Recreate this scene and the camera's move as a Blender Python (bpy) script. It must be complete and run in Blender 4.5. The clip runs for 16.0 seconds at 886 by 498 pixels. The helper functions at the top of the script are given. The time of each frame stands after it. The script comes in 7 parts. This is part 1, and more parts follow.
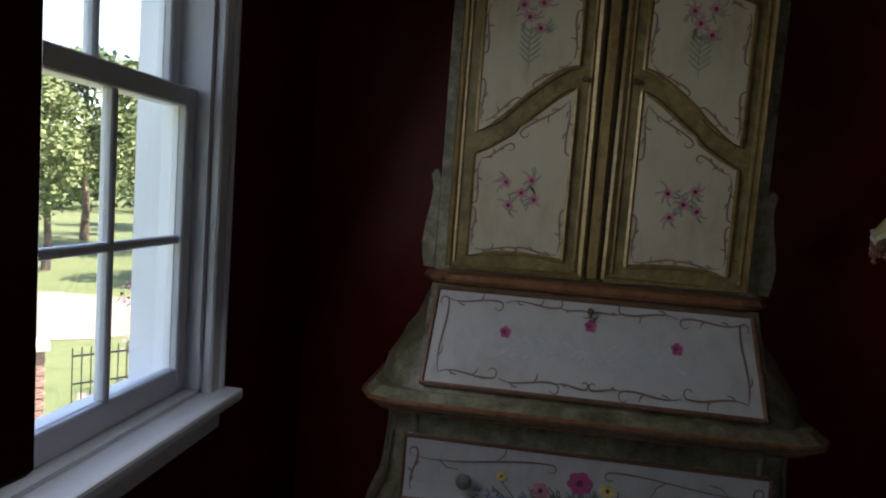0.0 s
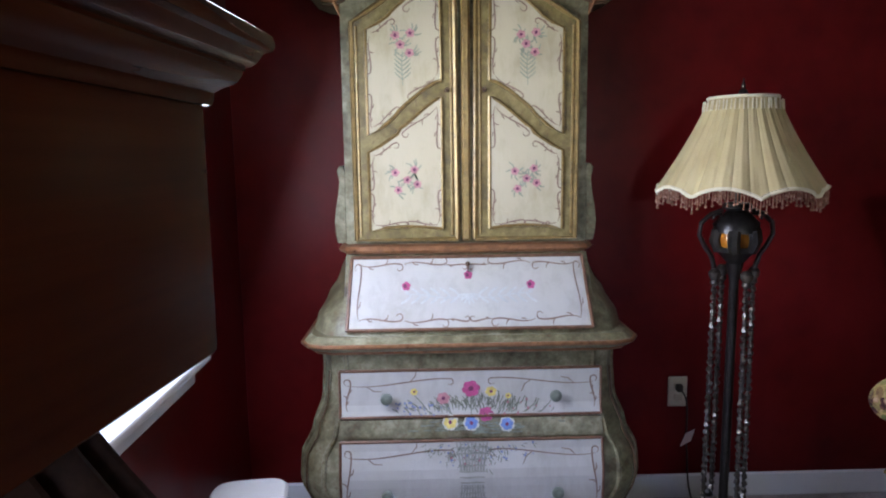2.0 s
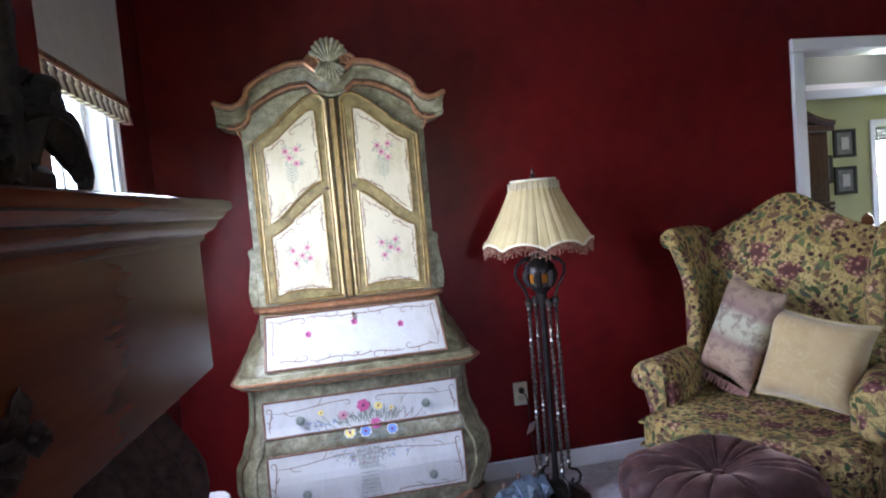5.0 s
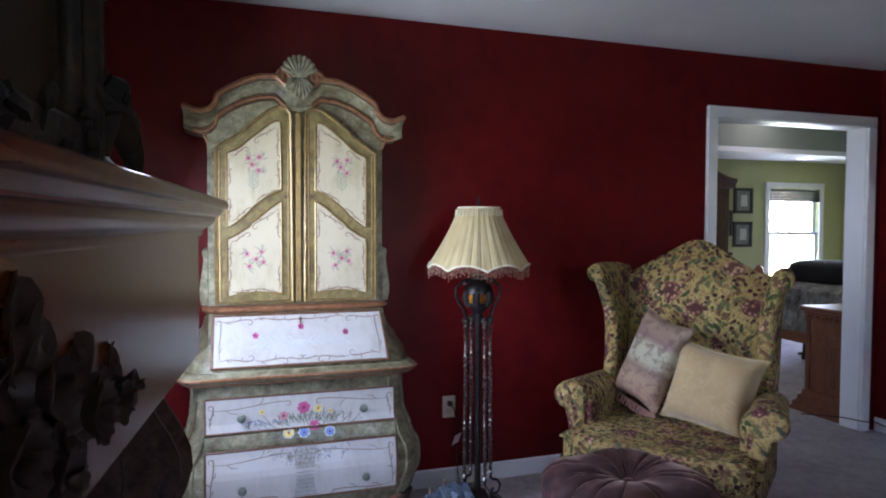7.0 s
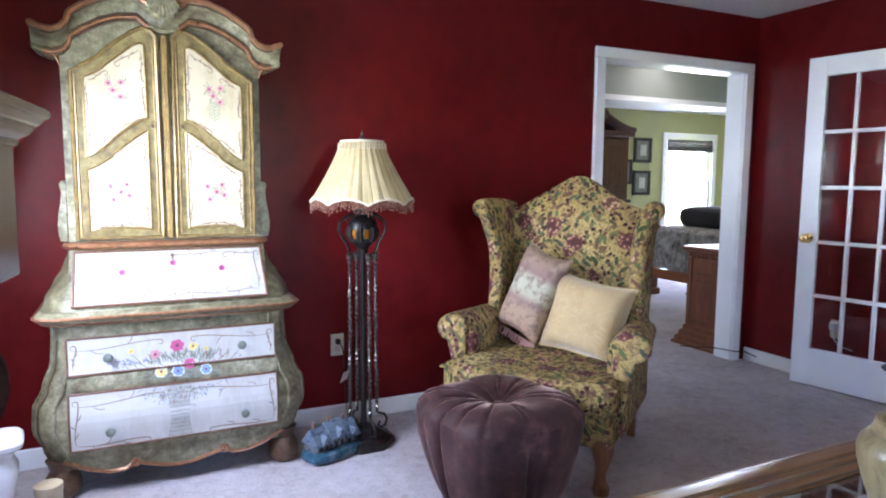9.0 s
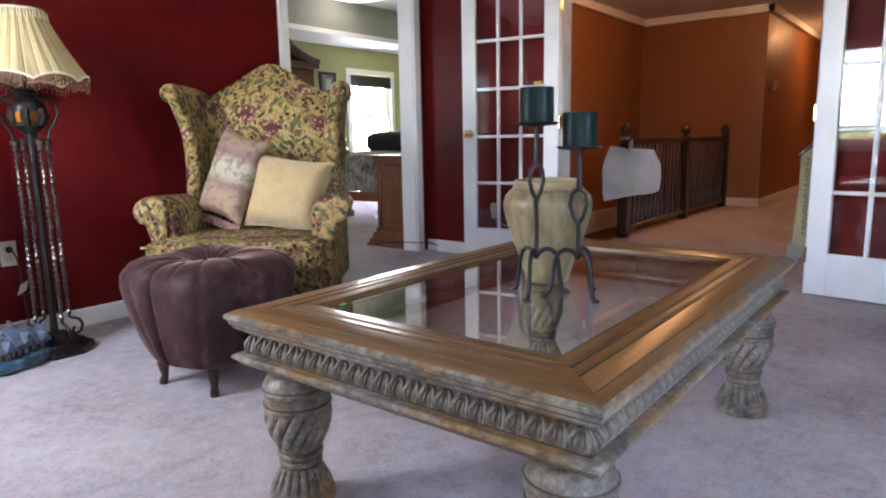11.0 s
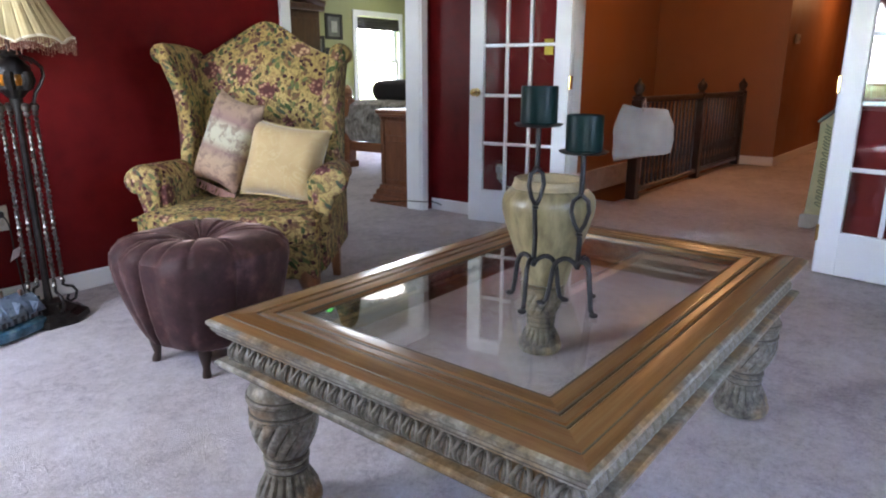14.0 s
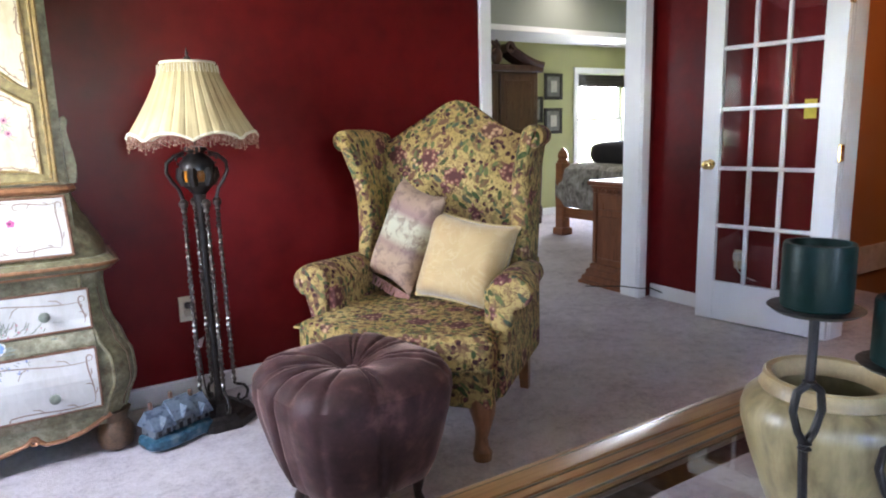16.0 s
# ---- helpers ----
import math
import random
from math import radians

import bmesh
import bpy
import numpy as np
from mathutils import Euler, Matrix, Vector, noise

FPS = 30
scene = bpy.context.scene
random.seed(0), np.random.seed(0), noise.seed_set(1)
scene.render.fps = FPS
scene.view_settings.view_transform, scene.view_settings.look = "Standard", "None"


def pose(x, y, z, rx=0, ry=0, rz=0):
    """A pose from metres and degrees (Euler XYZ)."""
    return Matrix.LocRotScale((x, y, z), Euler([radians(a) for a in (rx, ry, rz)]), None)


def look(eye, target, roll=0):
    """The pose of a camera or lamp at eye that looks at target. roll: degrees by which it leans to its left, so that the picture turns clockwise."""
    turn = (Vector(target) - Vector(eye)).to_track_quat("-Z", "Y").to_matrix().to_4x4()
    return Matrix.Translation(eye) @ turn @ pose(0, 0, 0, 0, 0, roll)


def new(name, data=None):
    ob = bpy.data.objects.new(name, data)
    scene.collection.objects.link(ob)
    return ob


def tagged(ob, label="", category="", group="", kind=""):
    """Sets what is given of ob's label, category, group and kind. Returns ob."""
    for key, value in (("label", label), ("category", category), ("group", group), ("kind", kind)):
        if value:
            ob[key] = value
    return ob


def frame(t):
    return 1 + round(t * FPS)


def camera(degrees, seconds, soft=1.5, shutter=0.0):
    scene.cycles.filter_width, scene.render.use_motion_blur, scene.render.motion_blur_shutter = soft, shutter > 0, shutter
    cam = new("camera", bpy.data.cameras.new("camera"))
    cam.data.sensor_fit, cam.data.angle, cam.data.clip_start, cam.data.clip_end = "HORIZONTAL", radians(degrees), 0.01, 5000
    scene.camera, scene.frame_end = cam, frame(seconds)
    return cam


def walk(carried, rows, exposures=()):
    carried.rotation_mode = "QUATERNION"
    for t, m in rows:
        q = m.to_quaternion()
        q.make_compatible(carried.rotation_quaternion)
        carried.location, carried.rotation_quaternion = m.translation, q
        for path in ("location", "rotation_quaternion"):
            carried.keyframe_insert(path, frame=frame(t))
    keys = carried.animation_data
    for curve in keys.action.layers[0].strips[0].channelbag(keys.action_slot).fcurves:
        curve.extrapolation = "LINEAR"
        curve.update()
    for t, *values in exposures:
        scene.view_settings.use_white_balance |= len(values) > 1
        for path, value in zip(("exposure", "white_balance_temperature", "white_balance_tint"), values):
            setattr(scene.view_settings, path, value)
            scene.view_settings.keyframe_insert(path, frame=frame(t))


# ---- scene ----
cam = camera(68.5, 16.0, soft=2.0)
PATH = [
    (0, (-0.159, 0.063, 1.215), (-0.417, 2.039, 1.042), 4.3),
    (0.5, (-0.053, -0.061, 1.293), (-0.227, 1.909, 0.994), 2.7),
    (1, (-0.05, -0.191, 1.304), (-0.253, 1.783, 1.062), 0.0),
    (1.5, (-0.138, -0.285, 1.308), (-0.203, 1.696, 1.037), -1.2),
    (2, (-0.128, -0.42, 1.291), (-0.079, 1.561, 1.018), -0.7),
    (2.5, (-0.07, -0.636, 1.305), (-0.068, 1.348, 1.053), -0.2),
    (3, (-0.056, -0.788, 1.315), (-0.046, 1.204, 1.139), -3.4),
    (3.5, (-0.121, -0.867, 1.333), (0.03, 1.124, 1.218), -3.7),
    (4, (-0.129, -0.982, 1.329), (0.15, 0.994, 1.197), -3.6),
    (4.2, (-0.117, -1.019, 1.359), (0.191, 0.953, 1.222), -4.5),
    (6.3, (-0.24, -1.348, 1.394), (0.276, 0.583, 1.319), -2.9),
    (6.5, (-0.279, -1.338, 1.383), (0.267, 0.585, 1.318), -2.6),
    (7, (-0.312, -1.333, 1.382), (0.32, 0.563, 1.308), 0.2),
    (7.5, (-0.266, -1.331, 1.37), (0.38, 0.56, 1.272), 1.4),
    (8, (-0.164, -1.35, 1.345), (0.509, 0.523, 1.148), -0.9),
    (8.5, (-0.114, -1.393, 1.33), (0.598, 0.468, 1.153), -2.0),
    (9, (-0.138, -1.38, 1.286), (0.714, 0.418, 1.076), 0.4),
    (9.5, (-0.207, -1.388, 1.184), (0.967, 0.225, 1.051), -1.0),
    (10, (-0.27, -1.433, 1.103), (1.231, -0.125, 0.911), -2.1),
    (10.2, (-0.285, -1.459, 1.061), (1.264, -0.213, 0.837), -3.9),
    (12.3, (-0.301, -1.592, 0.762), (1.239, -0.424, 0.248), 4.4),
    (12.5, (-0.304, -1.596, 0.757), (1.241, -0.443, 0.222), 3.1),
    (13, (-0.29, -1.574, 0.787), (1.248, -0.404, 0.271), 3.1),
    (13.5, (-0.236, -1.543, 0.916), (1.304, -0.372, 0.408), 1.7),
    (14, (-0.183, -1.496, 1.047), (1.32, -0.28, 0.536), 0.1),
    (14.5, (-0.155, -1.473, 1.105), (1.36, -0.243, 0.663), 1.5),
    (15, (-0.039, -1.447, 1.132), (1.334, -0.078, 0.638), 0.3),
    (15.5, (0.146, -1.323, 1.197), (1.241, 0.312, 0.839), -0.5),
    (16, (0.31, -1.152, 1.182), (1.333, 0.529, 0.824), -1.6),
]
EXPOSURES = [(0, 2.15, 6900, 20), (0.5, 3.0, 6900, 21), (1.0, 3.4, 6900, 22), (1.5, 4.36, 6850, 24), (2.0, 4.93, 6400, 25), (2.5, 5.61, 6350, 25), (3.0, 5.68, 6200, 25), (3.5, 5.78, 6150, 25), (4.0, 5.78, 6100, 25), (6.5, 5.26, 6000, 25), (7.0, 5.21, 6000, 25), (8.0, 5.78, 6050, 25), (9.0, 6.28, 6100, 24), (10.0, 6.31, 6600, 24), (12.5, 5.91, 7050, 22), (14.0, 6.16, 6700, 20), (16.0, 6.39, 6750, 21)]
walk(cam, [(t, look(eye, target, roll)) for t, eye, target, roll in PATH], EXPOSURES)

# ---- world, sun and large lights ----
world = bpy.data.worlds.new("world")
scene.world = world
world.use_nodes = True
wn = world.node_tree
sky = wn.nodes.new("ShaderNodeTexSky")
sky.sky_type, sky.sun_disc = "NISHITA", False
sky.sun_elevation, sky.sun_rotation = radians(66), radians(90)
wn.links.new(sky.outputs[0], wn.nodes["Background"].inputs[0])
wn.nodes["Background"].inputs[1].default_value = 0.15
sun = new("sun", bpy.data.lights.new("sun", "SUN"))
sun.data.energy, sun.data.angle, sun.data.color = 5.0, radians(0.5), (1.0, 0.95, 0.86)
sun.matrix_world = look((22, 0, 50), (0, 0, 0))


def area(name, eye, target, w, h, watts, col):
    lamp = new(name, bpy.data.lights.new(name, "AREA"))
    lamp.data.shape, lamp.data.size, lamp.data.size_y = "RECTANGLE", w, h
    lamp.data.energy, lamp.data.color = watts, col
    lamp.matrix_world = look(eye, target)
    return lamp


DAY = (0.76, 0.89, 1.0)
area("daylight_fill", (-0.64, 0.94, 1.36), (0.36, 0.88, 0.99), 0.66, 0.80, 0.70, DAY)
area("daylight_fill", (-0.812, -2.25, 1.38), (0.9, -0.9, 0.9), 0.68, 1.12, 0.17, DAY)
area("daylight_fill", (7.15, 5.62, 1.3), (6.0, 3.0, 0.9), 0.8, 1.2, 0.72, DAY)
# added fill lamp before the solid west bedroom wall, which has no window
area("daylight_fill", (1.12, 3.9, 1.4), (5.0, 3.9, 0.8), 1.2, 1.3, 0.42, DAY)
WARM = (1.0, 0.50, 0.20)
for at, watts in (((6.42, 0.48, 2.35), 0.66), ((10.6, -0.3, 2.35), 0.62)):
    bulb = new("hall_bulb", bpy.data.lights.new("hall_bulb", "POINT"))
    bulb.data.energy, bulb.data.color, bulb.data.shadow_soft_size, bulb.location = watts, WARM, 0.05, at

# ---- materials ----


class Nodes:
    """Short forms for building a node material."""

    def __init__(self, name):
        self.m = bpy.data.materials.new(name)
        self.m.use_nodes = True
        self.t = self.m.node_tree
        self.b = self.t.nodes["Principled BSDF"]
        self.coord = self.t.nodes.new("ShaderNodeTexCoord").outputs["Object"]

    def put(self, sock, v):
        if hasattr(v, "is_linked"):
            self.t.links.new(v, sock)
        else:
            sock.default_value = v if not isinstance(v, tuple) or len(v) != 3 or len(sock.default_value) == 3 else (*v, 1)

    def set(self, **kw):
        for k, v in kw.items():
            self.put(self.b.inputs[k.replace("_", " ")], v)

    def noise(self, scale, detail=3, rough=0.55, dist=0.0, vec=None):
        n = self.t.nodes.new("ShaderNodeTexNoise")
        self.put(n.inputs["Vector"], vec or self.coord)
        n.inputs["Scale"].default_value, n.inputs["Detail"].default_value = scale, detail
        n.inputs["Roughness"].default_value, n.inputs["Distortion"].default_value = rough, dist
        return n.outputs["Fac"]

    def voro(self, scale, feature="F1", out="Distance", vec=None, rand=1.0):
        n = self.t.nodes.new("ShaderNodeTexVoronoi")
        n.feature = feature
        self.put(n.inputs["Vector"], vec or self.coord)
        n.inputs["Scale"].default_value, n.inputs["Randomness"].default_value = scale, rand
        return n.outputs[out]

    def stretch(self, x, y, z):
        n = self.t.nodes.new("ShaderNodeMapping")
        self.put(n.inputs[0], self.coord)
        n.inputs["Scale"].default_value = (x, y, z)
        return n.outputs[0]

    def ramp(self, fac, *stops, hard=False):
        n = self.t.nodes.new("ShaderNodeValToRGB")
        n.color_ramp.interpolation = "CONSTANT" if hard else "LINEAR"
        self.put(n.inputs[0], fac)
        e = n.color_ramp.elements
        while len(e) < len(stops):
            e.new(0.5)
        for el, (p, c) in zip(e, stops):
            el.position = p
            el.color = (*c, 1) if isinstance(c, tuple) else (c, c, c, 1)
        return n.outputs[0]

    def mix(self, fac, a, b, mode="MIX"):
        n = self.t.nodes.new("ShaderNodeMix")
        n.data_type, n.blend_type = "RGBA", mode
        self.put(n.inputs[0], fac)
        self.put(n.inputs[6], a)
        self.put(n.inputs[7], b)
        return n.outputs[2]

    def math(self, op, a, b=0.0):
        n = self.t.nodes.new("ShaderNodeMath")
        n.operation = op
        self.put(n.inputs[0], a)
        self.put(n.inputs[1], b)
        return n.outputs[0]

    def turned(self, vec, rx, ry, rz, sx, sy, sz):
        n = self.t.nodes.new("ShaderNodeMapping")
        self.put(n.inputs[0], vec)
        n.vector_type = "TEXTURE"
        n.inputs["Rotation"].default_value = (radians(rx), radians(ry), radians(rz))
        n.inputs["Scale"].default_value = (sx, sy, sz)
        return n.outputs[0]

    def warp(self, scale, amount):
        n = self.t.nodes.new("ShaderNodeTexNoise")
        self.put(n.inputs["Vector"], self.coord)
        n.inputs["Scale"].default_value, n.inputs["Detail"].default_value = scale, 3
        v = self.t.nodes.new("ShaderNodeVectorMath")
        v.operation = "MULTIPLY_ADD"
        self.t.links.new(n.outputs["Color"], v.inputs[0])
        v.inputs[1].default_value = (amount, amount, amount)
        self.put(v.inputs[2], self.coord)
        return v.outputs[0]

    def random(self):
        return self.t.nodes.new("ShaderNodeObjectInfo").outputs["Random"]

    def island(self):
        return self.t.nodes.new("ShaderNodeNewGeometry").outputs["Random Per Island"]

    def bump(self, height, strength=0.3, dist=0.005):
        n = self.t.nodes.new("ShaderNodeBump")
        n.inputs["Strength"].default_value, n.inputs["Distance"].default_value = strength, dist
        self.put(n.inputs["Height"], height)
        self.t.links.new(n.outputs[0], self.b.inputs["Normal"])


def plain(name, col, rough=0.5, metal=0.0, vary=0.18, scale=14.0, bump=0.1, fine=120.0, spec=0.5, dist=0.003):
    """One colour that wanders a little at two scales, with a fine relief."""
    n = Nodes(name)
    big, small = n.noise(scale, 4), n.noise(fine, 2)
    both = n.math("ADD", n.math("MULTIPLY", big, 0.7), n.math("MULTIPLY", small, 0.3))
    lo, hi = tuple(c * (1 - vary) for c in col), tuple(min(1, c * (1 + vary)) for c in col)
    n.set(Base_Color=n.ramp(both, (0.3, lo), (0.7, hi)), Roughness=n.ramp(big, (0.3, max(0.02, rough - 0.07)), (0.7, min(1, rough + 0.07))), Metallic=metal, Specular_IOR_Level=spec)
    if bump:
        n.bump(small, bump, dist)
    return n.m


def wood(name, dark, light, rough=0.35, along="x", scale=1.0):
    n = Nodes(name)
    st = {"x": (1.5, 18, 18), "y": (18, 1.5, 18), "z": (18, 18, 1.5)}[along]
    g = n.noise(1.6 * scale, 6, 0.6, 1.2, n.stretch(*st))
    f = n.noise(7 * scale, 3, 0.6, 0.2, n.stretch(*st))
    both = n.math("ADD", n.math("MULTIPLY", g, 0.7), n.math("MULTIPLY", f, 0.3))
    n.set(Base_Color=n.ramp(both, (0.32, dark), (0.68, light)), Roughness=n.ramp(f, (0.3, rough - 0.06), (0.7, rough + 0.08)))
    n.bump(f, 0.12, 0.002)
    return n.m


def red_paint():
    n = Nodes("burgundy_wall_paint")
    big, mid = n.noise(1.7, 5, 0.6), n.noise(9, 4)
    both = n.math("ADD", n.math("MULTIPLY", big, 0.6), n.math("MULTIPLY", mid, 0.4))
    n.set(Base_Color=n.ramp(both, (0.28, (0.064, 0.0028, 0.0034)), (0.74, (0.152, 0.0078, 0.0078))), Roughness=n.ramp(mid, (0.3, 0.30), (0.7, 0.40)), Specular_IOR_Level=0.14)
    n.bump(n.noise(160, 2), 0.12, 0.002)
    return n.m


def carpet():
    n = Nodes("pale_lavender_carpet")
    big, tuft, mid, fine = n.noise(1.9, 5, 0.65), n.noise(17, 5, 0.7, 0.4), n.noise(70, 4, 0.7), n.noise(300, 2)
    both = n.math("ADD", n.math("MULTIPLY", big, 0.35), n.math("ADD", n.math("MULTIPLY", tuft, 0.35), n.math("MULTIPLY", mid, 0.30)))
    col = n.ramp(both, (0.37, (0.40, 0.345, 0.355)), (0.5, (0.66, 0.59, 0.595)), (0.63, (0.82, 0.755, 0.76)))
    n.set(Base_Color=n.mix(n.ramp(fine, (0.3, 0.0), (0.75, 0.4)), col, (0.25, 0.21, 0.22)), Roughness=0.95, Specular_IOR_Level=0.1)
    n.bump(n.math("ADD", n.math("ADD", n.math("MULTIPLY", mid, 0.8), n.math("MULTIPLY", tuft, 0.9)), fine), 0.8, 0.012)
    return n.m


M_RED = red_paint()
M_CARPET = carpet()
M_CEIL = plain("white_ceiling_paint", (0.72, 0.71, 0.72), 0.9, vary=0.05, scale=3, bump=0.2)
M_WHITE = plain("white_trim_paint", (0.78, 0.78, 0.80), 0.35, vary=0.05, scale=5, bump=0.05)
M_ORANGE = plain("orange_wall_paint", (0.27, 0.105, 0.036), 0.5, vary=0.08, scale=3, bump=0.1)
M_GREEN = plain("sage_green_wall_paint", (0.36, 0.36, 0.17), 0.6, vary=0.07, scale=3, bump=0.1)
M_TRAY = plain("grey_green_shaded_paint", (0.26, 0.28, 0.24), 0.7, vary=0.06, scale=3)
def polished(name, dark, light):
    n = Nodes(name)
    g = n.noise(1.1, 6, 0.6, 0.0, n.stretch(26, 1.0, 26))
    n.set(Base_Color=n.ramp(g, (0.15, dark), (0.85, light)), Roughness=0.26, Specular_IOR_Level=0.10)
    return n.m


M_MANTEL = polished("dark_mahogany", (0.034, 0.0062, 0.0022), (0.085, 0.019, 0.006))
M_MANTEL_X = plain("carved_dark_mahogany", (0.018, 0.0085, 0.006), 0.55, vary=0.6, scale=26, bump=0.5, fine=45, spec=0.12)
M_MANTEL_LEG = plain("rubbed_mahogany_flutes", (0.034, 0.016, 0.011), 0.55, vary=0.6, scale=30, bump=0.3, fine=60, spec=0.08)
M_CHERRY = wood("red_brown_cherry", (0.10, 0.030, 0.012), (0.22, 0.075, 0.030), 0.32, "z")
M_BLACKIRON = plain("black_firebox", (0.012, 0.011, 0.011), 0.8, vary=0.3)
M_BRASS = plain("polished_brass", (0.80, 0.58, 0.25), 0.2, metal=1.0, vary=0.08, bump=0)


def glass_mat(name, col=(0.96, 0.98, 0.97), rough=0.0):
    n = Nodes(name)
    n.set(Base_Color=col, Roughness=rough, Transmission_Weight=1.0, IOR=1.45)
    return n.m


M_GLASS = glass_mat("clear_glass")

# ---- mesh helpers ----


def obj_of(name, bm, material, smooth=False):
    me = bpy.data.meshes.new(name)
    bmesh.ops.recalc_face_normals(bm, faces=bm.faces)
    if smooth:
        for f in bm.faces:
            f.smooth = True
    bm.to_mesh(me)
    bm.free()
    if material:
        me.materials.append(material)
    if smooth:
        me.set_sharp_from_angle(angle=radians(38))
    return new(name, me)


def part(name, bm, material, parent, label="", smooth=False, at=None):
    """Links a bmesh as one mesh object under a thing or a part."""
    ob = obj_of(name, bm, material, smooth)
    if parent:
        ob.parent = parent
    if at:
        ob.location = at
    return tagged(ob, label=label)


def thing(name, loc, turn, label, category, group="", kind=""):
    e = new(name)
    e.empty_display_size = 0.1
    e.matrix_basis = pose(*loc, 0, 0, turn)
    return tagged(e, label, category, group, kind)


def structure(name, bm, material, label="", smooth=False):
    return tagged(obj_of(name, bm, material, smooth), label=label, kind="structure")


def box(bm, x0, x1, y0, y1, z0, z1, bevel=0.0, seg=1):
    r = bmesh.ops.create_cube(bm, size=1.0, matrix=Matrix.LocRotScale(((x0 + x1) / 2, (y0 + y1) / 2, (z0 + z1) / 2), None, (abs(x1 - x0), abs(y1 - y0), abs(z1 - z0))))
    if bevel:
        es = list({e for v in r["verts"] for e in v.link_edges})
        bmesh.ops.bevel(bm, geom=es, offset=bevel, segments=seg, affect="EDGES", profile=0.6)
    return bm


def boxes(*rows, bevel=0.0):
    bm = bmesh.new()
    for r in rows:
        box(bm, *r, bevel=bevel)
    return bm


def rings(bm, loops, close=True, caps=True):
    """Skins a list of equally long closed loops of points."""
    vs = [[bm.verts.new(p) for p in lp] for lp in loops]
    n = len(vs[0])
    for a, b in zip(vs, vs[1:]):
        for i in range(n if close else n - 1):
            j = (i + 1) % n
            bm.faces.new((a[i], a[j], b[j], b[i]))
    if caps and close:
        bm.faces.new(list(reversed(vs[0])))
        bm.faces.new(vs[-1])
    return bm


def lathe(bm, profile, seg=24, at=(0, 0, 0), twist=None, caps=True):
    """profile: (radius, z) from below; twist(angle, r, z) may change the radius."""
    loops = []
    for r, z in profile:
        lp = []
        for i in range(seg):
            a = 2 * math.pi * i / seg
            q = twist(a, r, z) if twist else r
            lp.append((at[0] + q * math.cos(a), at[1] + q * math.sin(a), at[2] + z))
        loops.append(lp)
    return rings(bm, loops, caps=caps)


def tube(bm, pts, r, seg=8, flat=1.0):
    """A rod along points; r a number or one radius for each point."""
    pts = [Vector(p) for p in pts]
    rs = r if isinstance(r, (list, tuple)) else [r] * len(pts)
    loops, up = [], None
    for i, p in enumerate(pts):
        d = (pts[min(i + 1, len(pts) - 1)] - pts[max(i - 1, 0)]).normalized()
        if up is None:
            up = d.orthogonal().normalized()
        up = (up - d * up.dot(d)).normalized()
        side = d.cross(up)
        loops.append([p + rs[i] * (math.cos(2 * math.pi * k / seg) * up + flat * math.sin(2 * math.pi * k / seg) * side) for k in range(seg)])
    return rings(bm, loops)


def sweep_rect(bm, x0, x1, y0, y1, profile):
    """A mitred moulding round a rectangle; profile: (outward, z) from inner to outer."""
    loops = []
    for o, z in profile:
        loops.append([(x0 - o, y0 - o, z), (x1 + o, y0 - o, z), (x1 + o, y1 + o, z), (x0 - o, y1 + o, z)])
    return rings(bm, loops, caps=False)


def slab(bm, pts, axis, a, b):
    """A plate: a flat outline pushed along an axis ('x', 'y' or 'z') from a to b."""
    def at(p, v):
        return {"x": (v, p[0], p[1]), "y": (p[0], v, p[1]), "z": (p[0], p[1], v)}[axis]
    return rings(bm, [[at(p, a) for p in pts], [at(p, b) for p in pts]])


def lerp_table(table, z):
    for (z0, v0), (z1, v1) in zip(table, table[1:]):
        if z <= z1:
            k = max(0.0, (z - z0) / (z1 - z0))
            k = k * k * (3 - 2 * k)
            return v0 + (v1 - v0) * k
    return table[-1][1]


def bezier(p0, p1, p2, p3, n=12):
    out = []
    for i in range(n + 1):
        t = i / n
        out.append(tuple((1 - t) ** 3 * a + 3 * (1 - t) ** 2 * t * b + 3 * (1 - t) * t * t * c + t ** 3 * d for a, b, c, d in zip(p0, p1, p2, p3)))
    return out


# ---- the shell of the house ----
XL, XR, YF, YB, ZC = -0.80, 3.85, 1.90, -3.60, 2.42


def wall(name, rows, material, label):
    return structure(name, boxes(*rows), material, label)


FLOOR_T = -0.25
structure("floor", boxes((-0.95, 3.97, -3.75, 1.9, FLOOR_T, 0), (0.9, 8.2, 1.9, 5.85, FLOOR_T, 0), (3.97, 13.0, -1.25, 0.86, FLOOR_T, 0), (3.97, 5.1, 0.86, 1.9, FLOOR_T, 0)), M_CARPET, "pale lavender-grey cut-pile carpet with worn tracks")
wall("wall_north", [(-0.95, 2.43, YF, 2.02, 0, ZC), (3.79, 3.97, YF, 2.02, 0, ZC), (2.43, 3.79, YF, 2.02, 2.10, ZC)], M_RED, "burgundy painted wall with a wide cased opening")
wall("wall_east", [(XR, 3.97, 0.735, YF, 0, ZC), (XR, 3.97, YB, -0.98, 0, ZC), (XR, 3.97, -0.98, 0.735, 2.13, ZC)], M_RED, "burgundy painted wall beside the double doorway")
WY0, WY1, WZ0, WZ1 = 0.58, 1.30, 0.765, 1.96


def west_wall():
    rows = []
    for y0, y1, o0, o1 in ((-1.45, 1.9, WY0, WY1), (-3.75, -1.45, -2.60, -1.89)):
        rows += [(-0.95, XL, y0, o0, 0, ZC), (-0.95, XL, o1, y1, 0, ZC), (-0.95, XL, o0, o1, 0, WZ0), (-0.95, XL, o0, o1, WZ1, ZC)]
    return rows


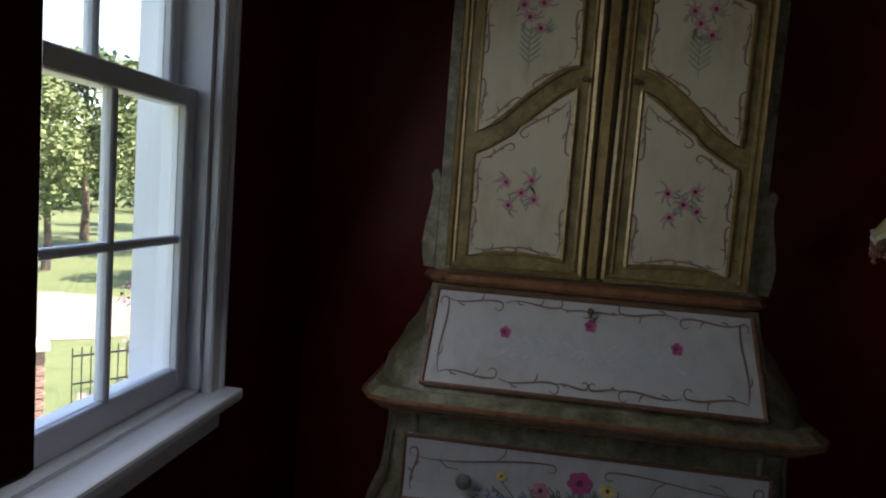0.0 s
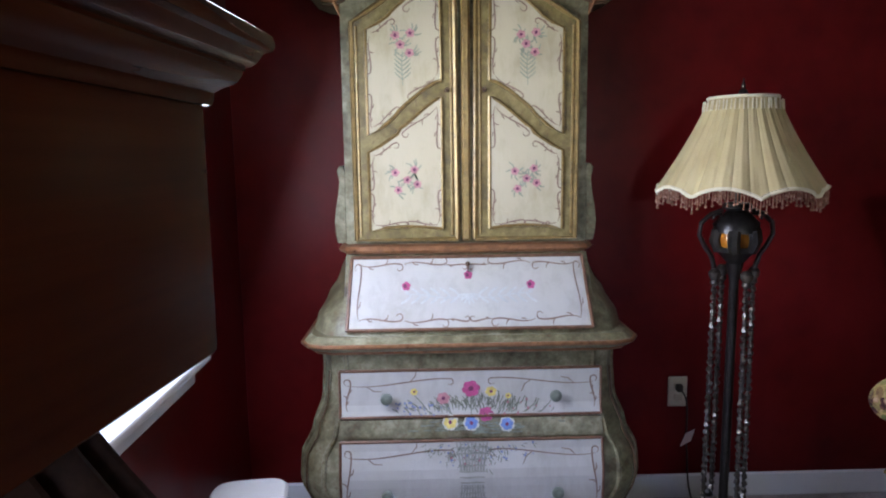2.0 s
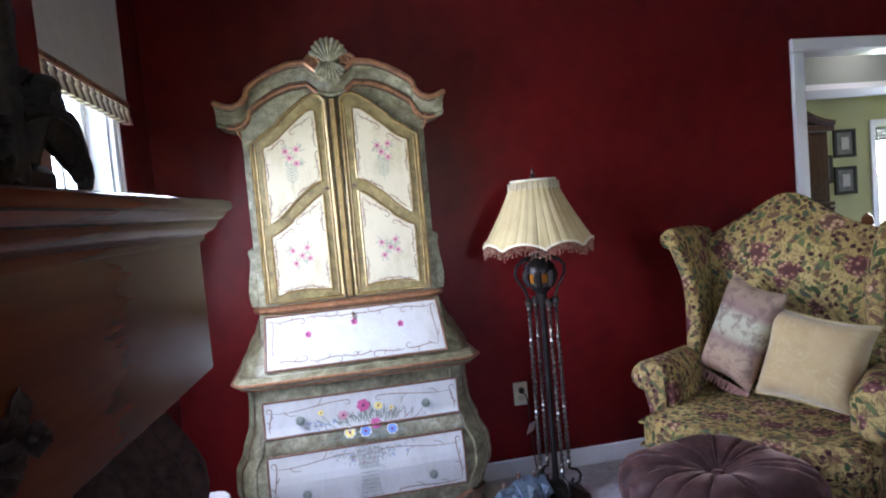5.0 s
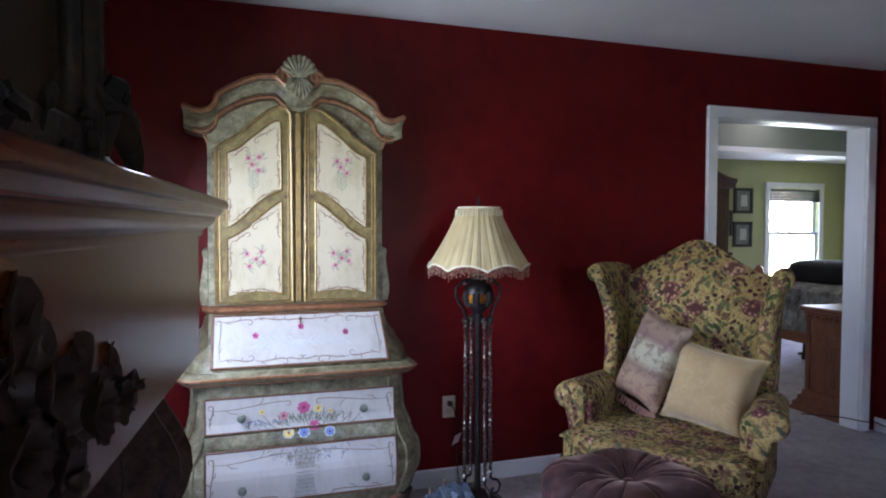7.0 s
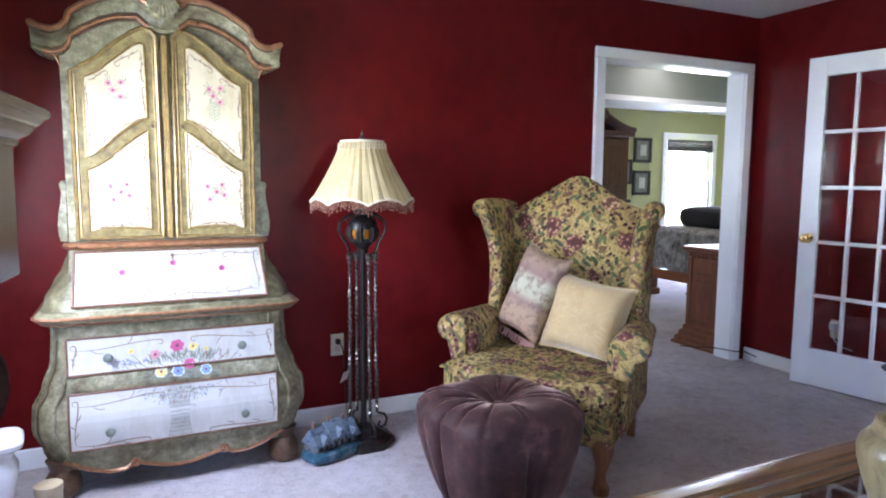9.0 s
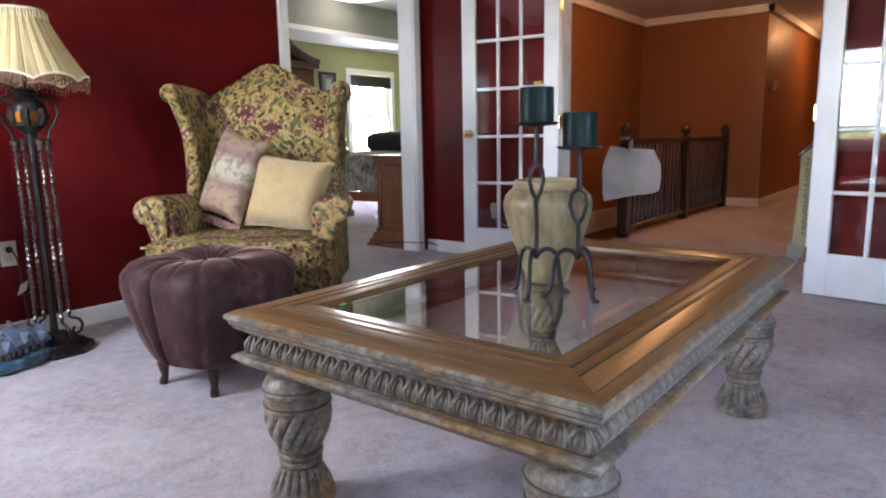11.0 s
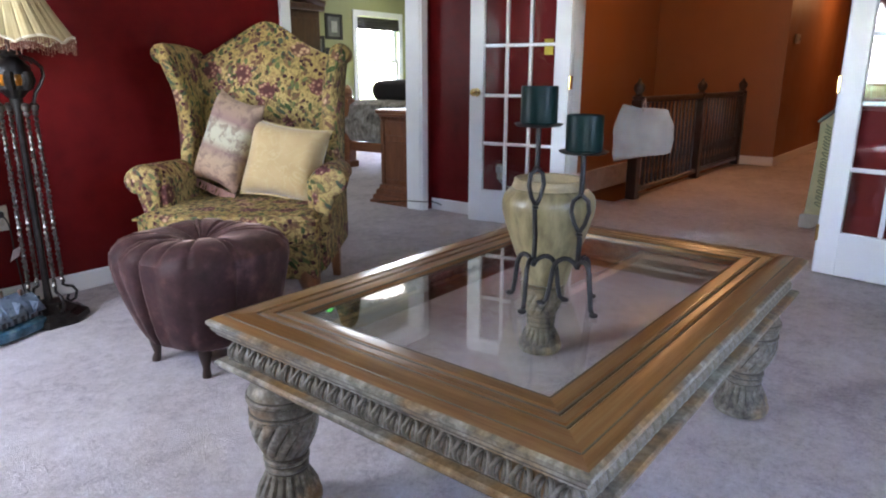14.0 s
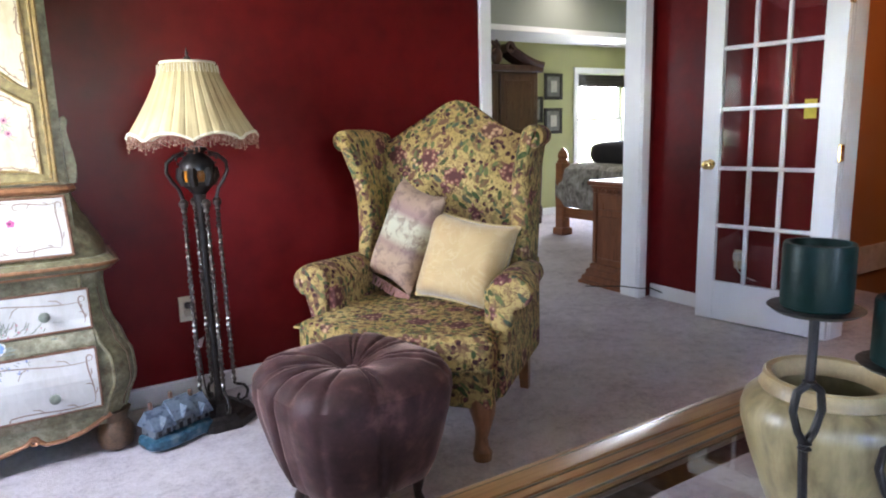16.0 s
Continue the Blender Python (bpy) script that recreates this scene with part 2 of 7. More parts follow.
wall("wall_west", west_wall(), M_RED, "burgundy painted wall with a sash window")
# opening behind the camera, added so that sky light fills the room
wall("wall_south", [(-0.95, 0.30, YB - 0.15, YB, 0, ZC), (1.05, 3.97, YB - 0.15, YB, 0, ZC), (0.30, 1.05, YB - 0.15, YB, 0, 1.2), (0.30, 1.05, YB - 0.15, YB, 2.0, ZC)], M_RED, "burgundy painted wall with an added, unseen opening for fill light")
structure("ceiling", boxes((-0.95, 3.97, -3.75, 2.02, ZC, ZC + 0.15)), M_CEIL, "flat white painted ceiling")
wall("chimney_breast", [(XL, -0.70, -1.36, 0.47, 0, ZC)], M_RED, "shallow burgundy chimney breast behind the mantel")

# hall
wall("hall_wall_north", [(3.97, 8.62, 1.93, 2.02, -2.6, ZC)], M_ORANGE, "orange painted hall wall over the stairwell")
wall("hall_wall_east", [(8.5, 8.62, 0.38, 1.93, -2.6, ZC), (8.62, 13.0, 0.38, 0.50, 0, ZC), (13.0, 13.12, -1.25, 0.5, 0, ZC)], M_ORANGE, "orange painted wall at the end of the hall")
wall("hall_wall_south", [(3.97, 13.0, -1.37, -1.25, 0, ZC)], M_ORANGE, "orange painted hall wall")
wall("hall_wall_west", [(3.971, 3.985, 0.735, 1.93, 0, ZC), (3.971, 3.985, -1.25, -0.98, 0, ZC), (3.971, 3.985, -0.98, 0.735, 2.13, ZC)], M_ORANGE, "orange painted side of the doorway wall")
structure("hall_ceiling", boxes((3.97, 13.1, -1.37, 2.02, ZC, ZC + 0.15)), M_CEIL, "white painted hall ceiling")
wall("stairwell", [(5.0, 5.1, 0.86, 1.93, -2.6, -0.02), (5.1, 8.5, 0.78, 0.86, -2.6, -0.02), (5.0, 8.6, 0.8, 1.93, -2.7, -2.6)], M_ORANGE, "orange painted stairwell")

# bedroom
wall("bedroom_wall_north", [(0.9, 6.72, 5.70, 5.85, 0, 2.8), (7.60, 8.2, 5.70, 5.85, 0, 2.8), (6.72, 7.60, 5.70, 5.85, 0, 0.62), (6.72, 7.60, 5.70, 5.85, 1.90, 2.8)], M_GREEN, "sage green bedroom wall with a sash window")
wall("bedroom_wall_east", [(8.05, 8.2, 2.02, 5.70, 0, 2.8)], M_GREEN, "sage green bedroom wall")
wall("bedroom_wall_west", [(0.9, 1.05, 2.02, 5.70, 0, 2.8)], M_GREEN, "sage green bedroom wall")
wall("bedroom_wall_south", [(1.05, 2.43, 2.021, 2.035, 0, 2.8), (3.79, 8.05, 2.021, 2.035, 0, 2.8), (2.43, 3.79, 2.021, 2.035, 2.1, 2.8)], M_GREEN, "sage green side of the opening wall")
structure("bedroom_ceiling", boxes((1.05, 8.05, 4.95, 5.70, 2.27, 2.33), (1.05, 8.05, 2.035, 2.75, 2.27, 2.33), (1.05, 1.7, 2.75, 4.95, 2.27, 2.33), (7.4, 8.05, 2.75, 4.95, 2.27, 2.33), (1.05, 8.05, 2.03, 5.7, 2.72, 2.78)), M_CEIL, "white tray ceiling")
# the sides' grey-green is darkened to hold the shade inside the tray
structure("tray_sides", boxes((1.7, 7.4, 4.95, 4.97, 2.33, 2.72), (1.7, 7.4, 2.73, 2.75, 2.33, 2.72), (1.68, 1.7, 2.75, 4.95, 2.33, 2.72), (7.4, 7.42, 2.75, 4.95, 2.33, 2.72)), M_TRAY, "grey-green upright sides of the tray ceiling, darkened for shade")


def casing(name, rows, label):
    structure(name, boxes(*rows, bevel=0.006), M_WHITE, label)


casing("door_1", [(2.43, 2.505, 1.878, 1.90, 0, 2.035), (3.725, 3.80, 1.878, 1.90, 0, 2.035), (2.43, 3.80, 1.878, 1.90, 2.037, 2.105),
                  (2.43, 2.505, 1.902, 2.05, 0, 2.10), (3.725, 3.79, 1.902, 2.05, 0, 2.10), (2.507, 3.723, 1.902, 2.05, 2.035, 2.10)], "white painted casing of the bedroom opening")
casing("door_2", [(3.828, 3.85, 0.655, 0.73, 0, 2.06), (3.828, 3.85, -0.975, -0.90, 0, 2.06), (3.828, 3.85, -0.975, 0.73, 2.062, 2.13),
                  (3.852, 3.985, 0.655, 0.735, 0, 2.13), (3.852, 3.985, -0.98, -0.90, 0, 2.13), (3.852, 3.985, -0.898, 0.653, 2.06, 2.13)], "white painted casing of the double doorway")
casing("baseboard", [(XL + 0.01, 2.43, 1.885, 1.90, 0, 0.095), (3.835, 3.85, 0.732, 1.88, 0, 0.095), (3.835, 3.85, -3.58, -0.98, 0, 0.095), (XL, XL + 0.015, 0.44, 1.88, 0, 0.095)], "white painted baseboard")
casing("hall_baseboard", [(8.485, 8.5, 0.37, 0.86, 0, 0.11), (8.485, 12.9, 0.365, 0.38, 0, 0.11)], "white painted hall baseboard")
casing("hall_trim", [(8.43, 8.5, 0.31, 1.93, 2.33, ZC), (8.43, 12.9, 0.31, 0.38, 2.33, ZC), (3.99, 8.43, 1.86, 1.93, 2.33, ZC)], "white crown moulding of the hall")
casing("bedroom_baseboard", [(1.05, 8.0, 5.685, 5.70, 0, 0.1)], "white painted baseboard")

# ---- painted secretary ----


def sage(name="crackled_sage_paint", mid_tone=(0.165, 0.148, 0.082), light_tone=(0.37, 0.345, 0.235)):
    n = Nodes(name)
    big, mid, fine = n.noise(5, 5, 0.65), n.noise(28, 4, 0.7), n.noise(140, 2)
    both = n.math("ADD", n.math("MULTIPLY", big, 0.5), n.math("MULTIPLY", mid, 0.5))
    col = n.ramp(both, (0.36, (0.050, 0.037, 0.015)), (0.5, mid_tone), (0.68, light_tone))
    n.set(Base_Color=n.mix(n.ramp(n.noise(60, 5, 0.7), (0.54, 0.0), (0.68, 0.75)), col, (0.12, 0.070, 0.030)), Roughness=n.ramp(mid, (0.3, 0.38), (0.7, 0.55)))
    n.bump(n.math("ADD", mid, n.math("MULTIPLY", fine, 0.4)), 0.2, 0.003)
    return n.m


def cream(name, base, stain):
    n = Nodes(name)
    big, mid = n.noise(4, 5, 0.6), n.noise(24, 5, 0.7, 0.4, n.stretch(1, 1, 0.35))
    both = n.math("ADD", n.math("MULTIPLY", big, 0.5), n.math("MULTIPLY", mid, 0.5))
    n.set(Base_Color=n.ramp(both, (0.28, stain), (0.52, base), (0.75, tuple(min(1, c * 1.06) for c in base))), Roughness=n.ramp(mid, (0.3, 0.33), (0.7, 0.48)))
    n.bump(n.noise(90, 3), 0.08, 0.002)
    return n.m


M_SAGE = sage()
M_OLIVE = sage("olive_gold_glaze", (0.165, 0.120, 0.036), (0.30, 0.235, 0.095))
M_CREAM = cream("antique_cream_paint", (0.47, 0.41, 0.285), (0.34, 0.27, 0.155))
M_IVORY = cream("ivory_white_paint", (0.46, 0.44, 0.405), (0.35, 0.315, 0.275))
M_GOLD = plain("rubbed_gold_paint", (0.225, 0.145, 0.050), 0.35, metal=0.3, vary=0.4, scale=30)
M_COPPER = plain("rubbed_copper_paint", (0.27, 0.120, 0.058), 0.34, metal=0.4, vary=0.45, scale=35)
M_EDGE = plain("brown_glazed_edge", (0.15, 0.072, 0.042), 0.4, metal=0.15, vary=0.4, scale=40)
M_BRONZE = plain("dark_aged_bronze", (0.10, 0.055, 0.03), 0.42, metal=0.3, vary=0.5, scale=40)
M_VINE = plain("brown_painted_vine", (0.19, 0.115, 0.085), 0.5, vary=0.3, scale=40, bump=0)
M_LEAF = plain("grey_green_painted_leaf", (0.25, 0.27, 0.20), 0.5, vary=0.25, scale=40, bump=0)
M_PINK = plain("pink_painted_petal", (0.47, 0.21, 0.23), 0.5, vary=0.25, scale=60, bump=0)
M_MAGENTA = plain("magenta_painted_petal", (0.44, 0.075, 0.19), 0.5, vary=0.25, scale=60, bump=0)
M_BLUEP = plain("blue_painted_petal", (0.13, 0.22, 0.50), 0.5, vary=0.25, scale=60, bump=0)
M_YELP = plain("yellow_painted_petal", (0.66, 0.52, 0.14), 0.5, vary=0.25, scale=60, bump=0)
M_PALEP = plain("pale_petal_edge_paint", (0.50, 0.48, 0.42), 0.5, vary=0.15, scale=60, bump=0)
M_PLUM = plain("plum_flower_heart", (0.16, 0.03, 0.09), 0.5, vary=0.2, bump=0)
M_KNOB = plain("grey_green_knob_paint", (0.14, 0.16, 0.13), 0.4, vary=0.3, scale=40)


def stroke(bm, pts, w, fn):
    """A flat tapering brush stroke through plane points, laid on a surface by fn(x, z)."""
    w *= 1.12
    n, left, right = len(pts), [], []
    for i, (x, z) in enumerate(pts):
        x0, z0 = pts[max(i - 1, 0)]
        x1, z1 = pts[min(i + 1, n - 1)]
        dx, dz = x1 - x0, z1 - z0
        l = math.hypot(dx, dz) or 1.0
        k = w * (0.35 + 0.65 * math.sin(math.pi * (i + 0.6) / (n + 0.2)))
        left.append(bm.verts.new(fn(x - dz / l * k, z + dx / l * k)))
        right.append(bm.verts.new(fn(x + dz / l * k, z - dx / l * k)))
    for i in range(n - 1):
        bm.faces.new((left[i], left[i + 1], right[i + 1], right[i]))


def scroll(bm, p0, p1, bow, fn, w=0.0016, sprigs=3, curl=1):
    """A painted vine: a bowed stem with a curl at its end and short side sprigs."""
    dx, dz = p1[0] - p0[0], p1[1] - p0[1]
    l = math.hypot(dx, dz)
    nx, nz = -dz / l * bow, dx / l * bow
    pts = bezier(p0, (p0[0] + dx * 0.3 + nx, p0[1] + dz * 0.3 + nz), (p0[0] + dx * 0.7 - nx * 0.6, p0[1] + dz * 0.7 - nz * 0.6), p1, 10)
    a0 = math.atan2(pts[-1][1] - pts[-2][1], pts[-1][0] - pts[-2][0])
    r, side = min(0.012, l * 0.13), curl * (1 if bow > 0 else -1)
    x, z = pts[-1]
    for k in range(1, 6):
        a0 += side * 0.75
        x, z = x + r * 0.62 * math.cos(a0), z + r * 0.62 * math.sin(a0)
        pts.append((x, z))
    stroke(bm, pts, w, fn)
    for k in range(sprigs):
        i = 2 + k * (8 // max(1, sprigs))
        a = math.atan2(pts[i + 1][1] - pts[i][1], pts[i + 1][0] - pts[i][0]) + (0.7 if k % 2 else -0.7)
        q = l * 0.15
        stroke(bm, [pts[i], (pts[i][0] + q * 0.5 * math.cos(a), pts[i][1] + q * 0.5 * math.sin(a)), (pts[i][0] + q * math.cos(a + 0.3), pts[i][1] + q * math.sin(a + 0.3))], w * 0.8, fn)


def petals(bm, x, z, r, fn, n=5, turn=0.3):
    for k in range(n):
        a = turn + 2 * math.pi * k / n
        cx, cz = x + 0.55 * r * math.cos(a), z + 0.55 * r * math.sin(a)
        bm.faces.new([bm.verts.new(fn(cx + 0.48 * r * math.cos(b) * (1 + 0.2 * math.cos(b - a)), cz + 0.48 * r * math.sin(b))) for b in [2 * math.pi * j / 8 for j in range(8)]])


def blot(bm, x, z, r, fn, n=7):
    bm.faces.new([bm.verts.new(fn(x + r * math.cos(2 * math.pi * j / n), z + r * math.sin(2 * math.pi * j / n))) for j in range(n)])


def posy(parent, x, z, s, fn, fn2, rnd, tail=False):
    """A painted spray of small pink flowers with leaves."""
    bl = bmesh.new()
    spots = [(-0.6, 0.45), (0.45, 0.6), (-0.45, -0.5), (0.6, -0.2), (0.05, 0.05)] if not tail else [(-0.35, 0.75), (0.4, 0.85), (-0.1, 0.3), (0.35, -0.1)]
    for fx, fz in spots:
        cx, cz = x + fx * s, z + fz * s
        for k in range(7):
            a = rnd.uniform(0, 6.28)
            q = s * rnd.uniform(0.35, 0.62)
            stroke(bl, [(cx, cz), (cx + q * 0.6 * math.cos(a), cz + q * 0.6 * math.sin(a)), (cx + q * math.cos(a + 0.25), cz + q * math.sin(a + 0.25))], 0.0022, fn)
        bp, bc = bmesh.new(), bmesh.new()
        petals(bp, cx, cz, s * 0.22, fn2, 5, rnd.uniform(0, 1))
        blot(bc, cx, cz, s * 0.09, lambda p, q: tuple(np.add(fn2(p, q), (0, -0.0004, 0))))
        part("painted_flower", bp, M_PINK, parent)
        part("flower_heart", bc, M_PLUM, parent)
    if tail:
        for k in range(6):
            zz = z - s * (0.3 + 0.22 * k)
            for sg in (-1, 1):
                stroke(bl, [(x, zz), (x + sg * s * 0.25, zz + s * 0.2), (x + sg * s * 0.4, zz + s * 0.36)], 0.002, fn)
        stroke(bl, [(x, z), (x - 0.003, z - s * 0.8), (x, z - s * 1.7)], 0.0015, fn)
    part("painted_foliage", bl, M_LEAF, parent)


def secretary():
    rnd = random.Random(4)
    S = thing("secretary_desk", (0.0, 1.885, 0), 0, "hand-painted sage and ivory bombe secretary with floral panels", "secretary")
    WID = [(0.12, 0.47), (0.20, 0.495), (0.30, 0.53), (0.38, 0.528), (0.46, 0.492), (0.56, 0.462), (0.66, 0.455), (0.72, 0.46)]
    DEP = [(0.12, 0.375), (0.22, 0.415), (0.32, 0.422), (0.44, 0.398), (0.56, 0.368), (0.72, 0.365)]

    def sect(w, d, z, cut=0.075, back=0.068):
        return [(-w, 0, z), (-w, -(d - back), z), (-(w - cut * 0.35), -(d - back * 0.3), z), (-(w - cut), -d, z), (w - cut, -d, z), (w - cut * 0.35, -(d - back * 0.3), z), (w, -(d - back), z), (w, 0, z)]

    bm = bmesh.new()
    rings(bm, [sect(lerp_table(WID, z), lerp_table(DEP, z), z) for z in [0.12 + 0.6 * i / 22 for i in range(23)]])
    part("base_body", bm, M_SAGE, S, "bombe chest body in crackled sage paint", True)

    zs_post = [0.135 + 0.57 * i / 20 for i in range(21)]
    for sx in (-1, 1):
        b, g = bmesh.new(), bmesh.new()
        for k, r in ((3, 0.0075), (1, 0.0065)):
            tube(b, [(-sx * p[0], p[1] - 0.001, z) for z in zs_post for p in [sect(lerp_table(WID, z), lerp_table(DEP, z), z)[k]]], r, 8)
        for k, o in ((2, -0.006), (2, 0.006)):
            tube(g, [(-sx * (p[0] + o), p[1] + o * 0.6 - 0.0015, z) for z in zs_post[2:-2] for p in [sect(lerp_table(WID, z), lerp_table(DEP, z), z)[k]]], 0.0026, 6)
        part("corner_post", b, M_SAGE, S, "rounded sage corner bead", True)
        part("corner_groove", g, M_BRONZE, S, "dark glazed groove of the corner", True)

    def front(lift):
        return lambda x, z: (x, -(lerp_table(DEP, z) + lift), z)

    def patch(name, x0, x1, z0, z1, lift, material, parent, nz=8):
        b = bmesh.new()
        zs = [z0 + (z1 - z0) * i / nz for i in range(nz + 1)]
        f, g = front(lift), front(lift - 0.02)
        rings(b, [[f(x0, z), f(x1, z), g(x1, z), g(x0, z)] for z in zs])
        return part(name, b, material, parent)

    def edge_frame(x0, x1, z0, z1, lift, r, material, parent, name="edge_trim"):
        b = bmesh.new()
        f = front(lift)
        n = 8
        for x in (x0, x1):
            tube(b, [f(x, z0 + (z1 - z0) * i / n) for i in range(n + 1)], r, 6)
        for z in (z0, z1):
            tube(b, [f(x0, z), f((x0 + x1) / 2, z), f(x1, z)], r, 6)
        return part(name, b, material, parent, "brown glazed edging", True)

    for z0, z1, zk in ((0.508, 0.652, 0.572), (0.215, 0.437, 0.285)):
        dr = patch("drawer", -0.40, 0.40, z0, z1, 0.014, M_IVORY, S)
        tagged(dr, label="ivory drawer front painted with scrolls and flowers")
        edge_frame(-0.402, 0.402, z0, z1, 0.012, 0.0052, M_EDGE, dr)
        for sx in (-1, 1):
            b = bmesh.new()
            lathe(b, [(0.006, 0), (0.007, 0.014), (0.015, 0.02), (0.019, 0.028), (0.017, 0.036), (0.008, 0.041)], 14)
            bmesh.ops.transform(b, matrix=Matrix.Rotation(radians(90), 4, "X"), verts=b.verts)
            part("knob", b, M_KNOB, dr, "round grey-green wooden knob", True, at=(sx * 0.258, -(lerp_table(DEP, zk) + 0.013), zk))
        b = bmesh.new()
        fn = front(0.0156)
        h = z1 - z0
        for sx in (-1, 1):
            scroll(b, (sx * 0.38, z1 - 0.045), (sx * 0.06, z1 - 0.028), sx * 0.022, fn, 0.0017, 2)
            scroll(b, (sx * 0.38, z0 + 0.02), (sx * 0.37, z1 - 0.03), -sx * 0.018, fn, 0.0022, 3)
            if h > 0.2:
                scroll(b, (sx * 0.375, z0 + 0.02), (sx * 0.12, z0 + 0.018), sx * 0.02, fn, 0.0022, 3)
        part("painted_vine", b, M_VINE, dr)
    # the painted basket of flowers over both drawers
    mid = front(0.0158)
    low = patch("rail", -0.405, 0.405, 0.445, 0.50, 0.008, M_SAGE, S)
    rail = lambda x, z: (x, -(lerp_table(DEP, z) + (0.0162 if z > 0.508 or z < 0.437 else 0.0095)), z)
    rail2 = lambda x, z: (x, rail(x, z)[1] - 0.0006, z)
    rail3 = lambda x, z: (x, rail(x, z)[1] - 0.0011, z)
    grey = plain("smoky_green_brush_paint", (0.15, 0.165, 0.125), 0.5, vary=0.4, scale=60, bump=0)
    b = bmesh.new()
    for k in range(150):
        x = rnd.gauss(0, 0.095)
        if abs(x) < 0.25:
            z = rnd.uniform(0.512, 0.535) + 0.03 * rnd.random() * max(0, 1 - abs(x) / 0.2)
            a, q = 1.57 - x * 4.5 + rnd.uniform(-0.5, 0.5), rnd.uniform(0.012, 0.036)
            stroke(b, [(x, z), (x + q * 0.5 * math.cos(a), z + 0.5 * q * math.sin(a)), (x + q * math.cos(a + 0.2), z + q * math.sin(a + 0.2))], 0.0014, rail)
    for k in range(110):
        x = rnd.gauss(0, 0.075)
        if abs(x) < 0.2:
            z, q = 0.43 - abs(rnd.gauss(0, 0.028)) * (1.3 - abs(x) * 4), rnd.uniform(0.006, 0.02)
            a = -1.57 + x * 5 + rnd.uniform(-0.8, 0.8)
            stroke(b, [(x, z), (x + q * 0.5 * math.cos(a), z + 0.5 * q * math.sin(a)), (x + q * math.cos(a), z + q * math.sin(a))], 0.0011, rail)
    for k in range(70):
        x, z = rnd.gauss(0, 0.075), rnd.uniform(0.455, 0.495)
        q, a = rnd.uniform(0.015, 0.04), rnd.choice((0.0, 3.14)) + rnd.uniform(-0.3, 0.3)
        stroke(b, [(x, z), (x + q * 0.5 * math.cos(a), z + 0.3 * q * math.sin(a)), (x + q * math.cos(a), z + 0.3 * q * math.sin(a))], 0.0022, rail)
    for x0, z0 in ((0.0, 0.58), (-0.085, 0.552), (0.062, 0.57), (-0.175, 0.575), (0.115, 0.56)):
        stroke(b, [(x0, z0), (x0 * 0.85, 0.545), (x0 * 0.7, 0.512)], 0.0013, rail)
    tagged(part("painted_foliage", b, grey, S), kind="stuff")
    b = bmesh.new()
    for k in range(9):
        x = -0.048 + 0.096 * k / 8
        stroke(b, [(x, 0.435), (x * 0.72, 0.36), (x * 0.66, 0.29), (x * 0.9, 0.222)], 0.0028, mid)
    for k in range(13):
        z = 0.226 + 0.208 * k / 12
        w = 0.036 + 0.014 * abs((z - 0.31) / 0.11)
        stroke(b, [(-w, z), (-w * 0.3, z - 0.002), (w * 0.3, z), (w, z - 0.001)], 0.0026, mid)
    part("painted_basket", b, plain("grey_basket_paint", (0.30, 0.29, 0.26), 0.5, vary=0.3, scale=80), S)
    for mt, spots in ((M_MAGENTA, [(0.0, 0.592, 0.026), (0.045, 0.512, 0.022)]), (M_PINK, [(-0.085, 0.563, 0.019)]), (M_YELP, [(0.062, 0.582, 0.018), (-0.065, 0.490, 0.021), (-0.175, 0.585, 0.011), (0.115, 0.567, 0.009)]), (M_BLUEP, [(0.0, 0.487, 0.021), (0.11, 0.482, 0.02)])):
        for x, z, r in spots:
            b, c = bmesh.new(), bmesh.new()
            if mt in (M_BLUEP, M_YELP) and r > 0.012:
                e = bmesh.new()
                petals(e, x, z, r * 1.12, rail2, 7, 0.5)
                part("petal_edge", e, M_PALEP, S)
                r *= 0.9
            petals(b, x, z, r, lambda p, q: (p, rail2(p, q)[1] - 0.0003, q), 6, 0.2)
            blot(c, x, z, r * 0.32, rail3)
            fl = part("painted_flower", b, mt, S)
            part("flower_heart", c, M_PLUM, fl)
    for tone, col, zs, count in (("dull_blue_bud_paint", (0.16, 0.20, 0.36), -1, 60), ("dusty_rose_bud_paint", (0.36, 0.14, 0.16), 1, 26)):
        b = bmesh.new()
        for k in range(count):
            x = zs * abs(rnd.gauss(0.16, 0.045)) if k % 2 else rnd.gauss(0, 0.085) * (1 if zs < 0 else 0.4)
            blot(b, x, rnd.uniform(0.512, 0.555) if k % 2 else rnd.uniform(0.365, 0.43), rnd.uniform(0.0018, 0.0042), rail2)
        tagged(part("painted_bud_spray", b, plain(tone, col, 0.5, bump=0), S), kind="stuff")

    # mouldings: (half width, depth, z)
    def mould(name, rows, material, parent, label):
        m = bmesh.new()
        rings(m, [sect(w, d, z, 0.07, 0.06) for w, d, z in rows])
        return part(name, m, material, parent, label)

    mould("waist_moulding", [(0.462, 0.37, 0.70), (0.475, 0.385, 0.712), (0.50, 0.408, 0.722), (0.51, 0.425, 0.736), (0.51, 0.425, 0.746), (0.500, 0.41, 0.756), (0.490, 0.40, 0.764)], M_SAGE, S, "sage waist moulding with copper bead")
    b = bmesh.new()
    tube(b, [(p[0], p[1], 0.742) for p in sect(0.512, 0.427, 0)], 0.007, 8)
    tube(b, [(p[0], p[1], 0.715) for p in sect(0.49, 0.398, 0)], 0.005, 8)
    part("copper_bead", b, M_COPPER, S, "rubbed copper bead", True)
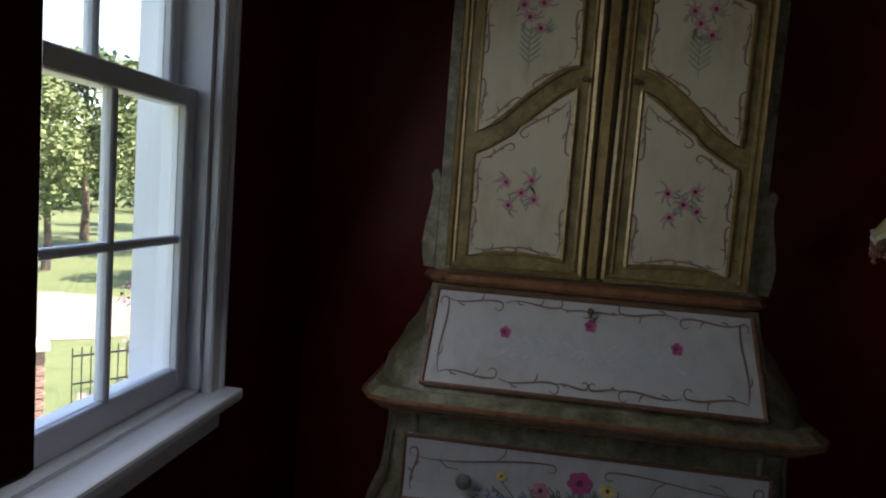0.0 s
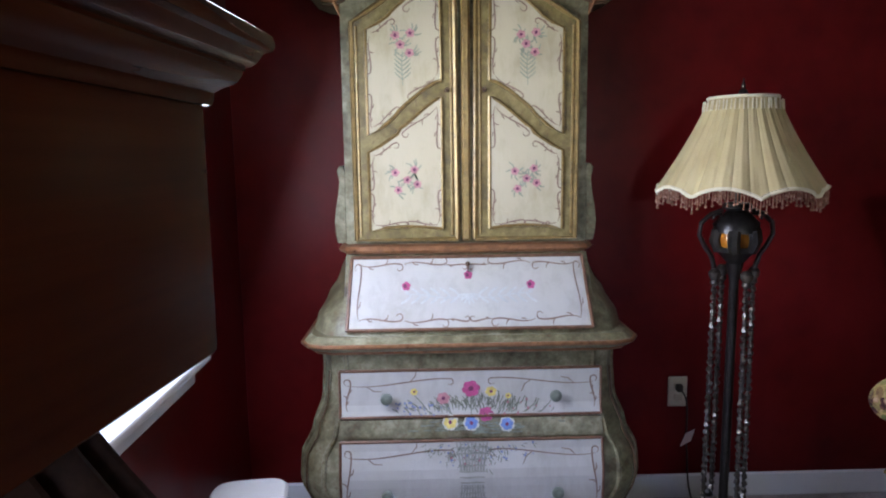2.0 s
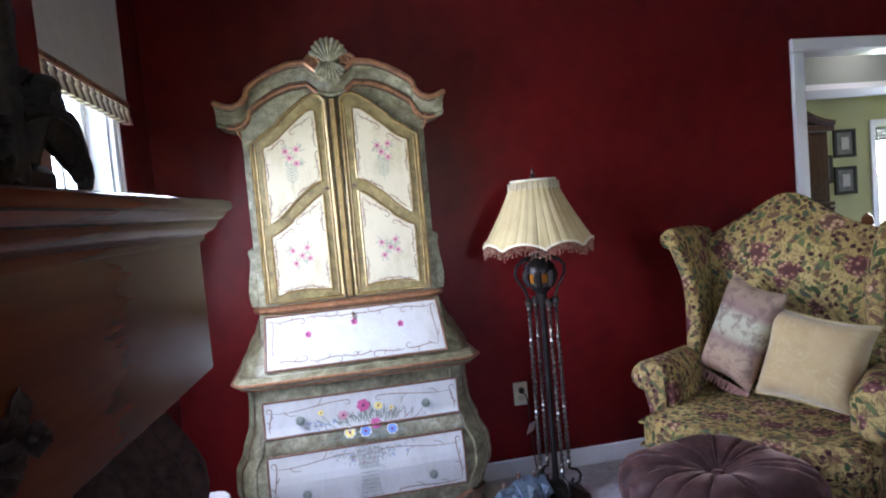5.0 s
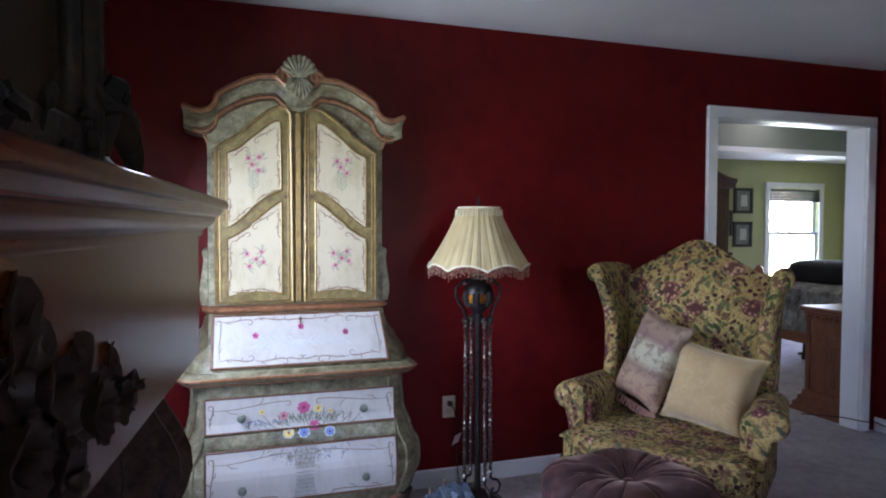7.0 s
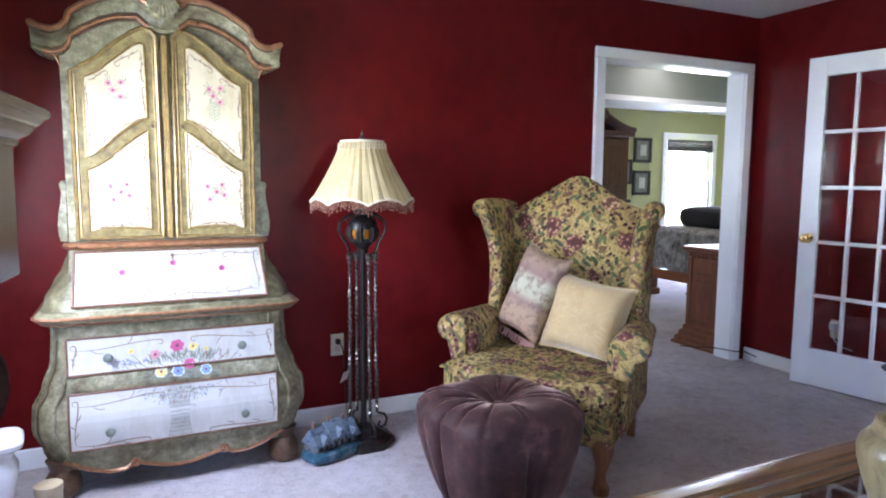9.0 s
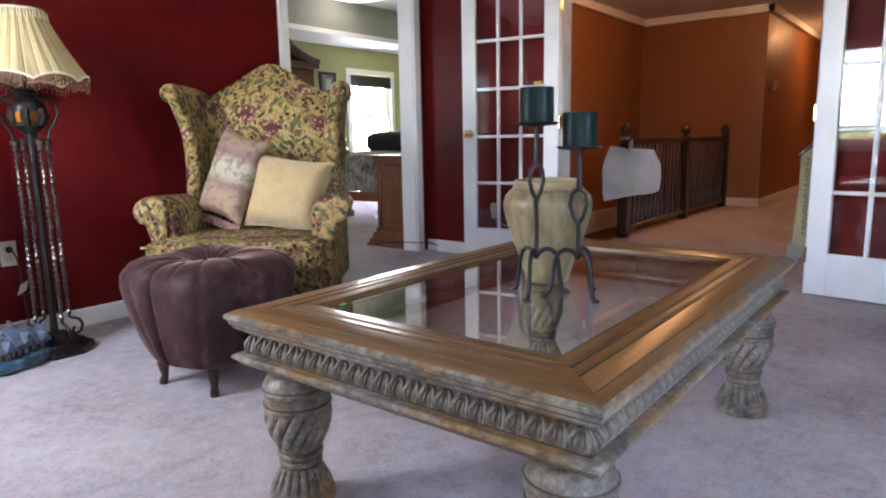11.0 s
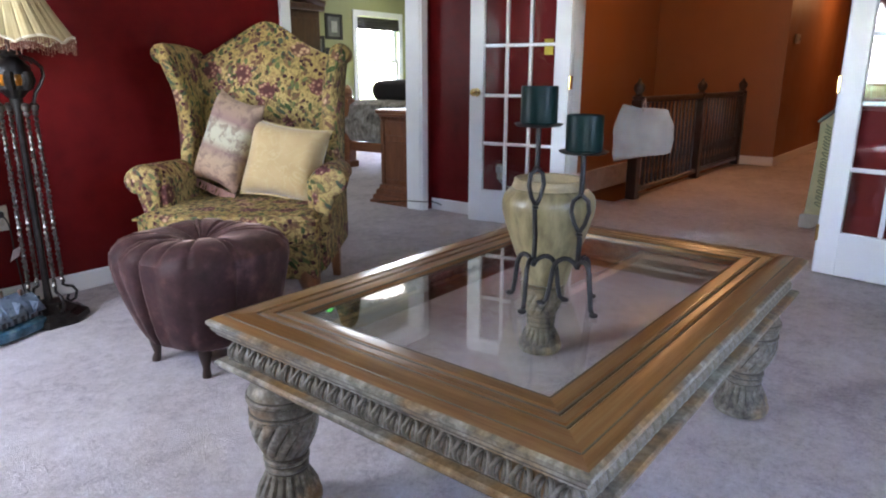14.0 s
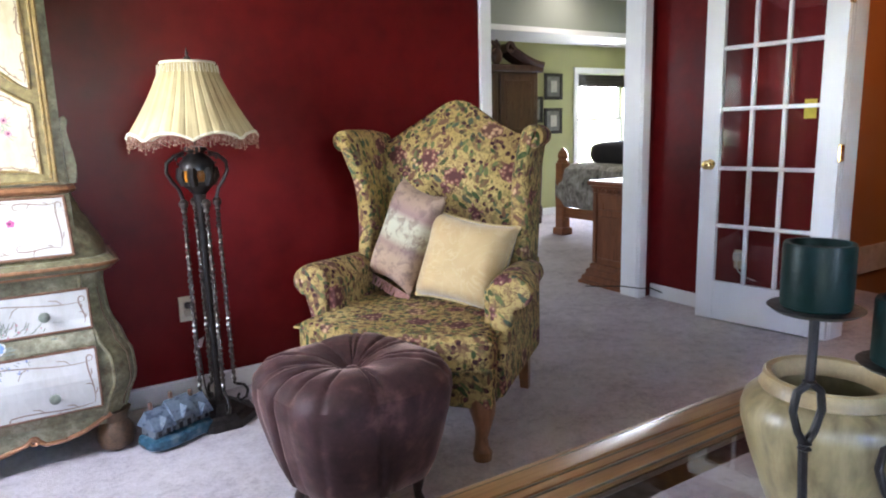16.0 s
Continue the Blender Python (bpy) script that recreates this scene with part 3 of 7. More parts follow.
    # slant-front desk
    SW = [(0.764, 0.485), (0.80, 0.482), (0.86, 0.452), (0.92, 0.418), (0.99, 0.396)]
    slope = lambda z: 0.388 - (z - 0.764) * 0.72
    m = bmesh.new()
    rings(m, [[(-w, 0, z), (-w, -(d - 0.10), z), (-(w - 0.045), -(d - 0.02), z), (-0.388, -d, z), (0.388, -d, z), (w - 0.045, -(d - 0.02), z), (w, -(d - 0.10), z), (w, 0, z)] for z, w, d in [(z, max(lerp_table(SW, z), 0.394), slope(z)) for z in [0.764 + 0.226 * i / 10 for i in range(11)]]])
    part("desk_body", m, M_SAGE, S, "slant desk body in crackled sage", True)
    on = lambda lift: (lambda x, z: (x, -(slope(z) + lift), z + lift * 0.6))

    def slant_patch(name, x0, x1, z0, z1, lift, material, parent):
        b = bmesh.new()
        f, g = on(lift), on(lift - 0.012)
        rings(b, [[f(x0, z), f(x1, z), g(x1, z), g(x0, z)] for z in (z0, z1)])
        return part(name, b, material, parent)

    flap = slant_patch("desk_flap", -0.372, 0.372, 0.777, 0.975, 0.010, M_IVORY, S)
    tagged(flap, label="ivory drop-front flap with vine border")
    b = bmesh.new()
    f = on(0.010)
    for pts in ([f(-0.374, 0.776), f(0.374, 0.776)], [f(-0.368, 0.976), f(0.368, 0.976)], [f(-0.374, 0.776), f(-0.368, 0.976)], [f(0.374, 0.776), f(0.368, 0.976)]):
        tube(b, pts, 0.006, 6)
    part("edge_trim", b, M_EDGE, flap, "brown glazed edging", True)
    b, fn = bmesh.new(), on(0.0116)
    for sx in (-1, 1):
        for za, bow in ((0.955, 0.018), (0.80, -0.018)):
            scroll(b, (sx * 0.34, za), (sx * 0.21, za), sx * bow, fn, 0.0019, 2)
            scroll(b, (sx * 0.20, za), (sx * 0.07, za), -sx * bow, fn, 0.0019, 2)
            scroll(b, (sx * 0.07, za), (sx * 0.005, za - 0.004), sx * bow * 0.5, fn, 0.0019, 1)
        scroll(b, (sx * 0.34, 0.803), (sx * 0.338, 0.952), -sx * 0.016, fn, 0.0019, 1)
    part("painted_vine", b, M_VINE, flap)
    b = bmesh.new()
    for sx in (-1, 1):
        for k in range(6):
            x = sx * (0.03 + 0.03 * k)
            for sg in (-1, 1):
                stroke(b, [(x, 0.866), (x + sx * 0.014, 0.866 + sg * 0.012), (x + sx * 0.03, 0.866 + sg * 0.021)], 0.0032, fn)
        stroke(b, [(0, 0.862), (sx * 0.07, 0.858), (sx * 0.14, 0.868), (sx * 0.2, 0.872)], 0.0016, fn)
    for k in range(7):
        a = math.pi * (1 + k / 6)
        stroke(b, [(0, 0.868), (0.014 * math.cos(a), 0.868 + 0.014 * math.sin(a)), (0.03 * math.cos(a), 0.866 + 0.026 * math.sin(a))], 0.003, fn)
    part("painted_foliage", b, plain("pale_blue_grey_painted_leaf", (0.46, 0.47, 0.46), 0.5, vary=0.2, bump=0), flap)
    fn2, fn3 = on(0.0122), on(0.0127)
    for x, z in ((0.0, 0.922), (-0.195, 0.893), (0.195, 0.893)):
        b, c = bmesh.new(), bmesh.new()
        petals(b, x, z, 0.013, fn2)
        blot(c, x - 0.003, z, 0.006, fn3)
        part("painted_flower", b, M_MAGENTA, flap)
        part("flower_heart", c, M_PLUM, flap)
    b = bmesh.new()
    lathe(b, [(0.007, 0), (0.007, 0.004), (0.003, 0.006), (0.003, 0.018)], 10)
    bmesh.ops.transform(b, matrix=Matrix.Rotation(radians(90), 4, "X"), verts=b.verts)
    box(b, -0.0015, 0.0015, -0.024, -0.018, -0.022, 0.008)
    part("key", b, M_BRONZE, flap, "small dark key in the lock", at=(0, -slope(0.955) - 0.012, 0.962))
    mould("ledge_moulding", [(0.398, 0.225, 0.988), (0.41, 0.245, 0.996), (0.416, 0.252, 1.006), (0.41, 0.245, 1.016), (0.40, 0.228, 1.022)], M_COPPER, S, "rubbed copper ledge moulding")

    # upper cabinet
    PATH_C = [(0.0, 1.985), (0.06, 2.0), (0.10, 2.035), (0.17, 2.030), (0.24, 2.005), (0.30, 1.970), (0.332, 1.948), (0.345, 1.935), (0.352, 1.905), (0.375, 1.880), (0.41, 1.868), (0.442, 1.872), (0.481, 1.888)]
    m = bmesh.new()
    out = [(-0.388, 1.022), (0.388, 1.022), (0.388, 1.80)] + [(x, z - 0.075) for x, z in reversed(PATH_C) if x < 0.38] + [(-x, z - 0.075) for x, z in PATH_C if 0 < x < 0.38] + [(-0.388, 1.80)]
    slab(m, out, "y", 0, -0.200)
    part("upper_cabinet", m, M_SAGE, S, "tall sage cabinet carcass with arched top")
    prof = [(0.0, -0.088), (0.204, -0.096), (0.216, -0.094), (0.217, -0.080), (0.209, -0.076), (0.210, -0.066), (0.216, -0.050), (0.230, -0.034), (0.250, -0.026), (0.252, -0.020), (0.262, -0.019), (0.268, -0.012), (0.268, 0.0), (0.0, 0.0)]
    for sx in (-1, 1):
        m = bmesh.new()
        rings(m, [[(sx * x * (1 if d < 0.1 or x < 0.33 else 1.0), -d, z + h) for d, h in prof] for x, z in PATH_C])
        co = part("cornice", m, M_SAGE, S, "sage broken-arch cornice", True)
        b = bmesh.new()
        tube(b, [(sx * x, -0.266, z - 0.006) for x, z in PATH_C[1:]], 0.0118, 8)
        tube(b, [(sx * x, -0.216, z - 0.088) for x, z in PATH_C[1:-1]], 0.0088, 6)
        tube(b, [(sx * 0.481, -0.266, 1.882), (sx * 0.481, -0.10, 1.882), (sx * 0.481, 0, 1.882)], 0.008, 6)
        part("copper_bead", b, M_COPPER, co, "rubbed copper bead", True)
        # dark tubes put the shade under the cornice steps into colour
        b = bmesh.new()
        for dy, dh in ((-0.2575, -0.0215), (-0.2115, -0.0735), (-0.207, -0.1015)):
            tube(b, [(sx * x, dy, z + dh) for x, z in PATH_C[1:-1]], 0.0042, 6)
        part("glaze_shade_line", b, M_BRONZE, co, "dark brown glaze lines shading the moulding steps", True)
        # scroll beside the shell
        b = bmesh.new()
        tube(b, [(sx * 0.074 + (0.033 - 0.0042 * k * 0.5) * math.cos(0.5 * k), -0.262 - 0.0008 * k, 2.032 + (0.033 - 0.0042 * k * 0.5) * math.sin(0.5 * k)) for k in range(15)], 0.008, 8)
        lathe(b, [(0.030, -0.262), (0.034, -0.20)], 16)
        for v in b.verts:
            if v.co.z < 0:
                v.co = Vector((sx * 0.074 + v.co.x, v.co.z, 2.032 + v.co.y))
        part("scroll", b, M_COPPER, S, "carved copper-painted scroll", True)
        # corner leaf and side bracket
        b = bmesh.new()
        for k in range(4):
            tube(b, [(sx * (0.392 + 0.003 * k), -0.19 - 0.006 * k, 1.805), (sx * (0.398 + 0.002 * k), -0.196 - 0.006 * k, 1.775), (sx * 0.388, -0.192 - 0.003 * k, 1.735)], [0.007, 0.006, 0.002], 6)
        part("corner_leaf", b, M_COPPER, S, "carved copper leaf", True)
        b = bmesh.new()
        vol = [(0.389, 1.024), (0.418, 1.024), (0.424, 1.05), (0.426, 1.09), (0.420, 1.14), (0.412, 1.18), (0.404, 1.22), (0.412, 1.245), (0.414, 1.262), (0.404, 1.275), (0.392, 1.272), (0.389, 1.25)]
        slab(b, [(sx * x, z) for x, z in vol], "y", -0.05, -0.195)
        bmesh.ops.bevel(b, geom=list(b.edges), offset=0.003, segments=1, affect="EDGES")
        part("side_bracket", b, M_SAGE, S, "curved sage side bracket")
        # doors
        dz = [(0.352, 1.712), (0.30, 1.745), (0.25, 1.778), (0.235, 1.792), (0.225, 1.806), (0.17, 1.852), (0.12, 1.888), (0.085, 1.904), (0.055, 1.898), (0.034, 1.876)]
        outline = [(0.028, 1.036), (0.352, 1.036)] + dz
        b = bmesh.new()
        slab(b, [(sx * x, z) for x, z in outline], "y", -0.199, -0.222)
        d = part("door", b, M_OLIVE, S, "arched sage door with cream painted panels")
        b = bmesh.new()
        loop = [(sx * x, -0.222, z) for x, z in outline]
        tube(b, loop + [loop[0]], 0.0085, 6)
        tube(b, [(sx * 0.045, -0.222, 1.05), (sx * 0.045, -0.222, 1.86)], 0.005, 6)
        tube(b, [(sx * 0.338, -0.222, 1.05), (sx * 0.338, -0.222, 1.70)], 0.005, 6)
        part("gilt_edge", b, M_GOLD, d, "rubbed gold edging", True)
        lowp = [(0.075, 1.07), (0.12, 1.076), (0.19, 1.080), (0.26, 1.076), (0.308, 1.066), (0.308, 1.315), (0.27, 1.335), (0.24, 1.355), (0.215, 1.372), (0.205, 1.39), (0.19, 1.398), (0.16, 1.425), (0.12, 1.458), (0.09, 1.478), (0.075, 1.484)]
        upp = [(0.075, 1.535), (0.10, 1.528), (0.14, 1.502), (0.19, 1.462), (0.205, 1.448), (0.225, 1.425), (0.26, 1.395), (0.308, 1.368), (0.308, 1.69), (0.27, 1.708), (0.24, 1.728), (0.225, 1.745), (0.21, 1.758), (0.16, 1.80), (0.12, 1.832), (0.095, 1.842), (0.078, 1.834)]
        fp, fq, fr = (lambda x, z: (x, -0.2272, z)), (lambda x, z: (x, -0.2277, z)), (lambda x, z: (x, -0.2281, z))
        for pi, pol in enumerate((lowp, upp)):
            b = bmesh.new()
            slab(b, [(sx * x, z) for x, z in pol], "y", -0.221, -0.2265)
            p = part("panel", b, M_CREAM, d, "cream panel painted with vines and a posy")
            b = bmesh.new()
            lp = [(sx * x, -0.2245, z) for x, z in pol]
            tube(b, lp + [lp[0]], 0.0058, 6)
            part("panel_bead", b, M_GOLD if pi == 0 else M_GOLD, d, "rubbed gold bead", True)
            b = bmesh.new()
            z0, z1 = pol[0][1], pol[5][1] if pi == 0 else 1.68
            zt = 1.47 if pi == 0 else 1.825
            if pi == 0:
                rows = [((0.29, 1.085), (0.19, 1.093), 0.012), ((0.09, 1.085), (0.185, 1.095), -0.012), ((0.295, 1.09), (0.295, 1.18), -0.014), ((0.09, 1.09), (0.088, 1.19), 0.014), ((0.29, 1.30), (0.295, 1.20), 0.014), ((0.29, 1.305), (0.22, 1.345), 0.013), ((0.095, 1.45), (0.20, 1.375), -0.014), ((0.092, 1.455), (0.09, 1.33), -0.012)]
            else:
                rows = [((0.295, 1.39), (0.295, 1.49), -0.014), ((0.29, 1.395), (0.215, 1.455), 0.012), ((0.095, 1.545), (0.18, 1.49), -0.013), ((0.09, 1.55), (0.09, 1.66), 0.014), ((0.295, 1.67), (0.295, 1.56), 0.014), ((0.29, 1.68), (0.225, 1.72), 0.013), ((0.1, 1.815), (0.19, 1.755), -0.013), ((0.095, 1.81), (0.09, 1.69), -0.013)]
            for a, c, bow in rows:
                scroll(b, (sx * a[0], a[1]), (sx * c[0], c[1]), sx * bow, fp, 0.0021, 3)
            part("painted_vine", b, M_VINE, d)
            if pi == 0:
                posy(d, sx * 0.19, 1.225, 0.058, fp, fq, rnd)
            else:
                posy(d, sx * 0.195, 1.625, 0.062, fp, fq, rnd, True)
        b = bmesh.new()
        lathe(b, [(0.004, 0), (0.005, 0.008), (0.008, 0.012), (0.006, 0.02)], 10)
        bmesh.ops.transform(b, matrix=Matrix.Rotation(radians(90), 4, "X"), verts=b.verts)
        part("knob", b, M_BRONZE, d, "small bronze knob", True, at=(sx * 0.058, -0.222, 1.505))
    b = bmesh.new()
    box(b, -0.014, 0.014, -0.226, -0.199, 1.03, 1.885, bevel=0.006)
    part("centre_stile", b, M_GOLD, S, "gilded stile between the doors")
    # shell
    b = bmesh.new()
    box(b, -0.05, 0.05, -0.262, -0.1, 1.95, 2.07, bevel=0.012)
    shell = part("shell", b, M_SAGE, S, "carved sage scallop shell crest")
    for up in (1, -1):
        for k in range(9):
            a = radians(90 * up + (k - 4) * (17 if up > 0 else 15))
            e = 1.0 if up > 0 else 0.86
            b = bmesh.new()
            tube(b, [(0.01 * math.cos(a), -0.262, 2.03), (0.05 * e * math.cos(a), -0.285, 2.033 + 0.05 * math.sin(a)), (0.075 * e * math.cos(a), -0.279, 2.033 + 0.084 * math.sin(a)), (0.08 * e * math.cos(a), -0.266, 2.033 + 0.092 * math.sin(a))], [0.006, 0.0092, 0.012, 0.007], 8)
            part("shell_rib", b, M_SAGE, shell, smooth=True)
    # apron and feet
    zz = [(0.43, 0.165), (0.40, 0.150), (0.34, 0.118), (0.27, 0.098), (0.21, 0.098), (0.185, 0.118), (0.165, 0.128), (0.15, 0.112), (0.10, 0.098), (0.05, 0.086), (0.0, 0.082)]
    low = zz + [(-x, z) for x, z in reversed(zz[:-1])]
    b = bmesh.new()
    slab(b, low + [(-0.43, 0.205), (0.43, 0.205)], "y", -0.30, -0.392)
    part("apron", b, M_SAGE, S, "scalloped sage apron")
    b = bmesh.new()
    tube(b, [(x, -0.392, z) for x, z in low], 0.009, 8)
    for sx in (-1, 1):
        tube(b, [(sx * 0.175 + 0.014 * math.cos(0.6 * k), -0.398, 0.122 + 0.014 * math.sin(0.6 * k)) for k in range(11)], 0.006, 6)
    part("apron_edge", b, M_COPPER, S, "rubbed copper scalloped edge", True)
    for sx in (-1, 1):
        for y in (-0.335, -0.07):
            b = bmesh.new()
            lathe(b, [(0.035, 0.0), (0.055, 0.012), (0.066, 0.045), (0.062, 0.085), (0.045, 0.115), (0.05, 0.135), (0.06, 0.16)], 18, twist=lambda a, r, z: r * (1 + 0.05 * math.cos(4 * a)))
            part("foot", b, M_BRONZE, S, "dark bronze-brown claw and ball foot", True, at=(sx * 0.44, y, 0))
    return S


secretary()

# ---- coffee table ----


def gilt_wood(name, along):
    n = Nodes(name)
    st = {"x": (1.3, 34, 34), "y": (34, 1.3, 34)}[along]
    g, f = n.noise(1.0, 6, 0.62, 0.0, n.stretch(*st)), n.noise(4, 4, 0.7, 0.0, n.stretch(*st))
    both = n.math("ADD", n.math("MULTIPLY", g, 0.7), n.math("MULTIPLY", f, 0.3))
    col = n.ramp(both, (0.28, (0.085, 0.034, 0.009)), (0.48, (0.165, 0.066, 0.015)), (0.70, (0.26, 0.118, 0.032)))
    n.set(Base_Color=n.mix(n.ramp(f, (0.45, 0.0), (0.75, 0.5)), col, (0.150, 0.115, 0.070)), Roughness=0.28)
    return n.m


def weathered():
    n = Nodes("grey_washed_carved_wood")
    a, b, c = n.noise(9, 5, 0.65), n.noise(45, 4, 0.7), n.noise(3, 4, 0.6)
    both = n.math("ADD", n.math("MULTIPLY", a, 0.5), n.math("MULTIPLY", b, 0.5))
    col = n.ramp(both, (0.36, (0.040, 0.032, 0.022)), (0.50, (0.19, 0.165, 0.125)), (0.66, (0.42, 0.39, 0.33)))
    n.set(Base_Color=n.mix(n.ramp(c, (0.50, 0.0), (0.62, 0.85)), col, n.ramp(b, (0.3, (0.16, 0.075, 0.02)), (0.7, (0.40, 0.22, 0.07)))), Roughness=n.ramp(b, (0.3, 0.38), (0.7, 0.55)))
    n.bump(b, 0.25, 0.004)
    return n.m


M_GILT_X, M_GILT_Y, M_WASH = gilt_wood("honey_glazed_wood_x", "x"), gilt_wood("honey_glazed_wood_y", "y"), weathered()
# dark brown that puts the shade of grooves into colour, as a glaze
M_GROOVE = plain("shaded_groove_brown", (0.07, 0.055, 0.035), 0.45, vary=0.3)


def coffee_table():
    X, Y, H = 0.735, 0.49, 0.512
    T = thing("coffee_table", (1.307, -0.664, 0), 0, "large carved coffee table with honey-glazed frame and glass top", "table")
    gx, gy = 0.575, 0.33
    prof = [(0.0, H - 0.022), (0.0, H - 0.004), (0.006, H), (0.036, H + 0.001), (0.041, H - 0.004), (0.046, H - 0.004), (0.051, H + 0.001), (0.068, H + 0.002), (0.073, H - 0.003), (0.077, H - 0.003), (0.082, H + 0.002), (0.122, H + 0.001), (0.140, H - 0.003), (0.152, H - 0.009)]
    for sx, sy, name in ((0, -1, "x"), (0, 1, "x"), (-1, 0, "y"), (1, 0, "y")):
        bm = bmesh.new()
        loops = []
        for o, z in prof:
            if name == "x":
                loops.append([(-gx - o, sy * (gy + o), z), (gx + o, sy * (gy + o), z)])
            else:
                loops.append([(sx * (gx + o), -gy - o, z), (sx * (gx + o), gy + o, z)])
        rings(bm, loops, close=False)
        part("top_rail", bm, M_GILT_X if name == "x" else M_GILT_Y, T, "honey-glazed grooved top rail", True)
    # dark lines laid in the top grooves deepen their shade
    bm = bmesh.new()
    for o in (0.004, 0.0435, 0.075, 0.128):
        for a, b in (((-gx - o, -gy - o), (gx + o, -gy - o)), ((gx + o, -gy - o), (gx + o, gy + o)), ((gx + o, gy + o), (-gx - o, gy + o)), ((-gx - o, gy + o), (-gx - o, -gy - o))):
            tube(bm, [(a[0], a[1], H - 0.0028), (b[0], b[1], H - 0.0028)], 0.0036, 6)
    part("groove_shade", bm, M_GROOVE, T, "dark glaze lines shading the grooves")
    bm = bmesh.new()
    sweep_rect(bm, -X, X, -Y, Y, [(-0.008, H - 0.009), (0.0, H - 0.014), (0.0, H - 0.022), (-0.006, H - 0.026), (-0.008, H - 0.036), (-0.014, H - 0.040), (-0.016, H - 0.048), (-0.030, H - 0.052), (-0.034, H - 0.060), (-0.05, H - 0.062)])
    part("edge_moulding", bm, M_WASH, T, "grey-washed stepped edge moulding")
    bm = bmesh.new()
    sweep_rect(bm, -X, X, -Y, Y, [(-0.05, H - 0.058), (-0.050, H - 0.064), (-0.044, H - 0.076), (-0.036, H - 0.090), (-0.032, H - 0.104), (-0.036, H - 0.111), (-0.014, H - 0.112), (-0.009, H - 0.116), (-0.009, H - 0.123), (-0.018, H - 0.127), (-0.020, H - 0.134), (-0.030, H - 0.138), (-0.09, H - 0.139)])
    part("apron", bm, M_WASH, T, "grey-washed carved apron")
    # carved leaves along the apron
    lm = bpy.data.meshes.new("carved_leaf")
    b = bmesh.new()
    # a pointed leaf with raised rim and midrib, standing on the lower band and leaning in at its tip
    for sg in (-1, 1):
        tube(b, [(sg * 0.004, 0.002, 0.0), (sg * 0.0135, -0.004, 0.010), (sg * 0.0150, -0.003, 0.024), (sg * 0.010, 0.004, 0.036), (0.001 * sg, 0.012, 0.045)], [0.0028, 0.0044, 0.0046, 0.0042, 0.0026], 6)
        tube(b, [(sg * 0.0025, -0.002, 0.002), (sg * 0.006, -0.004, 0.014), (sg * 0.0055, 0.000, 0.026), (sg * 0.002, 0.006, 0.036)], [0.002, 0.0036, 0.0036, 0.002], 5)
    bmesh.ops.recalc_face_normals(b, faces=b.faces)
    for f in b.faces:
        f.smooth = True
    b.to_mesh(lm)
    b.free()
    lm.materials.append(M_WASH)
    for L, off, turn in ((X, Y, 0), (X, Y, 180), (Y, X, 90), (Y, X, -90)):
        n = round(2 * (L - 0.05) / 0.038)
        for k in range(n):
            u = -(L - 0.055) + 2 * (L - 0.055) * k / (n - 1)
            o = new("carved_leaf", lm)
            o.parent = T
            o.matrix_basis = pose(0, 0, 0, 0, 0, turn) @ pose(u, -(off - 0.036), H - 0.110) @ Matrix.Diagonal((1.12, 1.1, 1.0, 1))
    bm = bmesh.new()
    box(bm, -gx - 0.004, gx + 0.004, -gy - 0.004, gy + 0.004, H - 0.016, H - 0.008)
    g = part("glass_top", bm, M_GLASS, T, "clear glass panel set in the frame")
    g.visible_shadow = False
    bm = bmesh.new()
    sweep_rect(bm, -gx, gx, -gy, gy, [(-0.004, H - 0.030), (-0.004, H - 0.018), (0.02, H - 0.018), (0.02, H - 0.030), (-0.004, H - 0.030)])
    part("glass_rebate", bm, M_GROOVE, T, "dark rebate under the glass")

    def flute(a, r, z):
        if 0.150 < z < 0.262:
            k = math.sin(math.pi * (z - 0.150) / 0.112) ** 0.6
            return r * (1 + 0.085 * k * (1 - 2.2 * max(0.0, math.sin(14 * a - 105 * z)) ** 2))
        if 0.044 < z < 0.104:
            k = math.sin(math.pi * (z - 0.044) / 0.060) ** 0.7
            return r * (1 + 0.10 * k * (1 - 2.0 * max(0.0, math.sin(18 * a)) ** 2))
        return r

    lp = [(0.074, 0.0), (0.083, 0.004), (0.088, 0.014), (0.088, 0.026), (0.084, 0.035), (0.077, 0.041)]
    lp += [(0.054 + 0.028 * (1 - k / 10) ** 1.6, 0.044 + 0.060 * k / 10) for k in range(11)]
    lp += [(0.052, 0.107), (0.056, 0.110), (0.058, 0.116), (0.056, 0.123), (0.052, 0.126), (0.055, 0.130), (0.060, 0.134), (0.060, 0.141), (0.055, 0.146)]
    lp += [(0.055 + 0.030 * math.sin(0.5 * math.pi * k / 30), 0.150 + 0.112 * k / 30) for k in range(31)]
    lp += [(0.087, 0.264), (0.089, 0.268), (0.086, 0.272), (0.085, 0.276), (0.087, 0.292), (0.087, 0.300), (0.092, 0.304), (0.093, 0.311), (0.089, 0.316), (0.086, 0.326), (0.078, 0.340), (0.064, 0.350), (0.061, 0.38)]
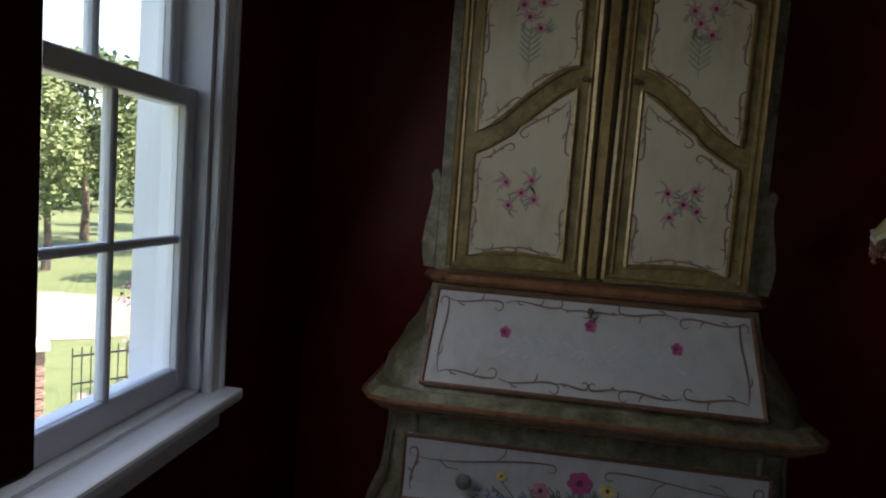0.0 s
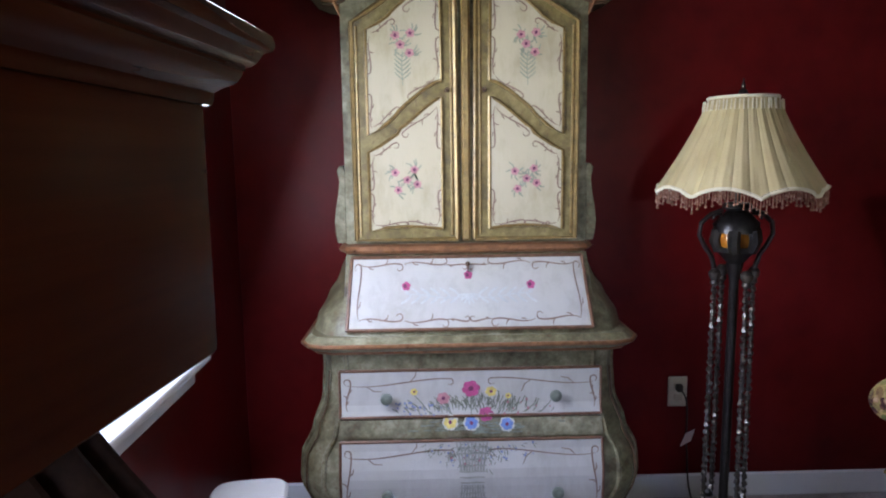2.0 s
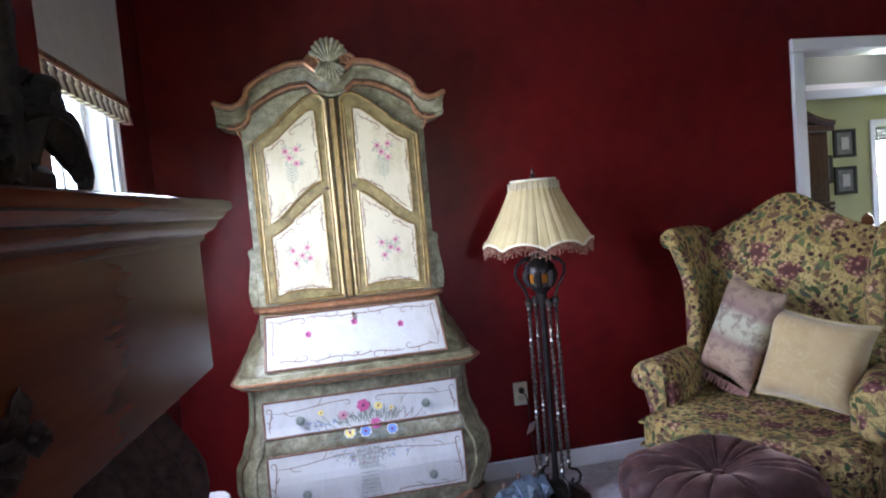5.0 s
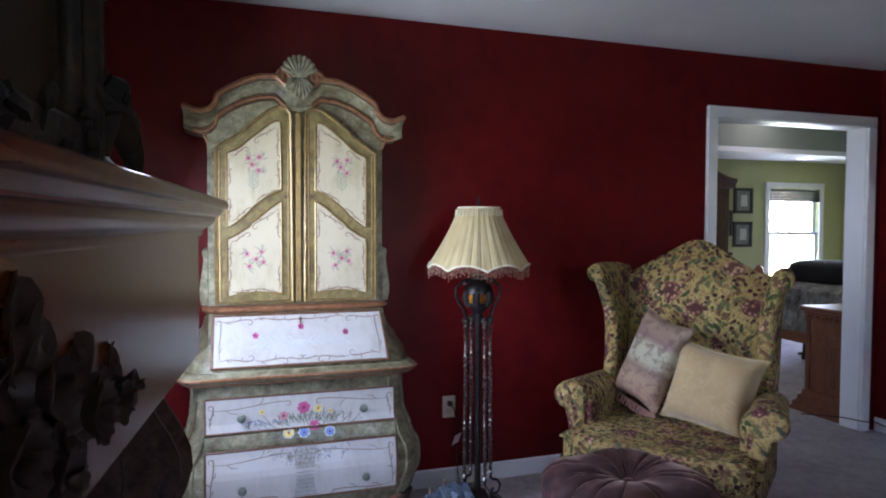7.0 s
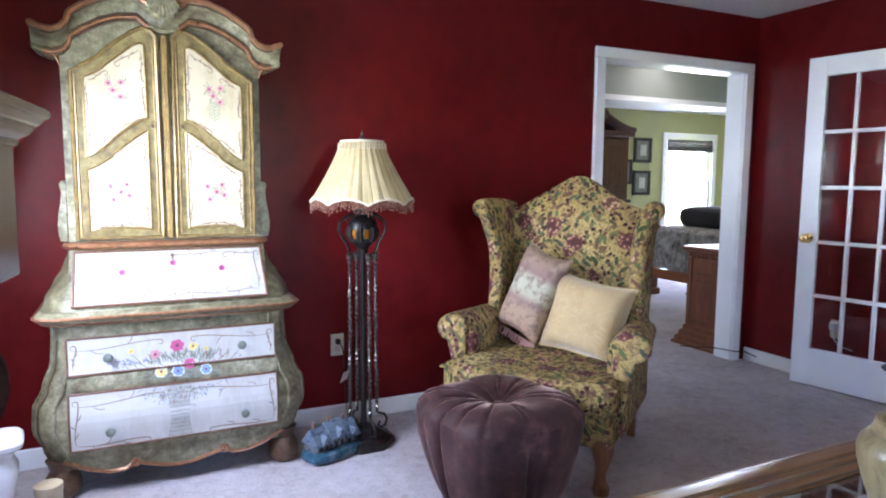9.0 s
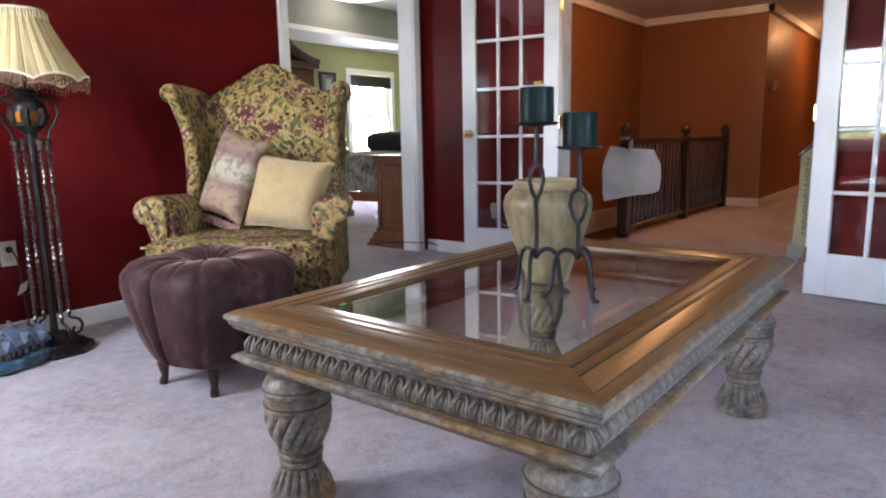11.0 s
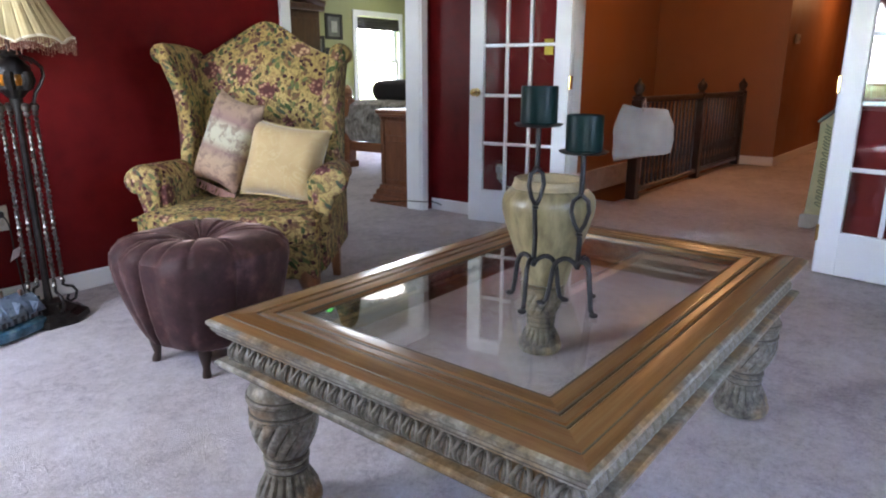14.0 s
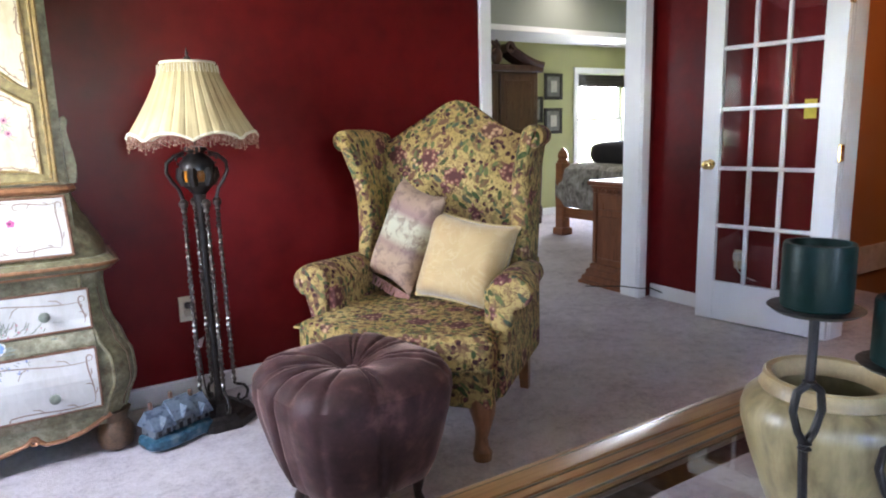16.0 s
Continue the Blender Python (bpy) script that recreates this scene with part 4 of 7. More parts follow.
    for sx in (-1, 1):
        for sy in (-1, 1):
            b = bmesh.new()
            lathe(b, lp, 126, twist=flute)
            bmesh.ops.scale(b, vec=(0.95, 0.95, 0.99), verts=b.verts)
            leg = part("leg", b, M_WASH, T, "bulbous spiral-fluted leg, grey-washed over brown", True, at=(sx * 0.615, sy * 0.377, 0))
            # painted shade: dark rings at the joints, dark lines down the flutes
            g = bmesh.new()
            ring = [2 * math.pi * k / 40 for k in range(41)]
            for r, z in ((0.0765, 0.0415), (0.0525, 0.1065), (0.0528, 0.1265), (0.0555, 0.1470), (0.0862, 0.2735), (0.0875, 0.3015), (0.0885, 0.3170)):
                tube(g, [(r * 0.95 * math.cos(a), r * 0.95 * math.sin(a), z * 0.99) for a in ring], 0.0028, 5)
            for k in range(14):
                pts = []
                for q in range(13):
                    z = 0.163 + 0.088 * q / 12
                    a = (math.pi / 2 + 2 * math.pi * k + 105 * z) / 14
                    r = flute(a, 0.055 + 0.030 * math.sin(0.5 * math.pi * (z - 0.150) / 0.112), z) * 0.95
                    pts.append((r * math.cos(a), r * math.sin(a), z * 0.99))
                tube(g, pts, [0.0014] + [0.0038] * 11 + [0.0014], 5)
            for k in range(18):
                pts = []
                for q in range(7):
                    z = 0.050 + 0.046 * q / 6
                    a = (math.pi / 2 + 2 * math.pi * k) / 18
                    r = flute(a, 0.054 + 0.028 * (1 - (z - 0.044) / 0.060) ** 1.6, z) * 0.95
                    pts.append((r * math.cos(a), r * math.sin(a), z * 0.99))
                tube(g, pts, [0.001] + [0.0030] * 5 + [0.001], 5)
            tagged(part("groove_shade", g, M_GROOVE, leg, "dark glaze lines shading the flutes and rings"), kind="stuff")
    # thin dark lines darken the recesses of edge and apron like shade
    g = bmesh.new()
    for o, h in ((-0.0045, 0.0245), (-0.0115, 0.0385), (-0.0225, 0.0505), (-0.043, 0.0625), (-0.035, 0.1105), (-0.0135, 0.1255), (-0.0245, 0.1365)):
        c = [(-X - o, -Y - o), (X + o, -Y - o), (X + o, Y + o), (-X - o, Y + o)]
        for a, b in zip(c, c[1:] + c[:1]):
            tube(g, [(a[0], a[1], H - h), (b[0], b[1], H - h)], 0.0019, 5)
    tagged(part("groove_shade", g, M_GROOVE, T, "dark glaze lines shading the mouldings"), kind="stuff")
    return T


coffee_table()

# ---- urn and candle stands on the table ----
TOP = 0.504


def urn():
    n = Nodes("cracked_pale_green_glaze")
    a, b = n.noise(6, 5, 0.65), n.noise(30, 4, 0.6, 0.3, n.stretch(1, 1, 0.25))
    both = n.math("ADD", n.math("MULTIPLY", a, 0.4), n.math("MULTIPLY", b, 0.6))
    n.set(Base_Color=n.ramp(both, (0.34, (0.095, 0.066, 0.028)), (0.50, (0.215, 0.165, 0.080)), (0.70, (0.32, 0.265, 0.150))), Roughness=n.ramp(b, (0.3, 0.3), (0.7, 0.5)))
    n.bump(b, 0.2, 0.004)
    U = thing("urn", (1.322, -0.640, TOP), 0, "pale green glazed ceramic urn with brown rim, standing on glass", "urn")
    bm = bmesh.new()
    prof = [(0.0558, 0), (0.0612, 0.004), (0.0648, 0.02), (0.0765, 0.06), (0.0945, 0.11), (0.1116, 0.16), (0.1224, 0.20), (0.1242, 0.222), (0.1188, 0.242), (0.1062, 0.256), (0.0972, 0.262)]
    lathe(bm, prof + [(0.0954, 0.262), (0.0972, 0.25), (0.108, 0.235), (0.1125, 0.2), (0.072, 0.08), (0.05625, 0.02)], 40)
    part("body", bm, n.m, U, smooth=True)
    bm = bmesh.new()
    lathe(bm, [(0.0954, 0.258), (0.099, 0.263), (0.0963, 0.270), (0.0927, 0.276), (0.0936, 0.284), (0.0891, 0.287), (0.081, 0.284), (0.0783, 0.27), (0.0792, 0.255), (0.0954, 0.258)], 40, caps=False)
    part("rim", bm, plain("brown_unglazed_rim", (0.24, 0.17, 0.085), 0.5, vary=0.3, scale=20), U, "brown worn rim", True)


M_WROUGHT = plain("black_wrought_iron", (0.022, 0.020, 0.020), 0.45, metal=0.5, vary=0.4, scale=50, bump=0.3)
M_CANDLE = plain("dark_teal_wax", (0.003, 0.012, 0.011), 0.4, vary=0.25, scale=18, bump=0.1, spec=0.1)


def candle_stand(x, y, h, turn, ch, loop_turn):
    C = thing("candle_stand", (x, y, TOP), turn, "twisted black wrought-iron tripod candle stand", "candle stand", "candle stands on the coffee table")
    bm = bmesh.new()
    zt = 0.105
    loop_z = 0.30 if h > 0.4 else 0.24
    tube(bm, [(0, 0, zt - 0.01), (0.002, 0, 0.17), (-0.002, 0.001, loop_z - 0.055)], 0.0062, 8)
    for sg in (-1, 1):
        tube(bm, [(0, 0, loop_z - 0.055), (sg * 0.012, 0, loop_z - 0.035), (sg * 0.021, 0, loop_z - 0.005), (sg * 0.017, 0, loop_z + 0.022), (0, 0.002 * sg, loop_z + 0.036)], 0.0055, 8)
    tube(bm, [(0, 0, loop_z + 0.034), (0.001, 0, h - 0.05), (0, 0, h)], 0.0062, 8)
    for zz in (loop_z - 0.06, loop_z - 0.052, loop_z + 0.036):
        lathe(bm, [(0.004, zz - 0.004), (0.0095, zz), (0.004, zz + 0.004)], 10)
    bmesh.ops.rotate(bm, verts=bm.verts, matrix=Matrix.Rotation(radians(loop_turn - turn), 3, "Z"))
    part("stem", bm, M_WROUGHT, C, smooth=True)
    for k in range(3):
        a = radians(90 + 120 * k)
        bm = bmesh.new()
        pts = bezier((0, 0.0, zt - 0.006), (0.018, 0, zt + 0.028), (0.058, 0, zt + 0.02), (0.060, 0, zt - 0.03), 8) + [(0.064, 0, 0.045), (0.070, 0, 0.014), (0.080, 0, 0.006)]
        tube(bm, pts, 0.0060, 8)
        lathe(bm, [(0.007, 0.0), (0.011, 0.003), (0.010, 0.008), (0.004, 0.010)], 10, at=(0.083, 0, 0))
        bmesh.ops.rotate(bm, verts=bm.verts, matrix=Matrix.Rotation(a, 3, "Z"))
        part("leg", bm, M_WROUGHT, C, smooth=True)
    bm = bmesh.new()
    lathe(bm, [(0.008, h - 0.006), (0.05, h - 0.002), (0.058, h + 0.004), (0.055, h + 0.005), (0.01, h + 0.001)], 26)
    part("drip_pan", bm, M_WROUGHT, C, smooth=True)
    cd = thing("pillar_candle", (x, y, TOP + h + 0.004), 0, "dark teal pillar candle on an iron stand", "candle", "teal pillar candles")
    bm = bmesh.new()
    lathe(bm, [(0.040, 0), (0.0425, 0.003), (0.0425, ch - 0.004), (0.041, ch), (0.036, ch), (0.032, ch - 0.010), (0.004, ch - 0.013)], 30)
    part("wax", bm, M_CANDLE, cd, smooth=True)
    bm = bmesh.new()
    tube(bm, [(0, 0, ch - 0.014), (0.001, 0, ch - 0.004)], 0.0012, 6)
    part("wick", bm, M_WROUGHT, cd)
    return C


urn()
candle_stand(1.148, -0.704, 0.435, -15, 0.085, -25)
candle_stand(1.192, -0.80, 0.375, 28, 0.082, -58)

# ---- wing chair, pillows, ottoman ----


def tapestry():
    n = Nodes("floral_tapestry")
    w, w2 = n.warp(7, 0.05), n.warp(15, 0.026)
    col = n.ramp(n.noise(5, 4), (0.3, (0.29, 0.190, 0.062)), (0.7, (0.43, 0.302, 0.118)))
    clump = n.noise(5.5, 2, 0.5, 0.3, w)
    # thin scrolling stems
    col = n.mix(n.ramp(n.noise(10, 3, 0.55, 1.6, w), (0.484, 0.0), (0.494, 0.9), (0.506, 0.9), (0.516, 0.0)), col, (0.075, 0.038, 0.022))
    # sprays of long leaves lying in three directions
    greens = ((0.0, (0.040, 0.062, 0.022)), (0.33, (0.105, 0.125, 0.045)), (0.48, (0.058, 0.078, 0.050)), (0.60, (0.135, 0.066, 0.036)))
    for rx, ry, rz, lo, hi in ((20, 50, 15, 0.60, 0.48), (-25, -42, 40, 0.40, 0.50), (10, 8, -20, 0.62, 0.52)):
        v = n.turned(w2, rx, ry, rz, 1.0, 1.0, 3.2)
        leaf = n.ramp(n.voro(36, vec=v), (0.33, 1.0), (0.38, 0.0))
        col = n.mix(n.math("MULTIPLY", leaf, n.ramp(clump, (min(lo, hi), float(lo > hi)), (max(lo, hi), float(hi > lo)))), col, n.ramp(n.voro(36, out="Color", vec=v), *greens, hard=True))
    # dark burgundy buds and small shadows
    bud = n.ramp(n.math("ADD", n.voro(30, vec=w2), n.math("MULTIPLY", n.noise(60, 2), 0.3)), (0.44, 1.0), (0.49, 0.0))
    col = n.mix(n.math("MULTIPLY", bud, n.ramp(n.noise(4.2, 3, 0.6, 0.2), (0.45, 0.0), (0.51, 1.0))), col, n.ramp(n.voro(60), (0.1, (0.17, 0.060, 0.048)), (0.5, (0.042, 0.016, 0.018))))
    col = n.mix(n.ramp(n.noise(48, 4, 0.65, 0.6), (0.50, 0.0), (0.58, 0.6)), col, n.ramp(n.noise(7, 2), (0.44, (0.125, 0.060, 0.040)), (0.56, (0.085, 0.080, 0.032))))
    # large roses with pale petal rims
    petal = n.voro(44, vec=w2)
    rose = n.ramp(n.math("ADD", n.voro(7.4, vec=w), n.math("MULTIPLY", petal, 0.22)), (0.41, 1.0), (0.46, 0.0))
    tone = n.ramp(n.voro(7.4, out="Color", vec=w), (0.0, (0.225, 0.085, 0.070)), (0.42, (0.42, 0.235, 0.140)), (0.62, (0.165, 0.058, 0.058)), hard=True)
    col = n.mix(rose, col, n.mix(n.ramp(petal, (0.30, 0.0), (0.52, 0.85)), n.mix(n.ramp(petal, (0.08, 0.7), (0.30, 0.0)), tone, (0.52, 0.36, 0.20)), (0.065, 0.022, 0.022)))
    n.set(Base_Color=col, Roughness=0.9, Specular_IOR_Level=0.15)
    n.bump(n.math("ADD", n.noise(420, 1), n.math("MULTIPLY", rose, 0.4)), 0.35, 0.003)
    return n.m


M_TAP = tapestry()
M_LEGW = wood("orange_brown_turned_wood", (0.14, 0.052, 0.018), (0.30, 0.125, 0.048), 0.35, "z")


def soft_box(bm, x0, x1, y0, y1, z0, z1, e=0.28, nu=28, nv=12, crown=0.0):
    """A cushion: a box rounded as a superellipsoid."""
    cx, cy, cz = (x0 + x1) / 2, (y0 + y1) / 2, (z0 + z1) / 2
    a, b, c = (x1 - x0) / 2, (y1 - y0) / 2, (z1 - z0) / 2
    pw = lambda v, q: math.copysign(abs(v) ** q, v)
    loops = []
    for j in range(nv + 1):
        v = -math.pi / 2 + math.pi * j / nv
        v = max(-1.565, min(1.565, v))
        lp = []
        for i in range(nu):
            u = 2 * math.pi * i / nu
            x, y = pw(math.cos(v), 0.5) * pw(math.cos(u), e), pw(math.cos(v), 0.5) * pw(math.sin(u), e)
            lp.append((cx + a * x, cy + b * y, cz + c * pw(math.sin(v), 0.6) + crown * (1 - x * x) * (1 - y * y) * (1 if v > 0 else 0)))
        loops.append(lp)
    return rings(bm, loops)


def wing_chair():
    C = thing("wing_chair", (1.64, 1.12, 0), -51.7, "high-backed wing chair in yellow floral tapestry on cabriole legs", "armchair")
    bm = bmesh.new()
    box(bm, -0.352, 0.352, -0.375, 0.345, 0.195, 0.385, bevel=0.022, seg=3)
    part("seat_base", bm, M_TAP, C, "tapestry seat rail", True)
    # loose T-shaped cushion
    tee = [(-0.298, 0.24), (-0.298, -0.315), (-0.372, -0.322), (-0.378, -0.455), (-0.20, -0.482), (0.20, -0.482), (0.378, -0.455), (0.372, -0.322), (0.298, -0.315), (0.298, 0.24)]
    bm = bmesh.new()
    slab(bm, tee, "z", 0.365, 0.497)
    bmesh.ops.bevel(bm, geom=list(bm.edges), offset=0.034, segments=4, affect="EDGES", profile=0.5)
    part("seat_cushion", bm, M_TAP, C, "loose T-shaped tapestry seat cushion", True)
    for z in (0.387, 0.478):
        bm = bmesh.new()
        tube(bm, [(x * 1.006, y * 1.006, z) for x, y in tee[1:-1]], 0.0055, 6)
        part("piping", bm, M_TAP, C, "corded seam of the cushion", True)
    # back with a camel top
    bm = bmesh.new()
    nx, nz = 26, 18
    top = lambda x: 1.150 + 0.175 * math.exp(-(x / 0.165) ** 2) - 0.012 * math.cos(x * 16)

    def grid(side):
        out = []
        for j in range(nz + 1):
            row = []
            for i in range(nx + 1):
                x = -0.335 + 0.67 * i / nx
                z = 0.30 + (top(x) - 0.30) * j / nz
                lean = 0.265 + 0.115 * (z - 0.4)
                th = 0.062 * (1 - max(0, (j - nz + 3) / 3.0) ** 2 * 0.75)
                puff = 0.024 * math.cos(x / 0.335 * 1.5) * math.sin(math.pi * j / nz)
                row.append((x, lean + side * th - (puff if side < 0 else 0), z))
            out.append(row)
        return out

    f, b = grid(-1), grid(1)
    rings(bm, [f[j] + list(reversed(b[j])) for j in range(nz + 1)])
    part("back", bm, M_TAP, C, "tall tapestry back with a camel-hump top", True)
    for sx in (-1, 1):
        # wing: hollowed front edge, flaring to a roll at the top
        bm = bmesh.new()
        loops = []
        n = 20
        for j in range(n + 1):
            k = j / n
            z = 0.58 + 0.59 * k
            yf = 0.035 + 0.040 * math.sin(math.pi * min(1, k * 1.25)) - 0.035 * max(0, k - 0.7) / 0.3
            yb = 0.300 + 0.085 * k
            flare = 0.062 * max(0, k - 0.5) ** 2 / 0.25
            th = 0.036 + 0.006 * math.sin(math.pi * k)
            lp = []
            for i in range(18):
                a = 2 * math.pi * i / 18
                c, sn = math.cos(a), math.sin(a)
                yy = (yf + yb) / 2 + (yb - yf) / 2 * math.copysign(abs(c) ** 0.4, c)
                fr = (yb - yy) / (yb - yf)
                lp.append((sx * (0.346 + flare * (0.5 + 0.5 * fr) + th * math.copysign(abs(sn) ** 0.7, sn)), yy, z))
            loops.append(lp)
        rings(bm, loops)
        part("wing", bm, M_TAP, C, "tapestry wing with a hollowed front edge", True)
        bm = bmesh.new()
        tube(bm, [(sx * 0.372, 0.385, 1.142), (sx * 0.392, 0.30, 1.150), (sx * 0.402, 0.18, 1.152), (sx * 0.408, 0.075, 1.150), (sx * 0.410, 0.035, 1.148), (sx * 0.410, 0.018, 1.147)], [0.036, 0.042, 0.045, 0.047, 0.044, 0.022], 16)
        part("wing_roll", bm, M_TAP, C, "outward roll along the top of the wing", True)
        # upholstered outer side down to the rail
        bm = bmesh.new()
        box(bm, min(sx * 0.302, sx * 0.374), max(sx * 0.302, sx * 0.374), -0.285, 0.362, 0.21, 0.625, bevel=0.020, seg=3)
        part("side_panel", bm, M_TAP, C, "tapestry outer side", True)
        # rolled arm
        bm = bmesh.new()
        loops = []
        for y, r in ((-0.312, 0.028), (-0.310, 0.058), (-0.298, 0.074), (-0.27, 0.079), (-0.15, 0.074), (0.0, 0.068), (0.10, 0.062), (0.17, 0.045)):
            out = 0.378 + 0.022 * max(0, -y / 0.3)
            loops.append([(sx * (out + r * 1.05 * math.cos(a)), y, 0.606 + 0.03 * (-y) * 0.4 + r * (0.92 if math.sin(a) > 0 else 0.8) * math.sin(a)) for a in [2 * math.pi * i / 20 for i in range(20)]])
        rings(bm, loops)
        part("arm_roll", bm, M_TAP, C, "rolled tapestry arm", True)
        bm = bmesh.new()
        loops = []
        for z, w, d, dx in ((0.365, 0.030, 0.022, -0.018), (0.42, 0.036, 0.026, -0.014), (0.48, 0.040, 0.028, -0.008), (0.54, 0.047, 0.030, 0.0), (0.60, 0.055, 0.030, 0.006)):
            loops.append([(sx * (0.376 + dx) + w * math.copysign(abs(math.cos(a)) ** 0.6, math.cos(a)), -0.284 + d * math.copysign(abs(math.sin(a)) ** 0.6, math.sin(a)), z) for a in [2 * math.pi * i / 16 for i in range(16)]])
        rings(bm, loops)
        part("arm_front", bm, M_TAP, C, "narrow tapestry front of the arm", True)
        # legs
        bm = bmesh.new()
        tube(bm, [(sx * 0.285, -0.305, 0.255), (sx * 0.300, -0.325, 0.215), (sx * 0.312, -0.342, 0.175), (sx * 0.310, -0.340, 0.125), (sx * 0.302, -0.332, 0.080), (sx * 0.303, -0.338, 0.048), (sx * 0.310, -0.350, 0.026), (sx * 0.311, -0.352, 0.0)], [0.046, 0.055, 0.046, 0.031, 0.024, 0.027, 0.037, 0.033], 16)
        part("leg", bm, M_LEGW, C, "orange-brown cabriole front leg with pad foot", True)
        bm = bmesh.new()
        rings(bm, [[(sx * (0.305 + dx * w), 0.30 + dy * w + (0.28 - z) * 0.20, z) for dx, dy in ((-1, -1), (1, -1), (1, 1), (-1, 1))] for z, w in ((0.0, 0.019), (0.12, 0.024), (0.28, 0.028))])
        part("leg", bm, M_LEGW, C, "orange-brown splayed back leg")
    return C


def pillow_mesh(w, h, t, pinch=0.12, n=18):
    bm = bmesh.new()
    grid = {}
    for s in (-1, 1):
        for i in range(n + 1):
            for j in range(n + 1):
                if s == 1 and (i in (0, n) or j in (0, n)):
                    grid[s, i, j] = grid[-1, i, j]
                    continue
                u, v = -1 + 2 * i / n, -1 + 2 * j / n
                k = max(0.0, (1 - u ** 4) * (1 - v ** 4)) ** 0.55
                x = u * w / 2 * (1 - pinch * (1 - v * v) * abs(u) ** 3)
                z = v * h / 2 * (1 - pinch * (1 - u * u) * abs(v) ** 3)
                wr = 0.006 * noise.noise((u * 2.3, v * 2.3, s * 3.0))
                grid[s, i, j] = bm.verts.new((x, s * (t / 2 * k + wr * k), z))
    for s in (-1, 1):
        for i in range(n):
            for j in range(n):
                q = (grid[s, i, j], grid[s, i + 1, j], grid[s, i + 1, j + 1], grid[s, i, j + 1])
                bm.faces.new(q if s < 0 else tuple(reversed(q)))
    return bm


def pillows():
    n = Nodes("woven_toile_bands")
    z = n.t.nodes.new("ShaderNodeSeparateXYZ")
    n.t.links.new(n.coord, z.inputs[0])
    band = n.math("ADD", n.math("MULTIPLY", z.outputs[2], 2.2), 0.5)
    col = n.ramp(band, (0.10, (0.36, 0.22, 0.15)), (0.30, (0.34, 0.23, 0.15)), (0.40, (0.24, 0.15, 0.12)), (0.48, (0.38, 0.34, 0.24)), (0.64, (0.40, 0.36, 0.26)), (0.72, (0.23, 0.14, 0.12)), (0.86, (0.30, 0.20, 0.14)))
    mot = n.ramp(n.noise(24, 5, 0.65, 0.6), (0.48, 0.0), (0.60, 0.65))
    n.set(Base_Color=n.mix(mot, col, (0.145, 0.092, 0.075)), Roughness=0.9, Specular_IOR_Level=0.1)
    n.bump(n.noise(380, 1), 0.3, 0.003)
    base = pose(1.64, 1.12, 0, 0, 0, -51.7)
    P = thing("fringed_pillow", (0, 0, 0), 0, "banded mauve and beige woven pillow with pink fringe", "pillow")
    P.matrix_basis = base @ pose(-0.130, 0.040, 0.748, -15, 16, -24)
    part("cushion", pillow_mesh(0.27, 0.45, 0.14), n.m, P, smooth=True)
    fr = plain("dusty_pink_fringe", (0.42, 0.22, 0.18), 0.9, vary=0.25, scale=60)
    for sg in (-1,):
        bm = bmesh.new()
        rnd = random.Random(3)
        for k in range(34):
            x = -0.13 + 0.26 * k / 33
            tube(bm, [(x, 0, sg * 0.218), (x + rnd.uniform(-0.004, 0.004), rnd.uniform(-0.008, 0.004), sg * 0.238), (x + rnd.uniform(-0.006, 0.006), rnd.uniform(-0.014, 0.002), sg * 0.256)], 0.0035, 4)
        part("fringe", bm, fr, P, "dusty pink thread fringe")
    n = Nodes("gold_damask")
    sw = n.ramp(n.noise(9, 3, 0.5, 2.2), (0.47, 0.0), (0.50, 1.0), (0.54, 0.0))
    n.set(Base_Color=n.mix(sw, n.ramp(n.noise(12, 4), (0.3, (0.40, 0.265, 0.12)), (0.7, (0.46, 0.32, 0.155))), (0.46, 0.335, 0.165)), Roughness=n.mix(sw, (0.75, 0.75, 0.75), (0.5, 0.5, 0.5)), Specular_IOR_Level=0.25, Sheen_Weight=0.3)
    n.bump(n.noise(350, 1), 0.2, 0.003)
    Q = thing("damask_pillow", (0, 0, 0), 0, "plump golden damask pillow resting in the chair", "pillow")
    Q.matrix_basis = base @ pose(0.15, -0.01, 0.66, -20, 8, -10)
    part("cushion", pillow_mesh(0.39, 0.37, 0.21, 0.13), n.m, Q, smooth=True)
    bm = bmesh.new()
    w, h = 0.185, 0.18
    for a, b in (((-w, -h), (w, -h)), ((w, -h), (w, h)), ((w, h), (-w, h)), ((-w, h), (-w, -h))):
        tube(bm, [(a[0] + (b[0] - a[0]) * k / 14 - (0.09 * (1 - (2 * k / 14 - 1) ** 2)) * (a[0] + b[0]) / 2, 0, a[1] + (b[1] - a[1]) * k / 14 - 0.09 * (1 - (2 * k / 14 - 1) ** 2) * (a[1] + b[1]) / 2) for k in range(15)], 0.005, 6)
    part("cord", bm, plain("golden_cord", (0.50, 0.36, 0.16), 0.8, vary=0.3, scale=150), Q, "twisted golden cord edge", True)


